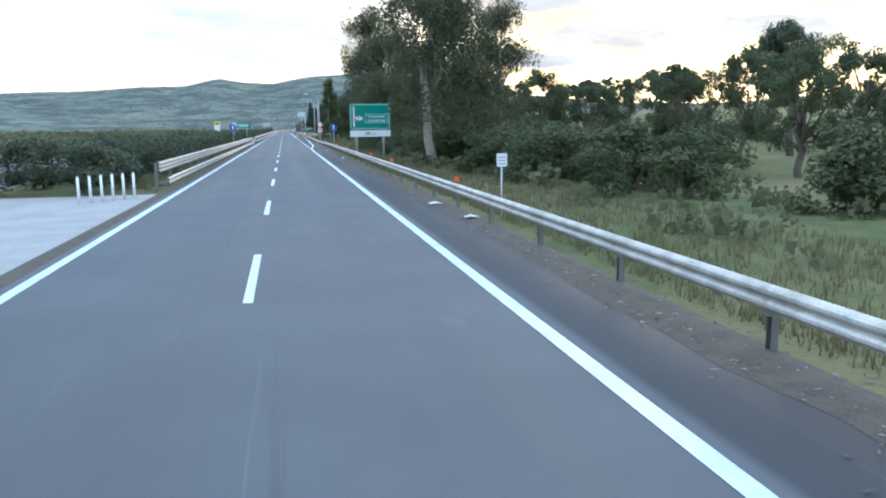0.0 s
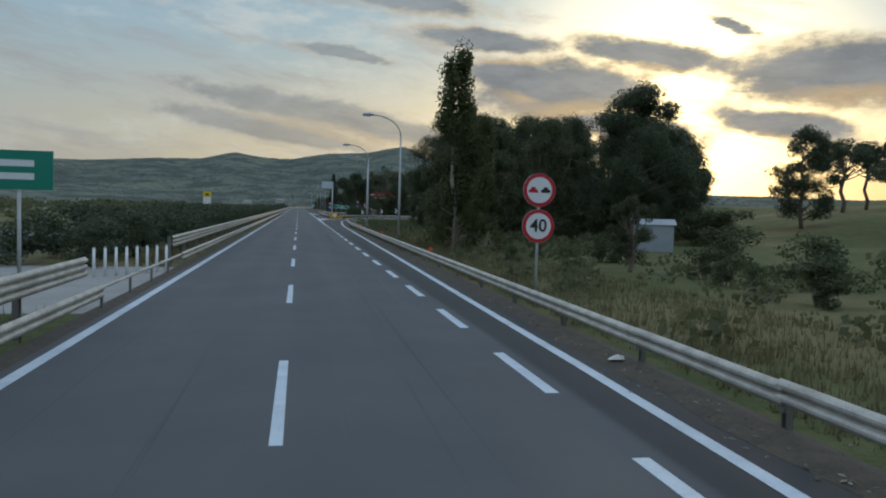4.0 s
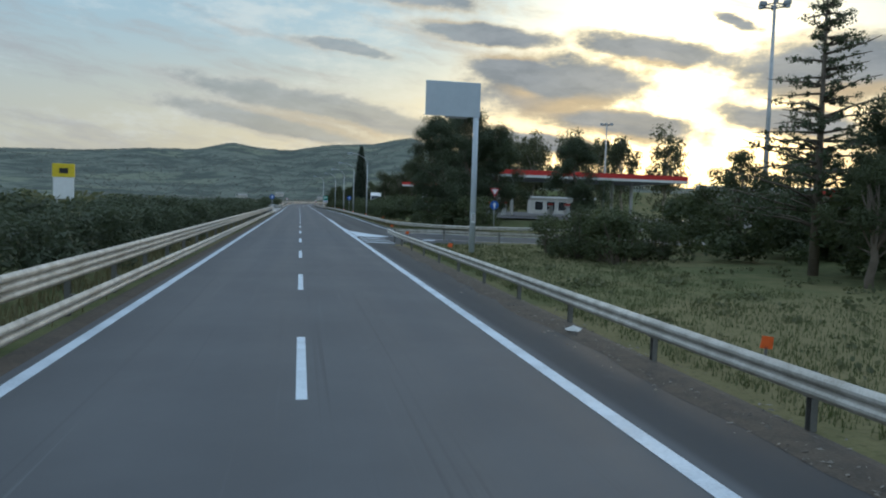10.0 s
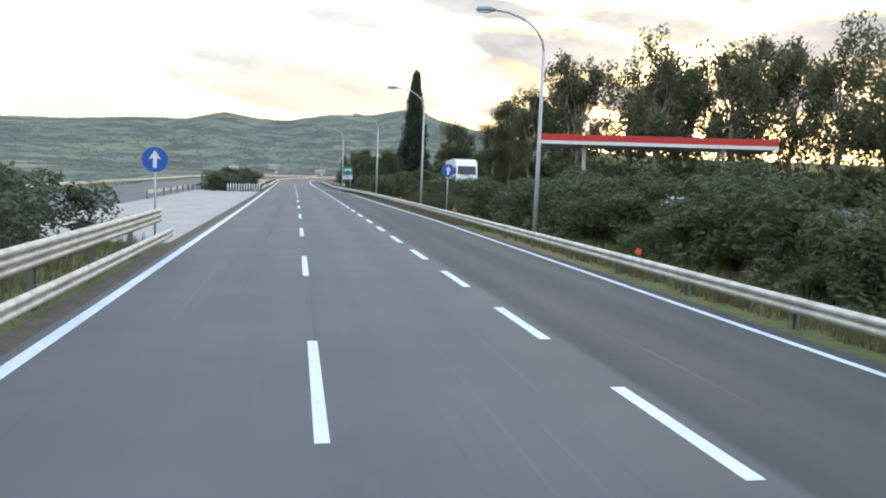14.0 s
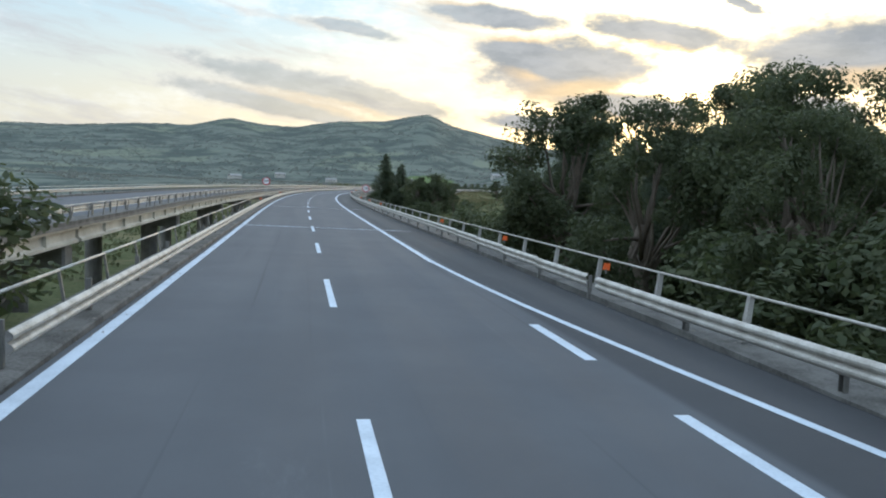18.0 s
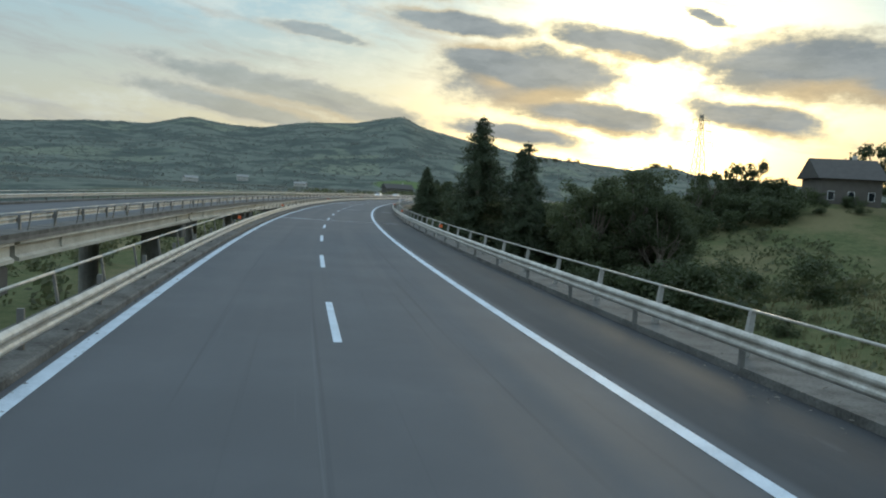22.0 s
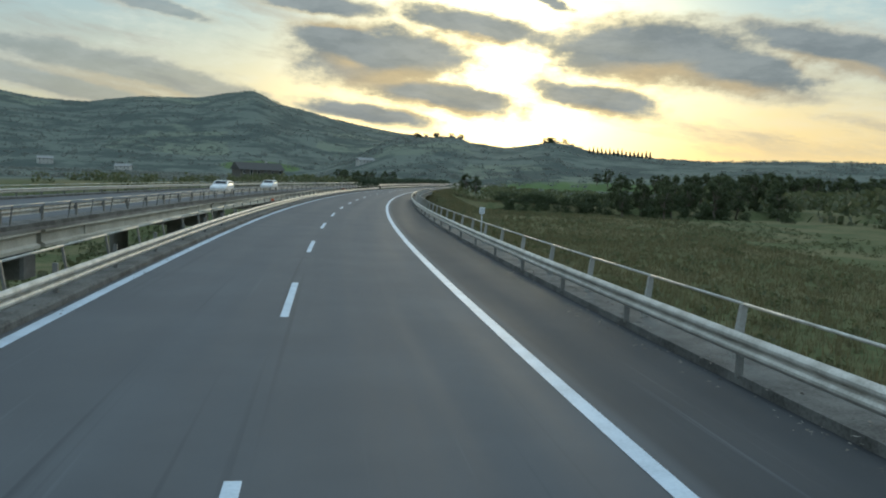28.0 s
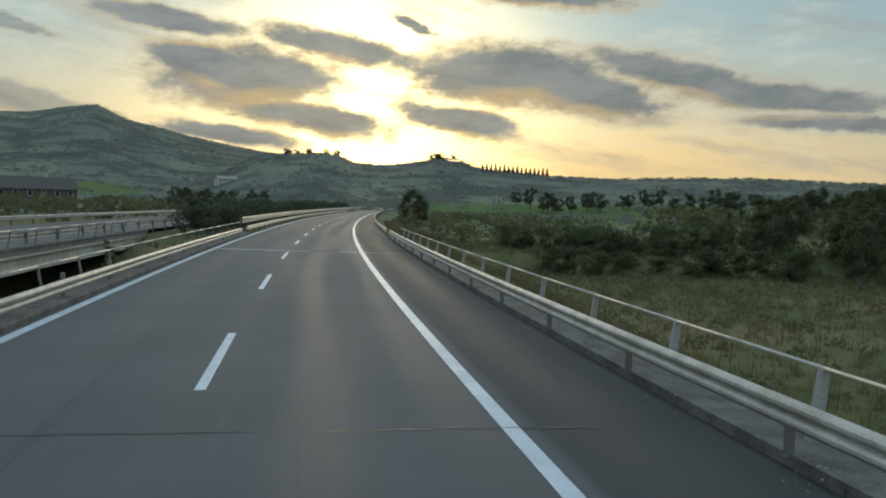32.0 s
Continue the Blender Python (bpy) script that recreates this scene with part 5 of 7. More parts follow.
# tall blank sign seen at its grey face
bb = thing("tall_panel_sign", M(305.8, 9.0), "tall blank grey-blue panel on a pale mast", "sign")
part("mast", Geo().rod((0, 0.1, -0.4), (0, 0.1, 8.95), 0.16, 0.14, 14), MASTM, bb, smooth=True)
part("panel", Geo().box(-2.75, 0.18, -0.05, 0.03, 7.15, 8.95, cut=0.02), MASTM, bb)
part("panel_foot", Geo().box(-1.7, -0.5, -0.06, 0.02, 7.04, 7.15), POSTM, bb)
part("label_plate", Geo().plate(rect(-0.11, 0.11, 1.6, 2.1), 0.004, Matrix.Translation((0, -0.07, 0))), SIGN_WHITE, bb)
for z in (1.7, 1.8, 1.9, 2.0):
    part("label_bar", Geo().plate(rect(-0.07, 0.07, z, z + 0.04), 0.003, Matrix.Translation((0, -0.076, 0))), SIGN_BLACK, bb)
# viaduct name sign: green picture over a white panel
vs_t = thing("viaduct_sign", M(491.0, 6.82), "green viaduct sign with a white bridge symbol and name panel", "road sign")
vb = part("green_board", Geo().plate(rounded(0, 1.36, 2.5, 3.8, 0.05), 0.04), SIGN_GREEN, vs_t)
arch = [(0.2, 3.0), (0.36, 3.0)] + [(0.68 + 0.32 * math.cos(radians(a)), 2.98 + 0.28 * math.sin(radians(a))) for a in range(180, -1, -20)] + [(1.0, 3.0), (1.16, 3.0), (1.16, 3.42), (0.2, 3.42)]
part("white_bridge_symbol", Geo().plate(arch, 0.004, Matrix.Translation((0, -0.006, 0))), SIGN_WHITE, vb)
vp = part("name_panel", Geo().plate(rect(0, 1.36, 1.86, 2.48), 0.04), SIGN_WHITE, vs_t, "white name panel with dark bars")
for z in (2.02, 2.2, 2.36):
    part("text_bar", Geo().plate(rect(0.15, 1.2 - 0.2 * (z > 2.3), z - 0.035, z + 0.035), 0.003, Matrix.Translation((0, -0.005, 0))), SIGN_BLUE, vp)
for x in (0.2, 1.12):
    pole_part(vs_t, x, -0.6, 3.6, 0.035)
part("small_plate", Geo().plate(rect(0.08, 0.32, 0.9, 1.15), 0.01, Matrix.Translation((0, -0.02, 0))), SIGN_WHITE, vs_t)
# green and white board over the median
gl = thing("median_direction_sign", M(116.4, -7.6), "green direction board with a white end panel above the median", "road sign")
part("white_panel", Geo().plate(rect(0, 0.75, 2.72, 3.5), 0.04), SIGN_WHITE, gl)
gb = part("green_board", Geo().plate(rect(0.78, 2.95, 2.72, 3.5), 0.04), SIGN_GREEN, gl)
for z in (2.92, 3.18):
    part("text_bar", Geo().plate(rect(1.0, 2.6, z, z + 0.13), 0.003, Matrix.Translation((0, -0.005, 0))), SIGN_WHITE, gb)
for x in (0.5, 2.3):
    pole_part(gl, x, -0.5, 3.4, 0.04)
# yellow and white totem beyond the opposite road
to = thing("totem_sign", M(376, -31.2, -0.6), "yellow-topped white totem sign in the fields", "sign")
part("white_panel", Geo().box(-1.3, 1.3, 0, 0.2, 2.2, 5.1, cut=0.03), SIGN_WHITE, to)
part("yellow_panel", Geo().box(-1.4, 1.4, -0.03, 0.23, 5.12, 6.9, cut=0.03), SIGN_YELLOW, to)
part("dark_symbol", Geo().plate(rect(-0.5, 0.6, 5.6, 6.3), 0.01, Matrix.Translation((0, -0.05, 0))), SIGN_BLACK, to)
for x in (-0.8, 0.8):
    part("pole", Geo().rod((x, 0.1, -3), (x, 0.1, 2.3), 0.12, n=10), POLE, to)
# small kilometre plates
for s, e, z, w in ((9.0, 6.5, 1.62, 0.3), (698.5, 7.1, 1.5, 0.26), (799, 7.1, 1.4, 0.24), (200, 8.9, 0.9, 0.2)):
    t = thing("marker_plate", M(s, e), "small grey-white marker plate on a thin post", "marker plate", "small marker plates")
    part("plate", Geo().plate(rounded(-w / 2, w / 2, z - w * 0.6, z + w * 0.6, 0.03), 0.01), SIGN_WHITE, t)
    for k in range(3):
        part("text_bar", Geo().plate(rect(-w * 0.35, w * 0.35, z - w * 0.4 + k * w * 0.3, z - w * 0.3 + k * w * 0.3), 0.003, Matrix.Translation((0, -0.005, 0))), BACKSHEET, t)
    pole_part(t, 0, -0.5, z, 0.025, 0.04)


# ---------- lamps and masts ----------
def street_lamp(h=10.0, reach=2.3):
    t = thing("street_lamp", Matrix(), "tall grey street lamp with a curved arm over the slip lane", "street lamp", "street lamps along the slip lanes")
    part("footing", Geo().box(-0.22, 0.22, -0.22, 0.22, -0.8, 0.35, cut=0.04), CONC, t)
    part("mast", Geo().pipe([(0, 0, 0.2), (0, 0, 3), (0, 0, h - 1.6)], [0.11, 0.095, 0.065], 10), POLE, t, smooth=True)
    arm = [(-reach * (1 - math.cos(radians(a))), 0, h - 1.6 + 1.6 * math.sin(radians(a))) for a in range(0, 91, 15)]
    part("arm", Geo().pipe(arm, 0.05, 8), POLE, t, smooth=True)
    head = part("lamp_head", Geo().pipe([(-reach + 0.05, 0, h), (-reach - 0.25, 0, h + 0.02), (-reach - 0.75, 0, h - 0.01), (-reach - 0.85, 0, h - 0.04)], [0.06, 0.14, 0.13, 0.03], 10), BACKSHEET, t, smooth=True)
    part("lens", Geo().box(-reach - 0.72, -reach - 0.25, -0.1, 0.1, h - 0.15, h - 0.1, cut=0.02), SIGN_WHITE, head)
    return t


lamp = street_lamp()
lamps = [(162, 8.3), (193.4, 8.5), (214, 10.2), (378, 9.5), (407.5, 9.6), (436.5, 9.5), (465, 9.0), (494.4, 6.95)]
lamp.matrix_basis = M(*lamps[0], 0)
for s, e in lamps[1:]:
    copy_thing(lamp, M(s, e, 0.1 if s > 300 else 0, 0, 0.93 if s > 300 else 1.0))
mast = thing("light_mast", M(328.8, 41.2, 0.5), "very tall slim floodlight mast with a ring of lamps", "light mast")
part("mast", Geo().pipe([(0, 0, -0.5), (0, 0, 10), (0, 0, 20.8)], [0.28, 0.2, 0.12], 12), POLE, mast, smooth=True)
ring = part("lamp_ring", Geo().pipe([(0.9 * math.cos(radians(a)), 0.9 * math.sin(radians(a)), 20.6) for a in range(0, 361, 30)], 0.06, 8), POSTM, mast, smooth=True)
for k in range(6):
    a = radians(60 * k)
    part("floodlight", Geo().box(-0.3, 0.3, -0.2, 0.2, 20.55, 20.9, m=Matrix.Translation((1.15 * math.cos(a), 1.15 * math.sin(a), 0)) @ Matrix.Rotation(a, 4, "Z"), cut=0.04), BACKSHEET, ring)
    part("spoke", Geo().rod((0, 0, 20.6), (0.9 * math.cos(a), 0.9 * math.sin(a), 20.6), 0.03), POSTM, ring)
copy_thing(mast, M(392, 52, 0.6, 0, 0.8))
# lattice power pylon
py_base = P(835, 84, 0)
pylon = thing("power_pylon", Matrix.Translation((py_base.x, py_base.y, gz(py_base.x, py_base.y))), "steel lattice power pylon on the valley side", "pylon")
H = 29.5 - gz(py_base.x, py_base.y)
wid = lambda z: 2.6 * (1 - z / H) ** 1.2 + 0.35
for sx in (-1, 1):
    for sy in (-1, 1):
        part("leg", Geo().pipe([(sx * wid(z), sy * wid(z), z) for z in (0, H * 0.3, H * 0.6, H * 0.85, H)], 0.09, 5), POSTM, pylon)
zs = [H * v for v in (0, 0.16, 0.3, 0.43, 0.55, 0.66, 0.76, 0.85, 0.93, 1.0)]
for z0, z1 in zip(zs, zs[1:]):
    b = Geo()
    for ax in (0, 1):
        for o in (-1, 1):
            for d in (-1, 1):
                p0, p1 = [d * wid(z0), o * wid(z0)], [-d * wid(z1), o * wid(z1)]
                b.rod((*(p0 if ax == 0 else p0[::-1]), z0), (*(p1 if ax == 0 else p1[::-1]), z1), 0.045, n=4)
    part("lattice_bay", b, POSTM, pylon)
for z, w in ((H * 0.76, 4.2), (H * 0.86, 3.4), (H * 0.95, 2.6)):
    a = Geo().rod((-w, 0, z), (w, 0, z), 0.07, n=5).rod((-w, 0, z), (0, 0, z + 1.1), 0.05, n=5).rod((w, 0, z), (0, 0, z + 1.1), 0.05, n=5)
    arm = part("cross_arm", a, POSTM, pylon)
    for x in (-w, w):
        part("insulator", Geo().rod((x, 0, z - 1.2), (x, 0, z), 0.1, 0.06, 6), BACKSHEET, arm)

HOUSES = [(718, 76.5, 9.0, 8.0, 4.2, -18, "large dark house with a broad roof among trees"), (1459, -477, 14, 9, 6, 10, "white farmhouse on the far hillside"), (1430, -370, 14, 8, 6, -15, "white farmhouse on the far hillside"),
          (1490, -150, 16, 9, 6, 5, "pale farm building on the far hillside"), (1376, -490, 16, 10, 6.5, 30, "white farmhouse on the far hillside"), (1060, -75, 18, 8, 5, 15, "dark low farm building beyond the viaduct")]


# ---------- service area ----------
def canopy(m, w, d, label, red_top=True):
    t = thing("fuel_canopy", m, label, "canopy", "canopies of the service area")
    z = 5.65
    part("soffit", Geo().box(-w / 2 + 0.1, w / 2 - 0.1, 0.1, d - 0.1, z, z + 0.35), SOFFIT, t)
    for n, a, b, c, e in (("front", -w / 2, w / 2, 0, 0.1), ("back", -w / 2, w / 2, d - 0.1, d), ("side", -w / 2, -w / 2 + 0.1, 0.1, d - 0.1), ("side", w / 2 - 0.1, w / 2, 0.1, d - 0.1)):
        fp = part("white_fascia", Geo().box(a, b, c, e, z, z + 0.36), CANOPY_WHITE, t)
        part("red_fascia", Geo().box(a - 0.02, b + 0.02, c - 0.02, e + 0.02, z + 0.36, z + 1.02, cut=0.02), CANOPY_RED, fp)
    part("roof", Geo().box(-w / 2 + 0.1, w / 2 - 0.1, 0.1, d - 0.1, z + 0.6, z + 0.75), SOFFIT, t)
    for x in (-w * 0.3, w * 0.3):
        for y in (d * 0.3, d * 0.7):
            part("column", Geo().box(x - 0.2, x + 0.2, y - 0.2, y + 0.2, 0.15, z, cut=0.03), CANOPY_WHITE, t)
    return t


def pump(m):
    t = thing("fuel_pump", m, "pale fuel pump with a dark display on a raised island", "fuel pump", "fuel pumps")
    part("island", Geo().box(-0.5, 0.5, -1.6, 1.6, 0, 0.15, cut=0.05), PALE, t)
    part("casing", Geo().box(-0.28, 0.28, -0.5, 0.5, 0.15, 1.75, cut=0.05), PUMPM, t)
    part("display", Geo().box(-0.3, 0.3, -0.35, 0.35, 1.2, 1.5), GLASSY, t)
    part("header", Geo().box(-0.3, 0.3, -0.55, 0.55, 1.75, 2.1, cut=0.04), CANOPY_RED, t)
    for y in (-0.52, 0.52):
        part("nozzle", Geo().pipe([(0.2, y, 0.5), (0.36, y, 0.9), (0.3, y, 1.3)], 0.035, 6), RUBBER, t)
    return t


LOTZ = 1.06
canopy(M(450.5, 36.1, LOTZ, 22.4), 24, 9, "red and white fuel station canopy on square columns")
canopy(M(372.0, 41.0, LOTZ, 0), 32, 19, "larger red and white fuel station canopy on square columns")
pm = pump(M(455, 31, LOTZ, 22))
for s, e, a in ((452, 37, 22), (449, 43, 22), (377, 30, 0), (385, 30, 0), (377, 40, 0), (385, 40, 0)):
    copy_thing(pm, M(s, e, LOTZ, a))


def window(parent, x, z, w, h, y=0.0):
    f = part("window", Geo().box(x - w / 2, x + w / 2, y - 0.05, y + 0.02, z, z + h), CANOPY_WHITE, parent)
    part("pane", Geo().box(x - w / 2 + 0.07, x + w / 2 - 0.07, y - 0.06, y - 0.045, z + 0.07, z + h - 0.07), GLASSY, f)
    return f


bar = thing("service_building", M(337, 50, 0.9, 30), "low pale service building with dark windows and a red sign", "building")
part("wall", Geo().box(-9, 9, 0, 9, 0, 4.0), WALLM, bar)
part("roof", Geo().box(-9.6, 9.6, -0.7, 9.6, 4.0, 4.45, cut=0.05), CANOPY_WHITE, bar)
part("red_sign", Geo().box(2.5, 6.5, -0.8, -0.7, 3.6, 4.3), CANOPY_RED, bar)
for k in range(6):
    window(bar, -7.2 + 2.5 * k, 1.0, 1.7, 1.9)
part("door", Geo().box(7.4, 8.5, -0.05, 0.03, 0, 2.2), GLASSY, bar)
shop = thing("station_kiosk", M(427, 57, LOTZ, 10), "pale station kiosk with a row of windows", "building")
part("wall", Geo().box(-7, 7, 0, 6, 0, 3.4), WALLM, shop)
part("roof", Geo().box(-7.4, 7.4, -0.5, 6.4, 3.4, 3.75, cut=0.04), CANOPY_WHITE, shop)
for k in range(5):
    window(shop, -5.2 + 2.6 * k, 0.7, 1.9, 2.0)
# low kerb wall at the forecourt edge
kw = thing("forecourt_kerb", Matrix(), "low grey concrete kerb wall at the forecourt edge", "kerb", kind="structure")
for k in range(18):
    part("kerb_stone", Geo().box(-0.12, 0.12, 0.02, 3.96, -0.5, 0.32, cut=0.03), CONC, kw, m=M(358 + 4.0 * k, 18.9, LOTZ))


def plastic_barrier(m, mat, label):
    t = thing("plastic_barrier", m, label, "barrier", "plastic barriers on the forecourt")
    prof = [(-0.24, 0.0), (0.24, 0.0), (0.22, 0.22), (0.1, 0.4), (0.08, 0.86), (-0.08, 0.86), (-0.1, 0.4), (-0.22, 0.22)]
    n = len(prof)
    shell = Geo().add([(x, y * k, z) for y, k in ((-0.6, 1), (0.6, 1)) for x, z in prof], [tuple(range(n)), tuple(range(2 * n - 1, n - 1, -1))] + [(i, n + i, n + (i + 1) % n, (i + 1) % n) for i in range(n)])
    part("shell", shell, mat, t)
    part("filler_cap", Geo().rod((0, 0.3, 0.86), (0, 0.3, 0.91), 0.06, n=10), RUBBER, t)
    return t


for s, e, mat, tone in ((392, 25.4, SIGN_RED, "red"), (385, 24.6, SIGN_YELLOW, "yellow"), (382, 25.0, SIGN_RED, "red"), (376.5, 25.1, SIGN_WHITE, "white"), (374, 25.0, SIGN_RED, "red")):
    plastic_barrier(M(s, e, LOTZ, 78 + 4 * (s % 3)), mat, tone + " plastic road barrier on the forecourt")
# white picket fence by the pumps
pf = thing("picket_fence", M(432, 27, LOTZ - 0.2, 30), "white picket fence at the forecourt edge", "fence")
for k in range(26):
    part("picket", Geo().box(-5 + 0.4 * k, -4.85 + 0.4 * k, 0, 0.03, 0, 1.1), SIGN_WHITE, pf)
for z in (0.3, 0.85):
    part("rail", Geo().box(-5, 5.2, 0.03, 0.07, z, z + 0.08), SIGN_WHITE, pf)


def wheel(parent, x, y, r, w):
    a = part("wheel", Geo().rod((x - w / 2, y, r), (x + w / 2, y, r), r, n=20), RUBBER, parent, smooth=False)
    sgn = 1 if x > 0 else -1
    part("rim", Geo().rod((x + sgn * w * 0.46, y, r), (x + sgn * w * 0.53, y, r), r * 0.58, r * 0.5, n=16), RIM, a)


# parked white lorry: local +y is its front
lorry = thing("lorry", M(472.9, 20.4, LOTZ - 0.06, 187), "white articulated lorry parked behind the shrubs", "lorry")
part("trailer_body", Geo().box(-1.27, 1.27, -6.5, 7.0, 1.15, 4.0, cut=0.05), TRUCKW, lorry)
for x in (-1.285, 1.275):
    part("grey_logo_panel", Geo().box(x, x + 0.01, -5.8, -4.6, 1.4, 3.6), BACKSHEET, lorry)
part("chassis", Geo().box(-0.5, 0.5, -6.3, 11.0, 0.8, 1.12), POSTM, lorry)
cabg = Geo()
prof = [(7.6, 0.6), (10.1, 0.45), (10.15, 1.7), (9.95, 2.2), (9.55, 3.2), (8.9, 3.75), (7.6, 3.85)]
n = len(prof)
cabg.add([(x, y, z) for x in (-1.23, 1.23) for y, z in prof], [tuple(range(n)), tuple(range(2 * n - 1, n - 1, -1))] + [(i, n + i, n + (i + 1) % n, (i + 1) % n) for i in range(n)])
cabp = part("cab", cabg, TRUCKW, lorry)
part("windscreen", Geo().add([(-1.1, 9.97, 2.18), (1.1, 9.97, 2.18), (1.02, 9.6, 3.14), (-1.02, 9.6, 3.14)], [(0, 1, 2, 3)]), GLASSY, cabp)
for x in (-1.24, 1.235):
    part("side_window", Geo().box(x, x + 0.006, 8.7, 9.55, 2.1, 2.85), GLASSY, cabp)
part("yellow_trim", Geo().box(-1.25, 1.25, 10.05, 10.2, 0.9, 1.2), SIGN_YELLOW, cabp)
for x in (-1.45, 1.3):
    part("mirror", Geo().box(x, x + 0.15, 9.7, 9.85, 2.2, 3.0, cut=0.03), RUBBER, cabp)
for y in (-5.0, -3.7, -2.4, 7.9, 9.4):
    for x in (-1.08, 1.08):
        wheel(lorry, x, y, 0.5, 0.34)


def hatch(m, label):
    t = thing("car", m, label, "car", "cars on the opposite viaduct")
    prof = [(-2.0, 0.3), (2.0, 0.3), (2.1, 0.65), (1.95, 0.85), (1.05, 0.98), (0.35, 1.45), (-1.3, 1.48), (-1.95, 1.0), (-2.08, 0.7)]
    n = len(prof)
    vs, fs = [], []
    for x, k in ((-0.86, 1.0), (-0.8, 1.0), (0.8, 1.0), (0.86, 1.0)):
        for y, z in prof:
            inn = 0.0 if abs(x) < 0.83 else 0.03
            vs.append((x * (0.86 if z > 1.2 else 1), y * (1 - inn), z - inn * (1 if z > 0.6 else -1)))
    for b in range(3):
        fs += [(b * n + i, b * n + (i + 1) % n, (b + 1) * n + (i + 1) % n, (b + 1) * n + i) for i in range(n)]
    fs += [tuple(range(n - 1, -1, -1)), tuple(range(3 * n, 4 * n))]
    body = part("body", Geo().add(vs, fs), TRUCKW, t)
    part("windscreen", Geo().add([(-0.68, 1.0, 1.01), (0.68, 1.0, 1.01), (0.62, 0.40, 1.43), (-0.62, 0.40, 1.43)], [(0, 1, 2, 3)]), GLASSY, body)
    part("rear_window", Geo().add([(0.62, -1.42, 1.42), (-0.62, -1.42, 1.42), (-0.68, -1.93, 1.05), (0.68, -1.93, 1.05)], [(0, 1, 2, 3)]), GLASSY, body)
    for x in (-0.80, 0.79):
        part("side_window", Geo().box(x, x + 0.01, -1.2, 0.35, 1.05, 1.38), GLASSY, body)
    for x in (-0.55, 0.55):
        part("headlight", Geo().box(x - 0.18, x + 0.18, 1.98, 2.08, 0.62, 0.78, cut=0.02), SIGN_WHITE, body)
    for y in (-1.3, 1.3):
        for x in (-0.76, 0.76):
            wheel(t, x, y, 0.31, 0.2)
    return t


hatch(M(853, -15.0, 0.0, 180), "small white car on the parallel viaduct")
hatch(M(880, -15.2, 0.0, 180), "small white car on the parallel viaduct")


# small pale hut on the verge
hp = P(149, 24.3)
hut = thing("hut", Matrix.Translation((hp.x, hp.y, gz(hp.x, hp.y) - 0.05)) @ Matrix.Rotation(radians(-20), 4, "Z") @ Matrix.Diagonal((1.1, 1.1, 0.95, 1)), "small pale grey metal hut at the wood's edge", "hut")
part("wall", Geo().box(-1.2, 1.2, -0.9, 0.9, 0, 2.0), BACKSHEET, hut)
part("roof", Geo().add([(-1.35, -1.05, 2.0), (1.35, -1.05, 2.0), (1.35, 1.05, 2.0), (-1.35, 1.05, 2.0), (-1.35, 0, 2.4), (1.35, 0, 2.4)], [(0, 1, 5, 4), (2, 3, 4, 5), (0, 4, 3), (1, 2, 5), (3, 2, 1, 0)]), BACKSHEET, hut)
part("door", Geo().box(-0.4, 0.4, -0.93, -0.9, 0.02, 1.8), BACKSHEET, hut)
# far mountain backdrop; its haze is the glow of its material
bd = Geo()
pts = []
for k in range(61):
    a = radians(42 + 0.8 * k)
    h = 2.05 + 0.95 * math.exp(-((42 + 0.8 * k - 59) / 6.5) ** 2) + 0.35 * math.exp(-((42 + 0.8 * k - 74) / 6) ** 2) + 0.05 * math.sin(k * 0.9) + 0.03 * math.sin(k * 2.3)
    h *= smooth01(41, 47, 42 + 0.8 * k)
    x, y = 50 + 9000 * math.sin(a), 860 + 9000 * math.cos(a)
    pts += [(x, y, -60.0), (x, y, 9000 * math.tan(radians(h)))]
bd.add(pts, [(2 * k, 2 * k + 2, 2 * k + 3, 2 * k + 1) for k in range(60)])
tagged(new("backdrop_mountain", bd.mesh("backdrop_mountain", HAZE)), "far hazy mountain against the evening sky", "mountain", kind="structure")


def house(x, y, w, d, h, turn, label, storeys=2, roof=PALE, wall=WALLM):
    z = min(gz(x - w / 2, y), gz(x + w / 2, y), gz(x, y - d / 2), gz(x, y + d / 2)) - 0.3
    t = thing("house", Matrix.Translation((x, y, z)) @ Matrix.Rotation(radians(turn), 4, "Z"), label, "house", "houses in the valley")
    part("wall", Geo().box(-w / 2, w / 2, -d / 2, d / 2, 0, h), wall, t)
    o, rh = 0.7, w * (0.16 if h > 4.5 else 0.36)
    rg = Geo().add([(-w / 2 - o, -d / 2 - o, h), (w / 2 + o, -d / 2 - o, h), (w / 2 + o, d / 2 + o, h), (-w / 2 - o, d / 2 + o, h), (-w / 2 - o, 0, h + rh), (w / 2 + o, 0, h + rh)],
                   [(0, 1, 5, 4), (2, 3, 4, 5), (0, 4, 3), (1, 2, 5), (3, 2, 1, 0)])
    rp = part("roof", rg, roof, t)
    part("chimney", Geo().box(w * 0.2, w * 0.2 + 0.6, 0.5, 1.1, h + rh * 0.4, h + rh + 0.7, cut=0.05), WALLM, rp)
    n = max(2, int(w / 3))
    for st in range(storeys):
        for k in range(n):
            window(t, -w / 2 + w * (k + 0.5) / n, 0.9 + st * (h / storeys), 1.0, 1.4, -d / 2)
    return t


for s, e, w, d, h, turn, lab in HOUSES:
    hp = P(s, e)
    dark = not lab.startswith(("white", "pale"))
    house(hp.x, hp.y, w, d, h, turn, lab, storeys=1 if h < 4.5 else 2, roof=SLATE if dark else PALE, wall=TIMBER if dark else WALLM)


# ---------- trees ----------
FINE = [1.0]


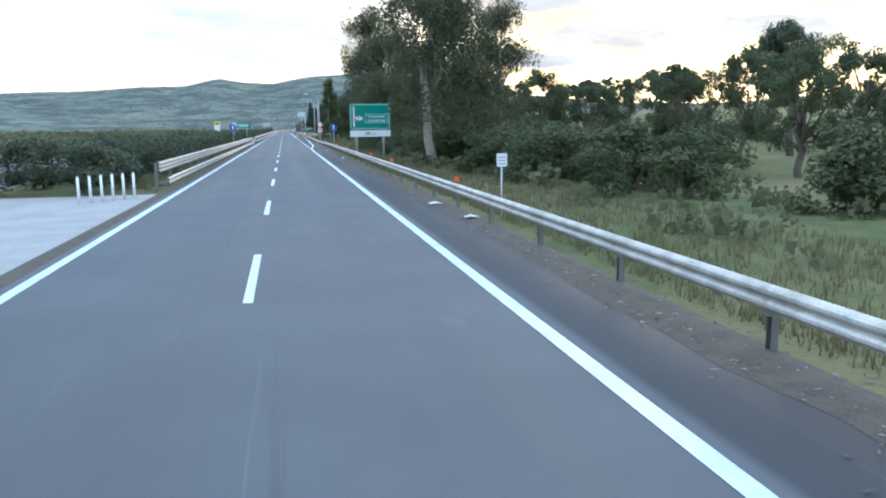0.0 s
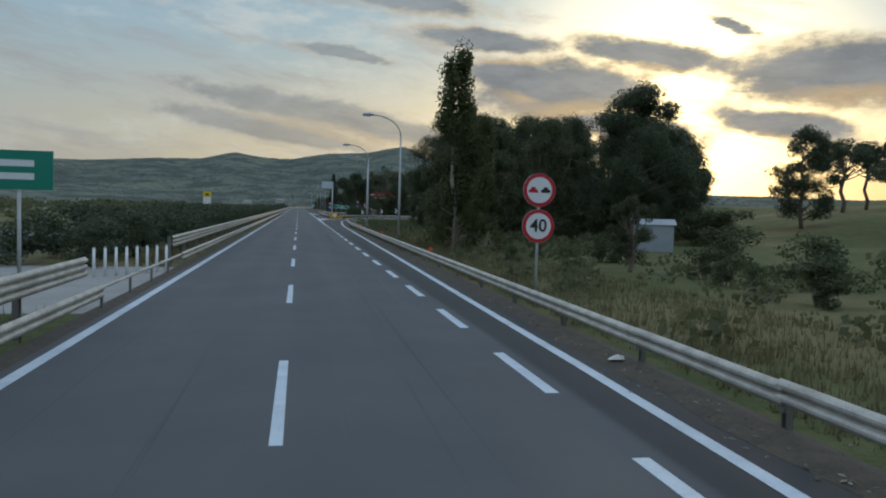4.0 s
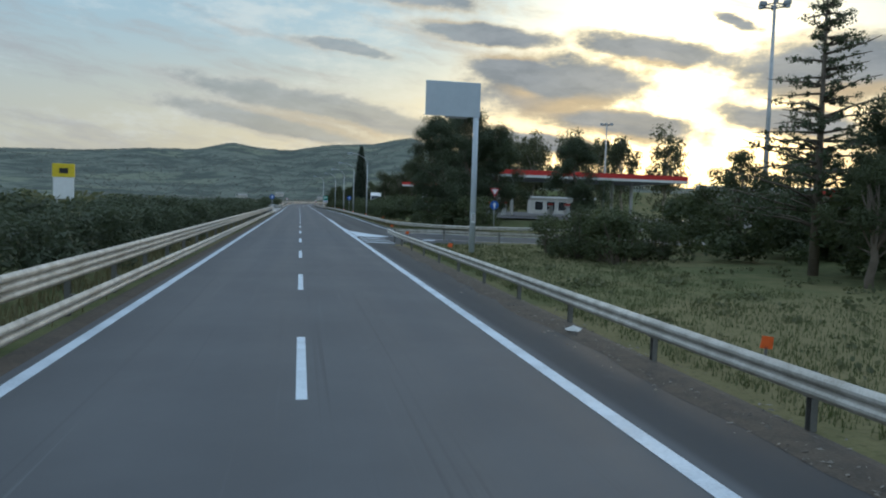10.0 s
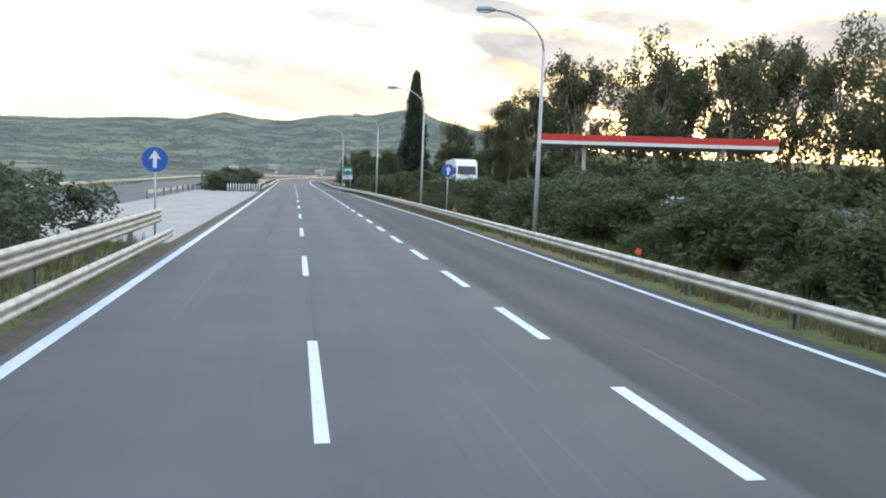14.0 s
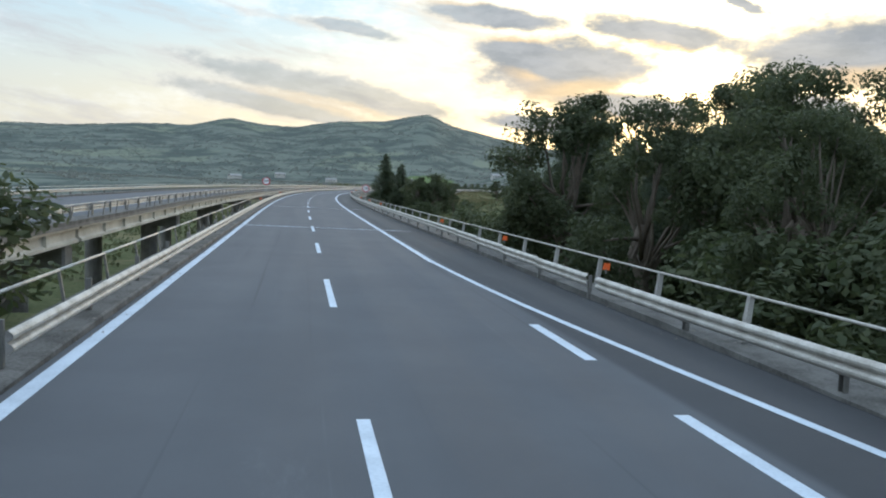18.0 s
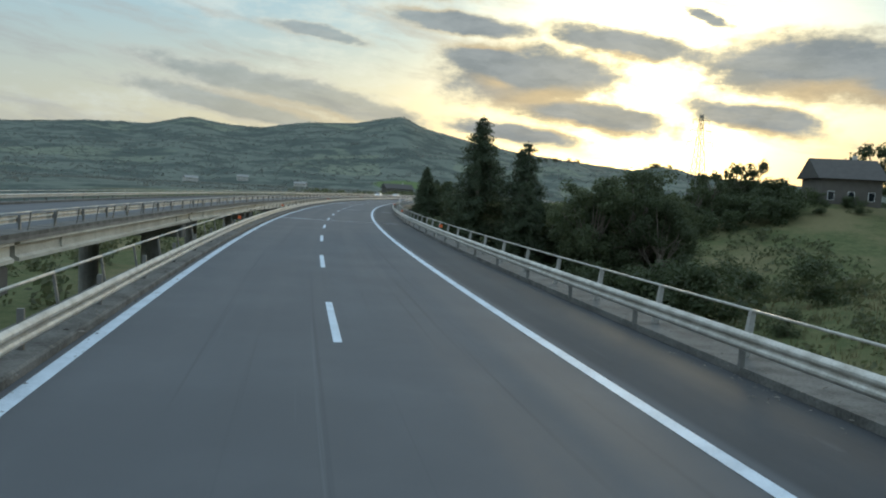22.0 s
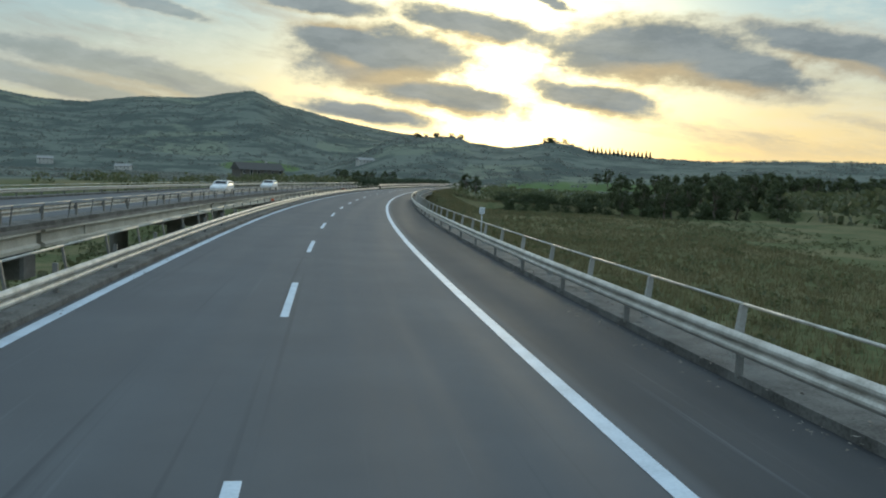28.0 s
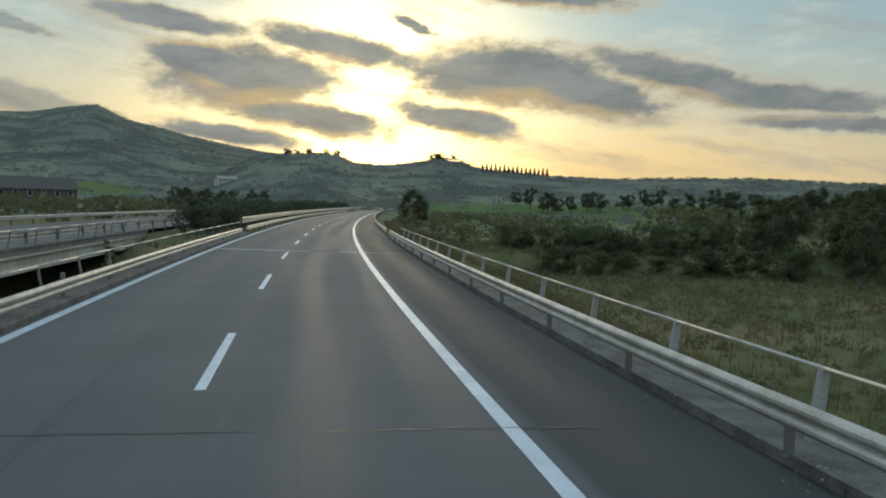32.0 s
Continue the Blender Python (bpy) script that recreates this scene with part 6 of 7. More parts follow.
def leaves(geo, rnd, centre, radius, n, size, squash=1.0, droop=0.0, slim=1.0):
    n, size = int(n * FINE[0]), size / math.sqrt(FINE[0])
    cx, cy, cz = centre
    for _ in range(n):
        while True:
            x, y, z = rnd.uniform(-1, 1), rnd.uniform(-1, 1), rnd.uniform(-1, 1)
            d = x * x + y * y + z * z
            if 0.12 < d < 1:
                break
        p = Vector((cx + x * radius, cy + y * radius, cz + z * radius * squash))
        nrm = Vector((x + rnd.uniform(-0.7, 0.7), y + rnd.uniform(-0.7, 0.7), z + rnd.uniform(-0.3, 0.9))).normalized()
        a = nrm.orthogonal().normalized()
        a = Matrix.Rotation(rnd.uniform(0, 6.28), 3, nrm) @ a
        b = nrm.cross(a)
        if droop:
            a = (a * (1 - droop) + Vector((0, 0, -droop))).normalized()
            b = nrm.cross(a).normalized()
        k = size * rnd.uniform(0.6, 1.3)
        w = k * rnd.uniform(0.35, 0.6) * slim
        geo.v += [tuple(p - a * k), tuple(p - b * w + a * 0.1 * k), tuple(p + a * k), tuple(p + b * w - a * 0.1 * k)]
        o = len(geo.v)
        geo.f.append((o - 4, o - 3, o - 2, o - 1))


def limb(geo, rnd, a, b, r0, r1, bends=3, n=6):
    a, b = Vector(a), Vector(b)
    L = (b - a).length
    pts = [a]
    for i in range(1, bends):
        u = i / bends
        pts.append(a.lerp(b, u) + Vector((rnd.uniform(-1, 1), rnd.uniform(-1, 1), rnd.uniform(-0.3, 0.6))) * L * 0.06)
    pts.append(b)
    geo.pipe(pts, [r0 + (r1 - r0) * i / bends for i in range(bends + 1)], n)


def tree(kind, h, seed):
    """A tree at the origin: trunk with limbs, and a crown of separate leaf clumps."""
    rnd = random.Random(seed)
    tg, cg = Geo(), Geo()
    bark, leaf = BARK, LEAF_OAK
    if kind == "eucalyptus_tree":
        bark, leaf = PALEBARK, LEAF_EUC
        limb(tg, rnd, (0, 0, -0.5), (0.4, 0.2, h * 0.5), 0.34, 0.2, 4, 8)
        for i in range(15):
            a = rnd.uniform(0, 6.28)
            z0 = h * rnd.uniform(0.28, 0.5)
            z1 = h * rnd.uniform(0.42, 0.97)
            r = h * rnd.uniform(0.06, 0.25) * (1.15 - 0.5 * z1 / h)
            tip = (math.cos(a) * r, math.sin(a) * r, z1)
            limb(tg, rnd, (0.3, 0.15, z0), tip, 0.13, 0.03, 4, 5)
            for k in range(7):
                c = (tip[0] + rnd.uniform(-1, 1) * h * 0.09, tip[1] + rnd.uniform(-1, 1) * h * 0.08, tip[2] - rnd.uniform(0, 1) * h * 0.12)
                leaves(cg, rnd, c, h * rnd.uniform(0.035, 0.08), 115, 0.17, 1.2, 0.45, 0.7)
        for i in range(40):
            a, r = rnd.uniform(0, 6.28), h * rnd.uniform(0.06, 0.22)
            leaves(cg, rnd, (math.cos(a) * r, math.sin(a) * r, h * rnd.uniform(0.12, 0.5)), h * rnd.uniform(0.04, 0.07), 80, 0.18, 1.4, 0.5, 0.7)
    elif kind == "umbrella_pine":
        leaf = LEAF_PINE
        limb(tg, rnd, (0, 0, -0.5), (0.3, 0.1, h * 0.55), 0.36, 0.24, 4, 8)
        for i in range(22):
            a = rnd.uniform(0, 6.28)
            r = h * 0.42 * math.sqrt(rnd.random())
            z1 = h * (0.9 - 0.28 * (r / (h * 0.42)) ** 2) * rnd.uniform(0.88, 1.02)
            tip = (math.cos(a) * r, math.sin(a) * r, z1)
            limb(tg, rnd, (0.2, 0.1, h * rnd.uniform(0.4, 0.55)), tip, 0.12, 0.03, 4, 5)
            for k in range(4):
                leaves(cg, rnd, (tip[0] + rnd.uniform(-1, 1) * 0.8, tip[1] + rnd.uniform(-1, 1) * 0.8, tip[2] + rnd.uniform(-0.7, 0.35)), h * rnd.uniform(0.05, 0.085), 120, 0.24, 0.65, 0.0, 0.4)
    elif kind == "stone_pine_dense":
        leaf = LEAF_PINE
        limb(tg, rnd, (0, 0, -0.5), (0.2, 0.1, h * 0.8), 0.32, 0.1, 4, 8)
        for i in range(44):
            a = rnd.uniform(0, 6.28)
            u = rnd.random()
            z1 = h * (0.16 + 0.82 * u)
            r = h * 0.36 * math.sin(math.pi * min(1, 0.18 + 0.8 * u)) ** 0.7 * rnd.uniform(0.45, 1)
            tip = (math.cos(a) * r, math.sin(a) * r, z1)
            limb(tg, rnd, (0.1, 0.05, max(0.5, z1 - r * 0.5)), tip, 0.08, 0.02, 3, 4)
            for k in range(4):
                leaves(cg, rnd, (tip[0] + rnd.uniform(-1, 1) * 0.9, tip[1] + rnd.uniform(-1, 1) * 0.7, tip[2] + rnd.uniform(-0.5, 0.5)), h * rnd.uniform(0.055, 0.095), 250, 0.15, 0.85, 0.15, 0.5)
    elif kind == "broadleaf_tree":
        limb(tg, rnd, (0, 0, -0.5), (0.2, 0.1, h * 0.5), 0.3, 0.16, 4, 8)
        for i in range(26):
            a = rnd.uniform(0, 6.28)
            u = rnd.random()
            z1 = h * (0.25 + 0.7 * u)
            r = h * 0.34 * math.sin(math.pi * (0.2 + 0.72 * u)) ** 0.8 * rnd.uniform(0.4, 1.05)
            tip = (math.cos(a) * r, math.sin(a) * r, z1)
            limb(tg, rnd, (0.1, 0.05, h * rnd.uniform(0.2, 0.5)), tip, 0.09, 0.025, 3, 5)
            for k in range(4):
                leaves(cg, rnd, (tip[0] + rnd.uniform(-1, 1) * h * 0.07, tip[1] + rnd.uniform(-1, 1) * h * 0.07, tip[2] + rnd.uniform(-1, 1) * h * 0.06), h * rnd.uniform(0.045, 0.08), 100, 0.125)
    elif kind == "poplar_tree":
        bark, leaf = PALEBARK, LEAF_POP
        limb(tg, rnd, (0, 0, -0.5), (0.1, 0.0, h * 0.95), 0.2, 0.04, 5, 8)
        for i in range(46):
            a = rnd.uniform(0, 6.28)
            u = (i + rnd.random()) / 46
            z1 = h * (0.12 + 0.88 * u)
            r = h * (0.155 - 0.085 * u) * rnd.uniform(0.4, 1.15)
            tip = (math.cos(a) * r, math.sin(a) * r, z1)
            limb(tg, rnd, (0.05, 0, z1 - h * 0.08), tip, 0.04, 0.012, 2, 4)
            for k in range(3):
                leaves(cg, rnd, (tip[0] * rnd.uniform(0.5, 1), tip[1] * rnd.uniform(0.5, 1), tip[2] + rnd.uniform(-0.5, 0.3)), h * rnd.uniform(0.035, 0.06), 100, 0.12, 1.3)
    elif kind == "cypress_tree":
        leaf = LEAF_CYP
        limb(tg, rnd, (0, 0, -0.5), (0.05, 0, h * 0.9), 0.22, 0.04, 4, 8)
        for i in range(330):
            a = rnd.uniform(0, 6.28)
            u = (i + rnd.random()) / 330
            z1 = h * (0.04 + 0.94 * u)
            r = h * 0.15 * min(1, 0.7 + 1.6 * u) * (1 - u ** 1.25) ** 0.9 * rnd.uniform(0.4, 1)
            leaves(cg, rnd, (math.cos(a) * r, math.sin(a) * r, z1), h * 0.038, 130, 0.19, 1.8, 0.2, 0.6)
    elif kind == "cedar_tree":
        leaf = LEAF_PINE
        tg.rod((0, 0, -0.5), (0.1, 0, h), 0.24, 0.02, 10)
        for i in range(34):
            z1 = h * (0.16 + 0.83 * i / 34)
            for j in range(4):
                a = rnd.uniform(0, 6.28)
                r = h * 0.40 * (1 - 0.96 * i / 34) * rnd.uniform(0.45, 1.05)
                tip = Vector((math.cos(a) * r, math.sin(a) * r, z1 + r * rnd.uniform(-0.05, 0.3)))
                limb(tg, rnd, (0, 0, z1), tip, 0.06, 0.012, 3, 4)
                for k in range(max(2, int(r * 1.4))):
                    u = (k + 1.2) / (int(r * 1.4) + 1.2)
                    leaves(cg, rnd, (tip.x * u, tip.y * u, z1 + (tip.z - z1) * u), 0.16 + 0.14 * u, 34, 0.075, 0.6, 0.15)
    elif kind == "spruce_tree":
        leaf = LEAF_PINE
        limb(tg, rnd, (0, 0, -0.5), (0, 0, h), 0.22, 0.02, 4, 8)
        for i in range(30):
            u = (i / 30) ** 0.9
            z1 = h * (0.05 + 0.95 * u)
            reach = h * (0.015 + 0.33 * (1 - u) ** 0.75)
            for j in range(7 if u < 0.7 else 5):
                a = rnd.uniform(0, 6.28)
                r = reach * rnd.uniform(0.65, 1.1)
                sag = r * rnd.uniform(0.12, 0.35)
                limb(tg, rnd, (0, 0, z1), (math.cos(a) * r, math.sin(a) * r, z1 - sag), 0.03, 0.008, 2, 4)
                for k in range(1 + int(r / 0.55)):
                    w = (k + 0.7) / (1 + int(r / 0.55))
                    leaves(cg, rnd, (math.cos(a) * r * w, math.sin(a) * r * w, z1 - sag * w * w), 0.09 + 0.34 * min(1, r), 46, 0.07 + 0.08 * min(1, r), 0.7, 0.2, 0.5)
    return tg.mesh("trunk", bark, True), cg.mesh("crown", leaf)


TREE_LABEL = {"eucalyptus_tree": "tall eucalyptus with a pale trunk and ragged hanging foliage", "umbrella_pine": "broad umbrella pine with dark needles",
              "stone_pine_dense": "dense dark pine with foliage nearly to the ground", "broadleaf_tree": "rounded dark green broadleaf tree", "poplar_tree": "slender poplar with light green leaves",
              "cypress_tree": "tall narrow dark cypress", "cedar_tree": "layered cedar with bare-looking spreading boughs", "spruce_tree": "dark pointed spruce beside the viaduct"}
SIZES = {"eucalyptus_tree": 16, "umbrella_pine": 13, "stone_pine_dense": 13, "broadleaf_tree": 9, "poplar_tree": 12.5, "cypress_tree": 18, "cedar_tree": 13.5, "spruce_tree": 11}
made = {}
for k, kd in enumerate(SIZES):
    for v in range(1 if kd in ("cypress_tree", "cedar_tree", "poplar_tree") else 2):
        FINE[0] = {"broadleaf_tree": 1.4, "eucalyptus_tree": 1.5, "spruce_tree": 1.0, "stone_pine_dense": 1.1}.get(kd, 1.0)
        made[(kd, v)] = tree(kd, SIZES[kd], 20 + 7 * k + v)
        if kd in ("broadleaf_tree", "eucalyptus_tree", "stone_pine_dense"):
            FINE[0] = 0.36
            made[(kd, v, "far")] = tree(kd, SIZES[kd], 20 + 7 * k + v)
FINE[0] = 1.0
count = {}
turns = random.Random(11)


def plant(kd, s, e, h, group=""):
    vs_n = 2 if (kd, 1) in made else 1
    count[kd] = count.get(kd, -1) + 1
    key = (kd, count[kd] % vs_n)
    tm, cm = made[(*key, "far") if e > 36 and (*key, "far") in made else key]
    p = P(s, e)
    k = h / SIZES[kd]
    t = thing(kd, Matrix.Translation((p.x, p.y, gz(p.x, p.y) - 0.1)) @ Matrix.Rotation(turns.uniform(0, 6.28), 4, "Z") @ Matrix.Diagonal((k * turns.uniform(0.9, 1.1), k * turns.uniform(0.9, 1.1), k, 1)),
              TREE_LABEL[kd], "tree", group or "trees beside the road")
    part("trunk", tm, BARK, t)
    part("crown", cm, LEAF_OAK, t)


def grow(kd, *rows):
    for s, e, h in rows:
        plant(kd, s, e, h)


# trees: distance along the road, distance to the right, height
grow("eucalyptus_tree", (38.3, 10.4, 15.5), (42, 13, 13), (46, 17, 12), (74, 12, 16), (78, 11.5, 16), (77, 16, 15), (483, 33, 15), (478, 38, 20), (466, 44, 21), (458, 50, 20), (450, 58, 20), (462, 60, 21))
grow("eucalyptus_tree", (440, 64, 20), (430, 72, 19), (420, 78, 20), (500, 26, 13), (506, 37, 16), (492, 41, 19), (484, 48, 20), (488, 29, 12), (494, 33, 14), (474, 50, 20), (470, 58, 21), (480, 56, 20))
grow("eucalyptus_tree", (455, 68, 21), (446, 74, 20), (268, 40, 13), (244, 38, 13), (262, 44, 14), (268, 52, 15), (320, 48, 13), (331, 58, 14), (312, 55, 13), (341, 66, 14), (305, 64, 13), (336, 78, 14))
grow("eucalyptus_tree", (350, 82, 14))
grow("umbrella_pine", (160, 70, 12), (166, 62, 10.5), (156, 75, 12), (172, 66, 10), (202, 81, 12), (197, 87, 12.5), (208, 90, 12), (128, 72, 12), (134, 78, 11), (85, 52, 11), (60, 50, 11), (40, 38, 11))
grow("umbrella_pine", (12, 50, 9))
grow("stone_pine_dense", (352, 18.5, 13.2), (346, 14.5, 11.5), (354, 22.5, 11.5), (160, 28, 13), (168, 31, 12), (175, 38, 12), (186, 31, 14), (196, 36, 14), (230, 70, 14), (240, 50, 14), (300, 44, 10), (310, 48, 12))
grow("stone_pine_dense", (296, 40, 10), (318, 60, 13), (266, 62, 14), (275, 70, 14), (258, 54, 14), (213, 22, 16), (205, 24, 16), (222, 26, 15), (214, 27, 16), (228, 26, 14), (199, 25, 15), (192, 22, 14))
grow("stone_pine_dense", (245, 40, 15), (290, 42, 12), (284, 48, 13), (276, 56, 14), (240, 34, 13), (170, 32, 12), (182, 40, 12), (176, 24, 12), (192, 48, 12.5), (205, 56, 14), (220, 60, 14), (185, 62, 12.5))
grow("stone_pine_dense", (293, 25, 9), (297, 31, 9.5), (301, 35, 9), (355, 33, 10), (520, 17, 9), (531, 15, 9))
grow("broadleaf_tree", (30, 60, 9), (15, 58, 9), (45, 66, 10), (70, 60, 10), (90, 56, 10), (285, 30, 6), (290, 20, 5), (305, 24, 6), (310, 32, 7), (286, 38, 7), (1052, -34, 5), (1066, -36, 5.5))
grow("broadleaf_tree", (1076, -44, 6), (1090, -38, 5.5), (1098, -50, 6), (1108, -34, 6), (1060, -40, 5), (1080, -48, 6), (1118, -42, 6), (1126, -34, 6), (86, 34, 10), (98, 30, 9), (80, 24, 9), (150, 11.5, 8))
grow("broadleaf_tree", (156, 15, 9), (160, 20, 10), (131, 14.5, 3.4), (280, 45, 9), (286, 54, 10), (664, 18, 7.5), (658, 20, 8), (722, 14, 5.5), (731, 17, 6.5), (741, 16, 6.5), (745, 13, 6), (727, 19, 6))
grow("broadleaf_tree", (748, 17, 6), (36, 20, 5), (28, 22, 5.5), (20, 24, 6), (52, 28, 6), (34, 30, 7), (24, 34, 7), (48, 36, 7), (40, 44, 8), (60, 34, 7), (16, 36, 7), (652, 24, 8))
grow("broadleaf_tree", (657, 27, 8), (612, 30, 3.5), (620, 24, 3), (180, 17, 5), (188, 15, 4.5), (197, 18, 5.5), (206, 17, 4.5), (515, 12, 9), (525, 12.5, 10.5), (512, 16, 9.5), (536, 19, 10), (506, 12.5, 6.5))
grow("broadleaf_tree", (499, 14, 6.5), (541, 23, 6), (545, 28, 5), (520, 20, 11), (530, 24, 11), (522, 30, 10), (538, 32, 6), (508, 20, 8), (728, 14, 8), (738, 18, 8), (729, 88, 12), (717, 55.8, 7.5))
grow("broadleaf_tree", (719, 60, 8), (720, 64, 7.5), (705, 80, 8.5), (699, 86, 8), (711, 47, 5.5), (712, 51.5, 6.5), (726, 57, 7), (756, 84, 6), (747, 92, 6), (664, 26, 10), (655, 20, 10), (656, 24, 10.5))
grow("broadleaf_tree", (660, 25, 10), (760, 90, 5), (1000, 12, 6), (1020, 14, 6), (249, 32, 10), (254, 40, 11), (247, 44, 12), (258, 48, 12), (716, 22, 6), (722, 26, 6.5), (730, 24, 6), (742, 72, 5))
grow("broadleaf_tree", (942, 50, 6.5), (950, 56, 7.5), (946, 62, 8), (958, 60, 8), (955, 68, 8.5), (964, 66, 8.5), (970, 72, 9), (962, 78, 9), (975, 80, 9), (984, 78, 9), (950, 78, 9), (968, 88, 9.5))
grow("broadleaf_tree", (980, 90, 9.5), (956, 90, 9.5), (990, 86, 9), (940, 70, 8.5), (936, 58, 7.5), (962, 52, 6.5), (974, 60, 6.5), (985, 68, 7.5))
grow("poplar_tree", (146, 9.6, 12.3), (149, 10.8, 9.5), (144, 11, 8))
grow("cypress_tree", (494.7, 17.9, 17.5))
grow("cedar_tree", (295, 21.4, 13.5))
grow("spruce_tree", (661, 16, 8.5), (667.3, 13.2, 12.6), (664.7, 16.8, 12.4), (664, 20.5, 8.5), (722, 11.2, 9.2), (733, 11.2, 9), (724, 15, 8.5), (738, 13, 8), (660, 22, 9))

# trees along the far side of the green field
for k in range(74):
    a, d = radians(39 + 27 * k / 33 + turns.uniform(-0.4, 0.4)), turns.uniform(395, 470)
    x, y = 59 + d * math.sin(a), 869 + d * math.cos(a)
    if k >= 34:
        a, d = radians(43.5 + 14 * (k - 34) / 39 + turns.uniform(-0.4, 0.4)), turns.uniform(285, 370)
        x, y = 22.8 + d * math.sin(a), 764 + d * math.cos(a)
    tb, cb_ = made[("broadleaf_tree", k % 2, "far")]
    w = turns.uniform(1.0, 1.5)
    t = thing("broadleaf_tree", Matrix.Translation((x, y, gz(x, y) - 0.3)) @ Matrix.Rotation(k * 2.1, 4, "Z") @ Matrix.Diagonal((w, w, turns.uniform(0.9, 1.4), 1)), "rounded dark tree behind the green field", "tree", "trees behind the field")
    part("trunk", tb, BARK, t)
    part("crown", cb_, LEAF_OAK, t)

# a row of small cypresses and a tuft of trees along the far ridge
tm, cm = made[("cypress_tree", 0)]
for k in range(16):
    x, y = 548 + 70 * k / 15, 1533 - 25 * k / 15
    t = thing("cypress_tree", Matrix.Translation((x, y, gz(x, y) - 0.3)) @ Matrix.Diagonal((0.6, 0.6, turns.uniform(0.4, 0.52), 1)), "small dark cypress on the far ridge", "tree", "cypress row on the ridge")
    part("trunk", tm, BARK, t)
    part("crown", cm, LEAF_OAK, t)
for k in range(14):
    x, y = (turns.uniform(535, 566), turns.uniform(1605, 1630)) if k < 5 else (turns.uniform(400, 470), turns.uniform(1725, 1750))
    tb, cb_ = made[("broadleaf_tree", k % 2, "far")]
    t = thing("broadleaf_tree", Matrix.Translation((x, y, gz(x, y) - 2.6)) @ Matrix.Diagonal((1.4, 1.4, turns.uniform(0.8, 1.1), 1)), "rounded dark tree on the far ridge", "tree", "trees on the far ridge")
    part("trunk", tb, BARK, t)
    part("crown", cb_, LEAF_OAK, t)

# ---------- shrubs and hedges ----------
shrubs = []
for v in range(4):
    rnd = random.Random(70 + v)
    tg, cg = Geo(), Geo()
    for i in range(16):
        a, r, z = rnd.uniform(0, 6.28), rnd.uniform(0, 1.15), rnd.uniform(0.35, 1.75)
        r *= 1.0 - 0.3 * (z / 1.8) ** 2
        tip = (math.cos(a) * r, math.sin(a) * r, z)
        limb(tg, rnd, (0.1 * math.cos(a), 0.1 * math.sin(a), -0.3), tip, 0.03, 0.008, 2, 4)
        leaves(cg, rnd, tip, rnd.uniform(0.3, 0.5), 130, 0.072 if v < 3 else 0.09, 0.9)
    shrubs.append((tg.mesh("stem", BARK), cg.mesh("foliage", LEAF_BUSH if v % 2 else LEAF_OAK)))
rnd = random.Random(31)


def shrub(s, e, h, wide=1.0, group="roadside shrubs", label="dense dark green roadside shrub"):
    p = P(s, e)
    k = h / 2.0
    t = thing("shrub", Matrix.Translation((p.x, p.y, gz(p.x, p.y) - 0.05)) @ Matrix.Rotation(rnd.uniform(0, 6.28), 4, "Z") @ Matrix.Diagonal((k * wide, k * wide, k, 1)), label, "shrub", group)
    a, b = shrubs[rnd.randrange(4)]
    part("stem", a, BARK, t)
    part("foliage", b, LEAF_BUSH, t)


def shrub_mass(name, label, spots, mat, wide=1.3):
    """Many plants grown together as one object; spots are (station, offset, height)."""
    vs, fs, n0 = [], [], 0
    for s, e, h in spots:
        me = shrubs[rnd.randrange(3)][1]
        co = np.empty(len(me.vertices) * 3, np.float32)
        me.vertices.foreach_get("co", co)
        co = co.reshape(-1, 3)
        t, k, p = rnd.uniform(0, 6.28), h / 2.0, P(s, e)
        x = (co[:, 0] * math.cos(t) - co[:, 1] * math.sin(t)) * k * wide + p.x
        y = (co[:, 0] * math.sin(t) + co[:, 1] * math.cos(t)) * k * wide + p.y
        vs.append(np.column_stack([x, y, co[:, 2] * k + gz(p.x, p.y) - 0.05]))
        fs.append(np.arange(len(co)).reshape(-1, 4) + n0)
        n0 += len(co)
    vs, fs = np.concatenate(vs), np.concatenate(fs)
    m = bpy.data.meshes.new(name)
    m.vertices.add(len(vs))
    m.vertices.foreach_set("co", vs.astype(np.float32).ravel())
    m.loops.add(fs.size)
    m.loops.foreach_set("vertex_index", fs.astype(np.int32).ravel())
    m.polygons.add(len(fs))
    m.polygons.foreach_set("loop_start", np.arange(0, fs.size, 4, dtype=np.int32))
    m.materials.append(mat)
    m.update(calc_edges=True)
    tagged(new(name, m), label, "hedge", kind="stuff")


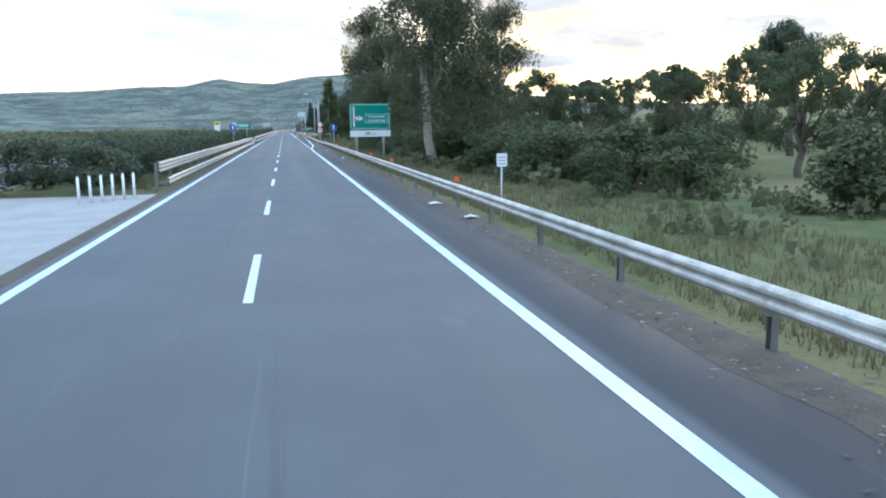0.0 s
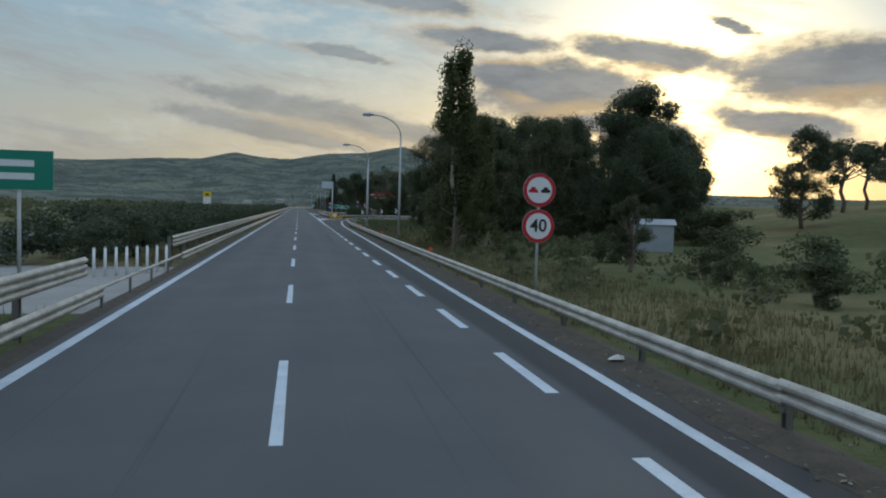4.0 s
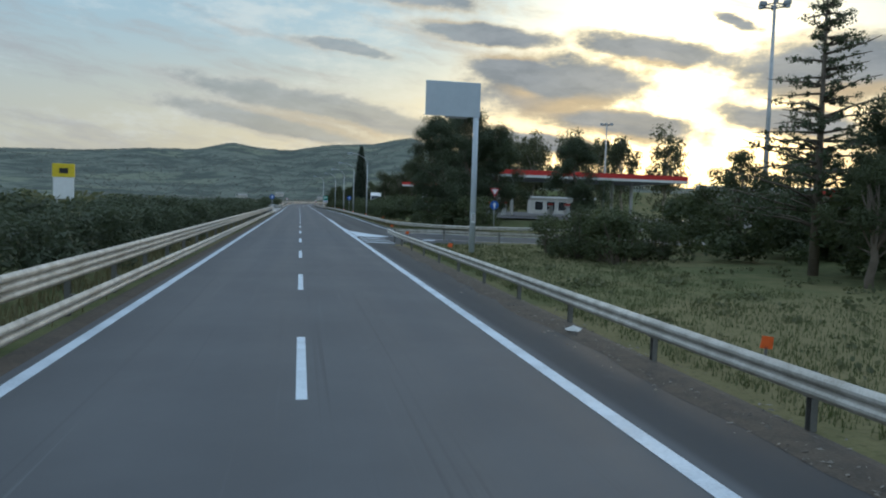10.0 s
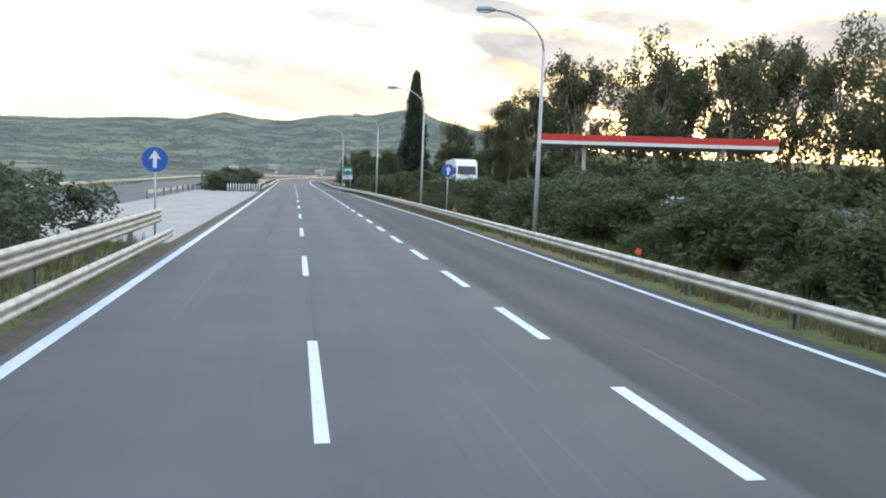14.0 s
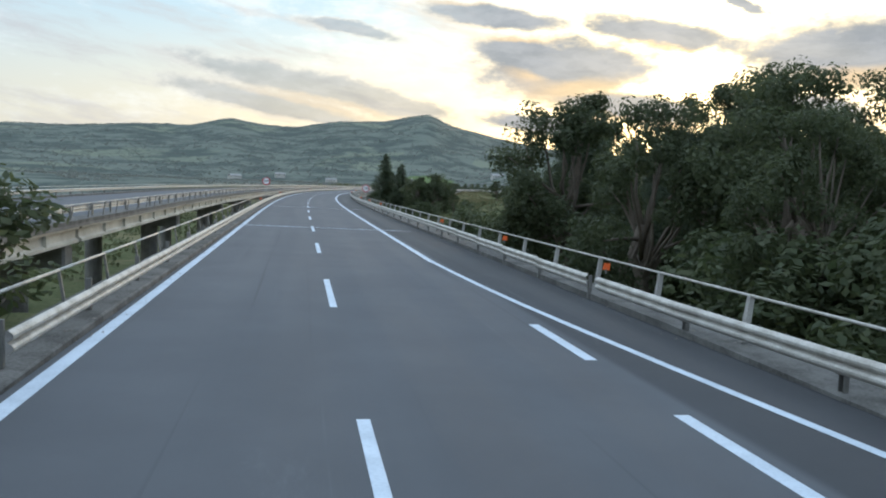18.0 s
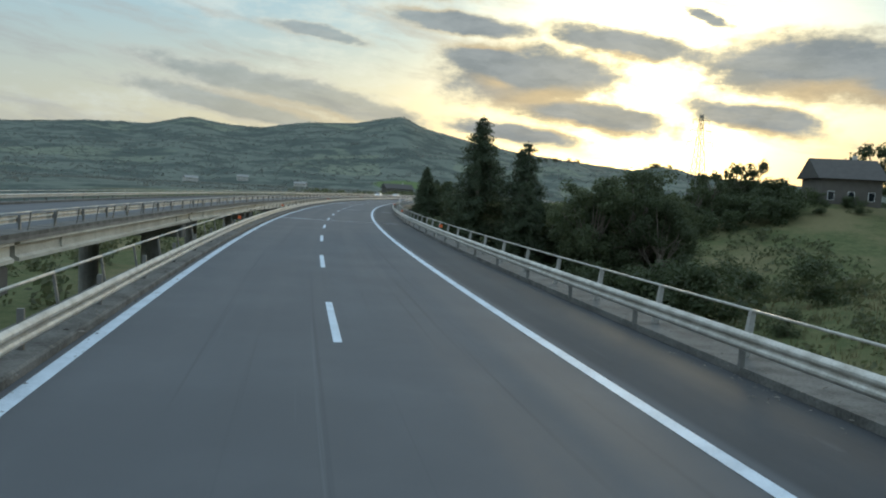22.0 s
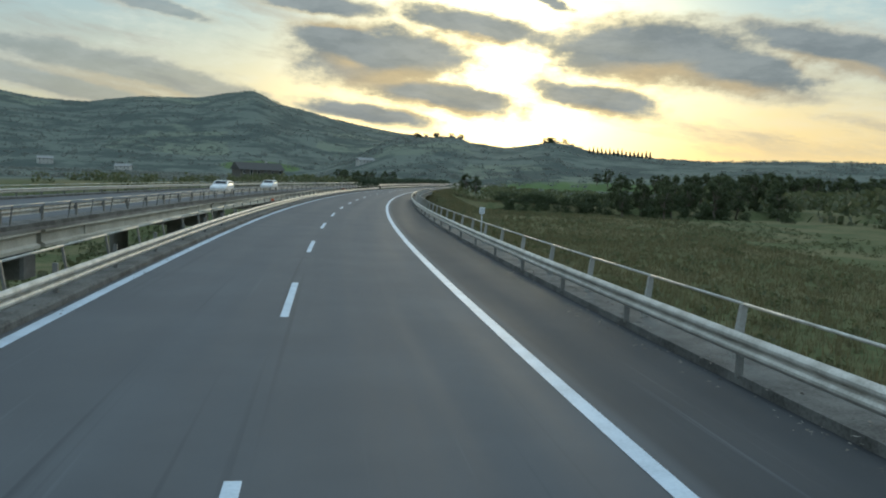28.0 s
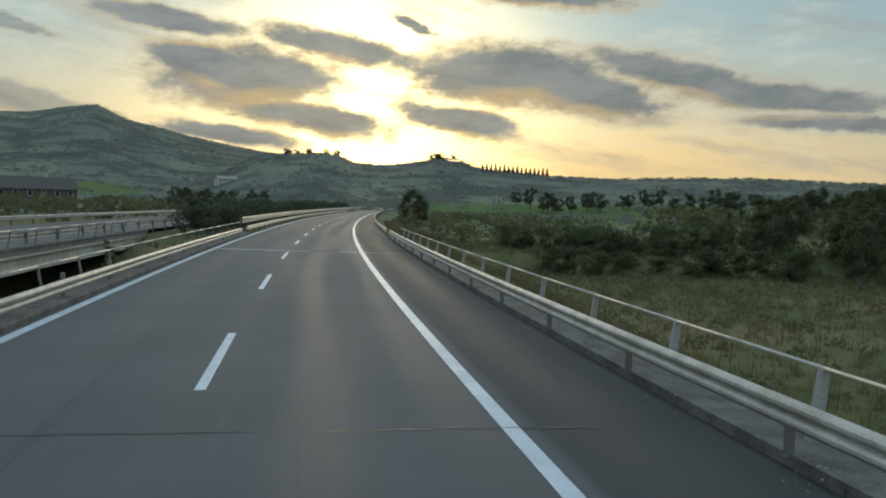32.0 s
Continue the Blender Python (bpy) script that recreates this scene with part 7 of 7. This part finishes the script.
hedge = []
s = -20.0
while s < 500:
    if not (1 < s < 22 or 116 < s < 131 or 403 < s < 468):
        hedge.append((s, -7.4 + rnd.uniform(-0.5, 0.5), rnd.uniform(1.7, 2.3)))
        hedge.append((s + 0.8, -9.6 + rnd.uniform(-0.5, 0.5), rnd.uniform(1.9, 2.6)))
    s += 2.8
hedge += [(float(s), -8.2 + rnd.uniform(-1.2, 1.2), rnd.uniform(2.0, 3.2)) for s in np.arange(938, 1120, 2.6)]
shrub_mass("median_hedge", "dark oleander hedge along the median", hedge, LEAF_HEDGE)
for a, b, e0, e1, n, h0, h1 in ((-12, 60, 13, 26, 34, 1.5, 2.8), (56, 86, 9.5, 15, 22, 1.4, 2.4), (84, 140, 10, 20, 24, 0.8, 1.8), (90, 140, 18, 30, 12, 1.5, 3.0), (299, 307, 13.5, 19, 9, 2.0, 3.2), (338, 350, 14.5, 21, 8, 2.6, 3.6), (370, 452, 10.8, 13, 24, 0.9, 1.6), (450, 470, 11, 16, 12, 1.0, 1.7), (684, 712, 10, 24, 14, 1.6, 2.6), (600, 640, 12, 30, 12, 0.8, 1.6), (176, 206, 14, 24, 18, 1.4, 2.6), (476, 505, -10, -6.5, 8, 2.2, 3.2)):
    for _ in range(n):
        shrub(rnd.uniform(a, b), rnd.uniform(e0, e1), rnd.uniform(h0, h1), rnd.uniform(1.0, 1.5))
beds = []
for a, b, e0, e1, n, h0, h1 in ((14, 62, 11.5, 17, 40, 1.8, 3.0), (282, 322, 22, 40, 44, 2.4, 4.2), (372, 428, 11.8, 17.5, 60, 1.9, 3.0), (428, 452, 11.5, 17, 16, 0.9, 1.4), (350, 368, 13, 18, 14, 0.8, 1.4), (506, 540, 24, 40, 30, 2.6, 4.6), (468, 508, 10.2, 17.5, 52, 1.8, 3.1), (440, 466, 12, 18, 20, 1.2, 2.0), (258, 285, 34, 60, 40, 3.0, 5.0), (156, 218, 22, 40, 46, 2.0, 3.6), (224, 262, 31, 44, 26, 2.0, 3.4), (500, 546, 10.8, 22, 46, 2.2, 4.0), (640, 668, 14, 30, 26, 2.4, 4.0), (708, 742, 14, 26, 20, 1.6, 2.8), (952, 978, 22, 48, 44, 1.8, 3.2), (934, 985, 46, 88, 46, 2.2, 3.6), (706, 716, 62, 78, 16, 1.4, 2.2), (704, 732, 48, 67, 34, 3.0, 4.6), (692, 706, 76, 92, 18, 3.0, 4.4), (54, 60, 12, 17, 6, 1.6, 2.4), (466, 506, 34, 56, 62, 3.0, 4.6), (446, 470, 58, 76, 24, 3.0, 4.6)):
    beds += [(a + (b - a) * (k + rnd.random()) / n, rnd.uniform(e0, e1), rnd.uniform(h0, h1)) for k in range(n)]
shrub_mass("shrub_bed", "dense evergreen shrubs grown together beside the road", beds, LEAF_BUSH, 1.35)


# fan of fronds: low palms before the lorry park
for s, e, k in ((459, 15.5, 1.5), (464, 17.5, 1.8), (468, 15.0, 1.4), (474, 17.0, 1.6)):
    pp = P(s, e)
    t = thing("palm", Matrix.Translation((pp.x, pp.y, gz(pp.x, pp.y))), "low bushy palm with arching fronds", "palm", "palms at the lorry park")
    part("trunk", Geo().rod((0, 0, -0.2), (0, 0, 0.7 * k), 0.16, 0.2, 8), BARK, t)
    for f in range(16):
        a, lift = f * 2.4, rnd.uniform(0.3, 1.5)
        pts = [(math.cos(a) * r * k, math.sin(a) * r * k, (0.7 + lift * r - 0.75 * r * r) * k) for r in (0, 0.35, 0.7, 1.05, 1.35)]
        fg = Geo().pipe(pts, [0.02, 0.018, 0.014, 0.01, 0.005], 4)
        for j in range(1, 16):
            r = 1.35 * j / 16
            q = Vector((math.cos(a) * r * k, math.sin(a) * r * k, (0.7 + lift * r - 0.75 * r * r) * k))
            for sd in (-1, 1):
                tipv = q + Vector((math.cos(a) * 0.22 - sd * math.sin(a) * 0.34, math.sin(a) * 0.22 + sd * math.cos(a) * 0.34, -0.08)) * k
                w = Vector((math.cos(a), math.sin(a), 0)) * 0.035 * k
                o = len(fg.v)
                fg.v += [tuple(q - w), tuple(q + w), tuple(tipv)]
                fg.f.append((o, o + 1, o + 2))
        part("frond", fg, LEAF_BUSH, t)

# ---------- grass, weeds and far woods ----------
def scatter(name, label, spots, make, mat):
    g = Geo()
    for q in spots:
        make(g, *q)
    tagged(new(name, g.mesh(name, mat)), label, "plants", kind="stuff")


rg = random.Random(8)


def tuft(g, x, y, z, h, n):
    for _ in range(n):
        a = rg.uniform(0, 6.28)
        dx, dy = math.cos(a), math.sin(a)
        bx, by = x + rg.uniform(-0.22, 0.22), y + rg.uniform(-0.22, 0.22)
        k = h * rg.uniform(0.6, 1.2)
        w = 0.012 + 0.03 * h
        o = len(g.v)
        g.v += [(bx - dy * w, by + dx * w, z - 0.03), (bx + dy * w, by - dx * w, z - 0.03), (bx + dx * k * 0.35, by + dy * k * 0.35, z + k)]
        g.f.append((o, o + 1, o + 2))


def verge_spots(ranges):
    xs, hs = [], []
    for a, b, e0, e1, n, h0, h1 in ranges:
        for _ in range(n):
            s = rg.uniform(a, b)
            u = rg.random()
            e = e0 + (e1 - e0) * u ** 1.5
            p = P(s, e)
            xs.append((p.x, p.y))
            hs.append(rg.uniform(h0, h1))
    z = ground_z([p[0] for p in xs], [p[1] for p in xs])
    return [(p[0], p[1], float(zz), h, 6) for p, zz, h in zip(xs, z, hs)]


scatter("verge_grass", "long dry and green grass along the verge", verge_spots([(-15, 195, 6.5, 12.5, 15000, 0.08, 0.3), 
        (345, 490, 9.2, 13, 6500, 0.15, 0.5), (512, 640, 7.3, 40, 6500, 0.2, 0.6), (640, 770, 7.5, 45, 5000, 0.2, 0.6), (770, 870, 7.3, 50, 20000, 0.25, 0.6), (870, 985, 7.6, 60, 15000, 0.25, 0.6), (23, 117, -6.5, -4.75, 1300, 0.15, 0.4), (131, 404, -6.2, -4.75, 2600, 0.15, 0.45)]), tuft, GRASS)


scatter("verge_weeds", "short green weeds round the exit and in the service area", verge_spots([(195, 222, 9.3, 20, 2600, 0.1, 0.28), (222, 250, 11.5, 32, 5200, 0.08, 0.22), (274, 314, 6.4, 16, 5500, 0.05, 0.16), (258, 274, 6.6, 10, 900, 0.08, 0.22), (440, 500, 9.6, 16, 1500, 0.1, 0.3), (340, 374, 9.8, 18, 2600, 0.08, 0.24)]), tuft, WEEDS)


def clump(g, x, y, z, k, n, coarse=0.0, tall=1.5):
    for _ in range(n):
        v = Vector((rg.uniform(-1, 1), rg.uniform(-1, 1), rg.uniform(0.1, tall)))
        nrm = Vector((rg.uniform(-1, 1), rg.uniform(-1, 1), rg.uniform(-0.2, 1))).normalized()
        a = nrm.orthogonal().normalized()
        b = nrm.cross(a)
        p = Vector((x, y, z)) + v * k
        q = (k * coarse or min(k, 1.6) * 0.35) * rg.uniform(0.5, 1.15)
        o = len(g.v)
        g.v += [tuple(p - a * q), tuple(p - b * q * 0.8), tuple(p + a * q), tuple(p + b * q * 0.7)]
        g.f.append((o, o + 1, o + 2, o + 3))


CLEAR = [tuple(P(s, e).xy) for s, e in [h[:2] for h in HOUSES] + [(1190, -125), (1584, -303), (1580, -275), (1590, -330)]]


def hill_spots():
    out = []
    xs, ys, ks = [], [], []
    for _ in range(21000):
        a = radians(rg.uniform(-24, 66))
        r = 420 + 2200 * rg.random() ** 0.75
        xs.append(30 + r * math.sin(a))
        ys.append(640 + r * math.cos(a))
        ks.append(rg.uniform(1.5, 3.8))
    z = ground_z(xs, ys)
    for x, y, zz, k in zip(xs, ys, z, ks):
        if 0.55 * wave(np.array(x), np.array(y), 0.011, 0.7) + 0.45 * wave(np.array(x), np.array(y), 0.027, 0.2) > -0.3:
            if all((x - hx) ** 2 + ((y - hy) * 0.5) ** 2 > 30 ** 2 for hx, hy in CLEAR):
                out.append((x, y, float(zz) - 0.3, k, 15, 0.3, 0.65))
    return out


scatter("far_woods", "distant woods and scrub covering the hills", hill_spots(), clump, LEAF_HAZED)


def brush_spots(ranges):
    xs, ks = [], []
    for a, b, e0, e1, n, k0, k1 in ranges:
        for _ in range(n):
            p = P(rg.uniform(a, b), rg.uniform(e0, e1))
            xs.append((p.x, p.y))
            ks.append(rg.uniform(k0, k1))
    z = ground_z([p[0] for p in xs], [p[1] for p in xs])
    return [(p[0], p[1], float(zz) - 0.2, k, 34, 0.3) for p, zz, k in zip(xs, z, ks)]


scatter("valley_scrub", "low scrub on the slopes beside the viaduct", brush_spots([(540, 640, 11, 70, 2500, 0.22, 0.55), (640, 760, 12, 60, 1000, 0.4, 1.0), (760, 860, 12, 90, 500, 0.25, 0.6), (850, 1010, 9, 75, 1700, 0.2, 0.5), (780, 1150, 90, 260, 1000, 1.8, 4.4),
        (530, 960, -80, -26, 700, 0.8, 1.8), (535, 930, -10.4, -5.8, 260, 0.8, 1.5), (-50, 500, -140, -28, 900, 0.8, 2.0), (960, 1250, 10, 60, 240, 0.8, 2.0), (960, 1250, -60, -26, 240, 1.0, 2.2), (58, 200, 8.2, 22, 420, 0.25, 0.6), (274, 312, 7.2, 20, 160, 0.15, 0.35), (-10, 60, 9.5, 20, 160, 0.3, 0.7), (60, 130, 22, 70, 300, 0.4, 1.0)]), clump, SCRUB)

# leaves, twigs and grit along the shoulders and on the viaduct kerbs
def chip(g, x, y, z, k, n):
    for _ in range(n):
        px_, py_, a = x + rg.uniform(-0.3, 0.3), y + rg.uniform(-0.3, 0.3), rg.uniform(0, 6.28)
        q, w, up = k * rg.uniform(0.5, 1.3), k * rg.uniform(0.2, 0.5), k * rg.uniform(0.1, 0.5)
        c, d = math.cos(a), math.sin(a)
        o = len(g.v)
        g.v += [(px_ - c * q, py_ - d * q, z), (px_ + d * w, py_ - c * w, z), (px_ + c * q, py_ + d * q, z), (px_ - d * w, py_ + c * w, z), (px_, py_, z + up)]
        g.f += [(o, o + 1, o + 4), (o + 1, o + 2, o + 4), (o + 2, o + 3, o + 4), (o + 3, o, o + 4)]


chips = []
for _ in range(2600):
    s = rg.uniform(-12, 212) if rg.random() < 0.8 else rg.uniform(258, 308)
    p = P(s, lerp_table(EDGE_R, s) + rg.gauss(0.1, 0.28), 0.03)
    chips.append((p.x, p.y, p.z, rg.uniform(0.02, 0.07), 2))
for _ in range(2600):
    s = rg.uniform(500, 930)
    p = P(s, rg.uniform(6.34, 6.75) if rg.random() < 0.6 else rg.uniform(-4.25, -4.0), 0.14)
    chips.append((p.x, p.y, p.z, rg.uniform(0.02, 0.06), 2))
for _ in range(2200):
    s = rg.uniform(500, 930)
    p = P(s, 6.28 - abs(rg.gauss(0, 0.16)) if rg.random() < 0.6 else -3.98 + abs(rg.gauss(0, 0.05)), 0.004)
    chips.append((p.x, p.y, p.z, rg.uniform(0.015, 0.05), 3))
scatter("shoulder_debris", "dry leaves, twigs and grit along the road edge", chips, chip, BITS)

# scraps on the shoulder
rnd = random.Random(77)
for s, e in ((52.0, 5.3), (75, 5.2), (13, 5.4), (9, 5.6), (281, 5.5), (112, 5.6), (240.5, 5.0)):
    t = thing("paper_scrap", M(s, e, 0.05, rnd.uniform(0, 90)), "pale scrap of litter on the shoulder", "litter", "litter on the shoulder")
    sg = Geo()
    pts = [(rnd.uniform(0.12, 0.28) * math.cos(a), rnd.uniform(0.1, 0.2) * math.sin(a), rnd.uniform(0.0, 0.06)) for a in (0, 0.9, 1.9, 2.8, 3.9, 5.1)]
    sg.add(pts + [(0, 0, 0.1)], [(i, (i + 1) % 6, 6) for i in range(6)])
    part("scrap", sg, PAPER, t)
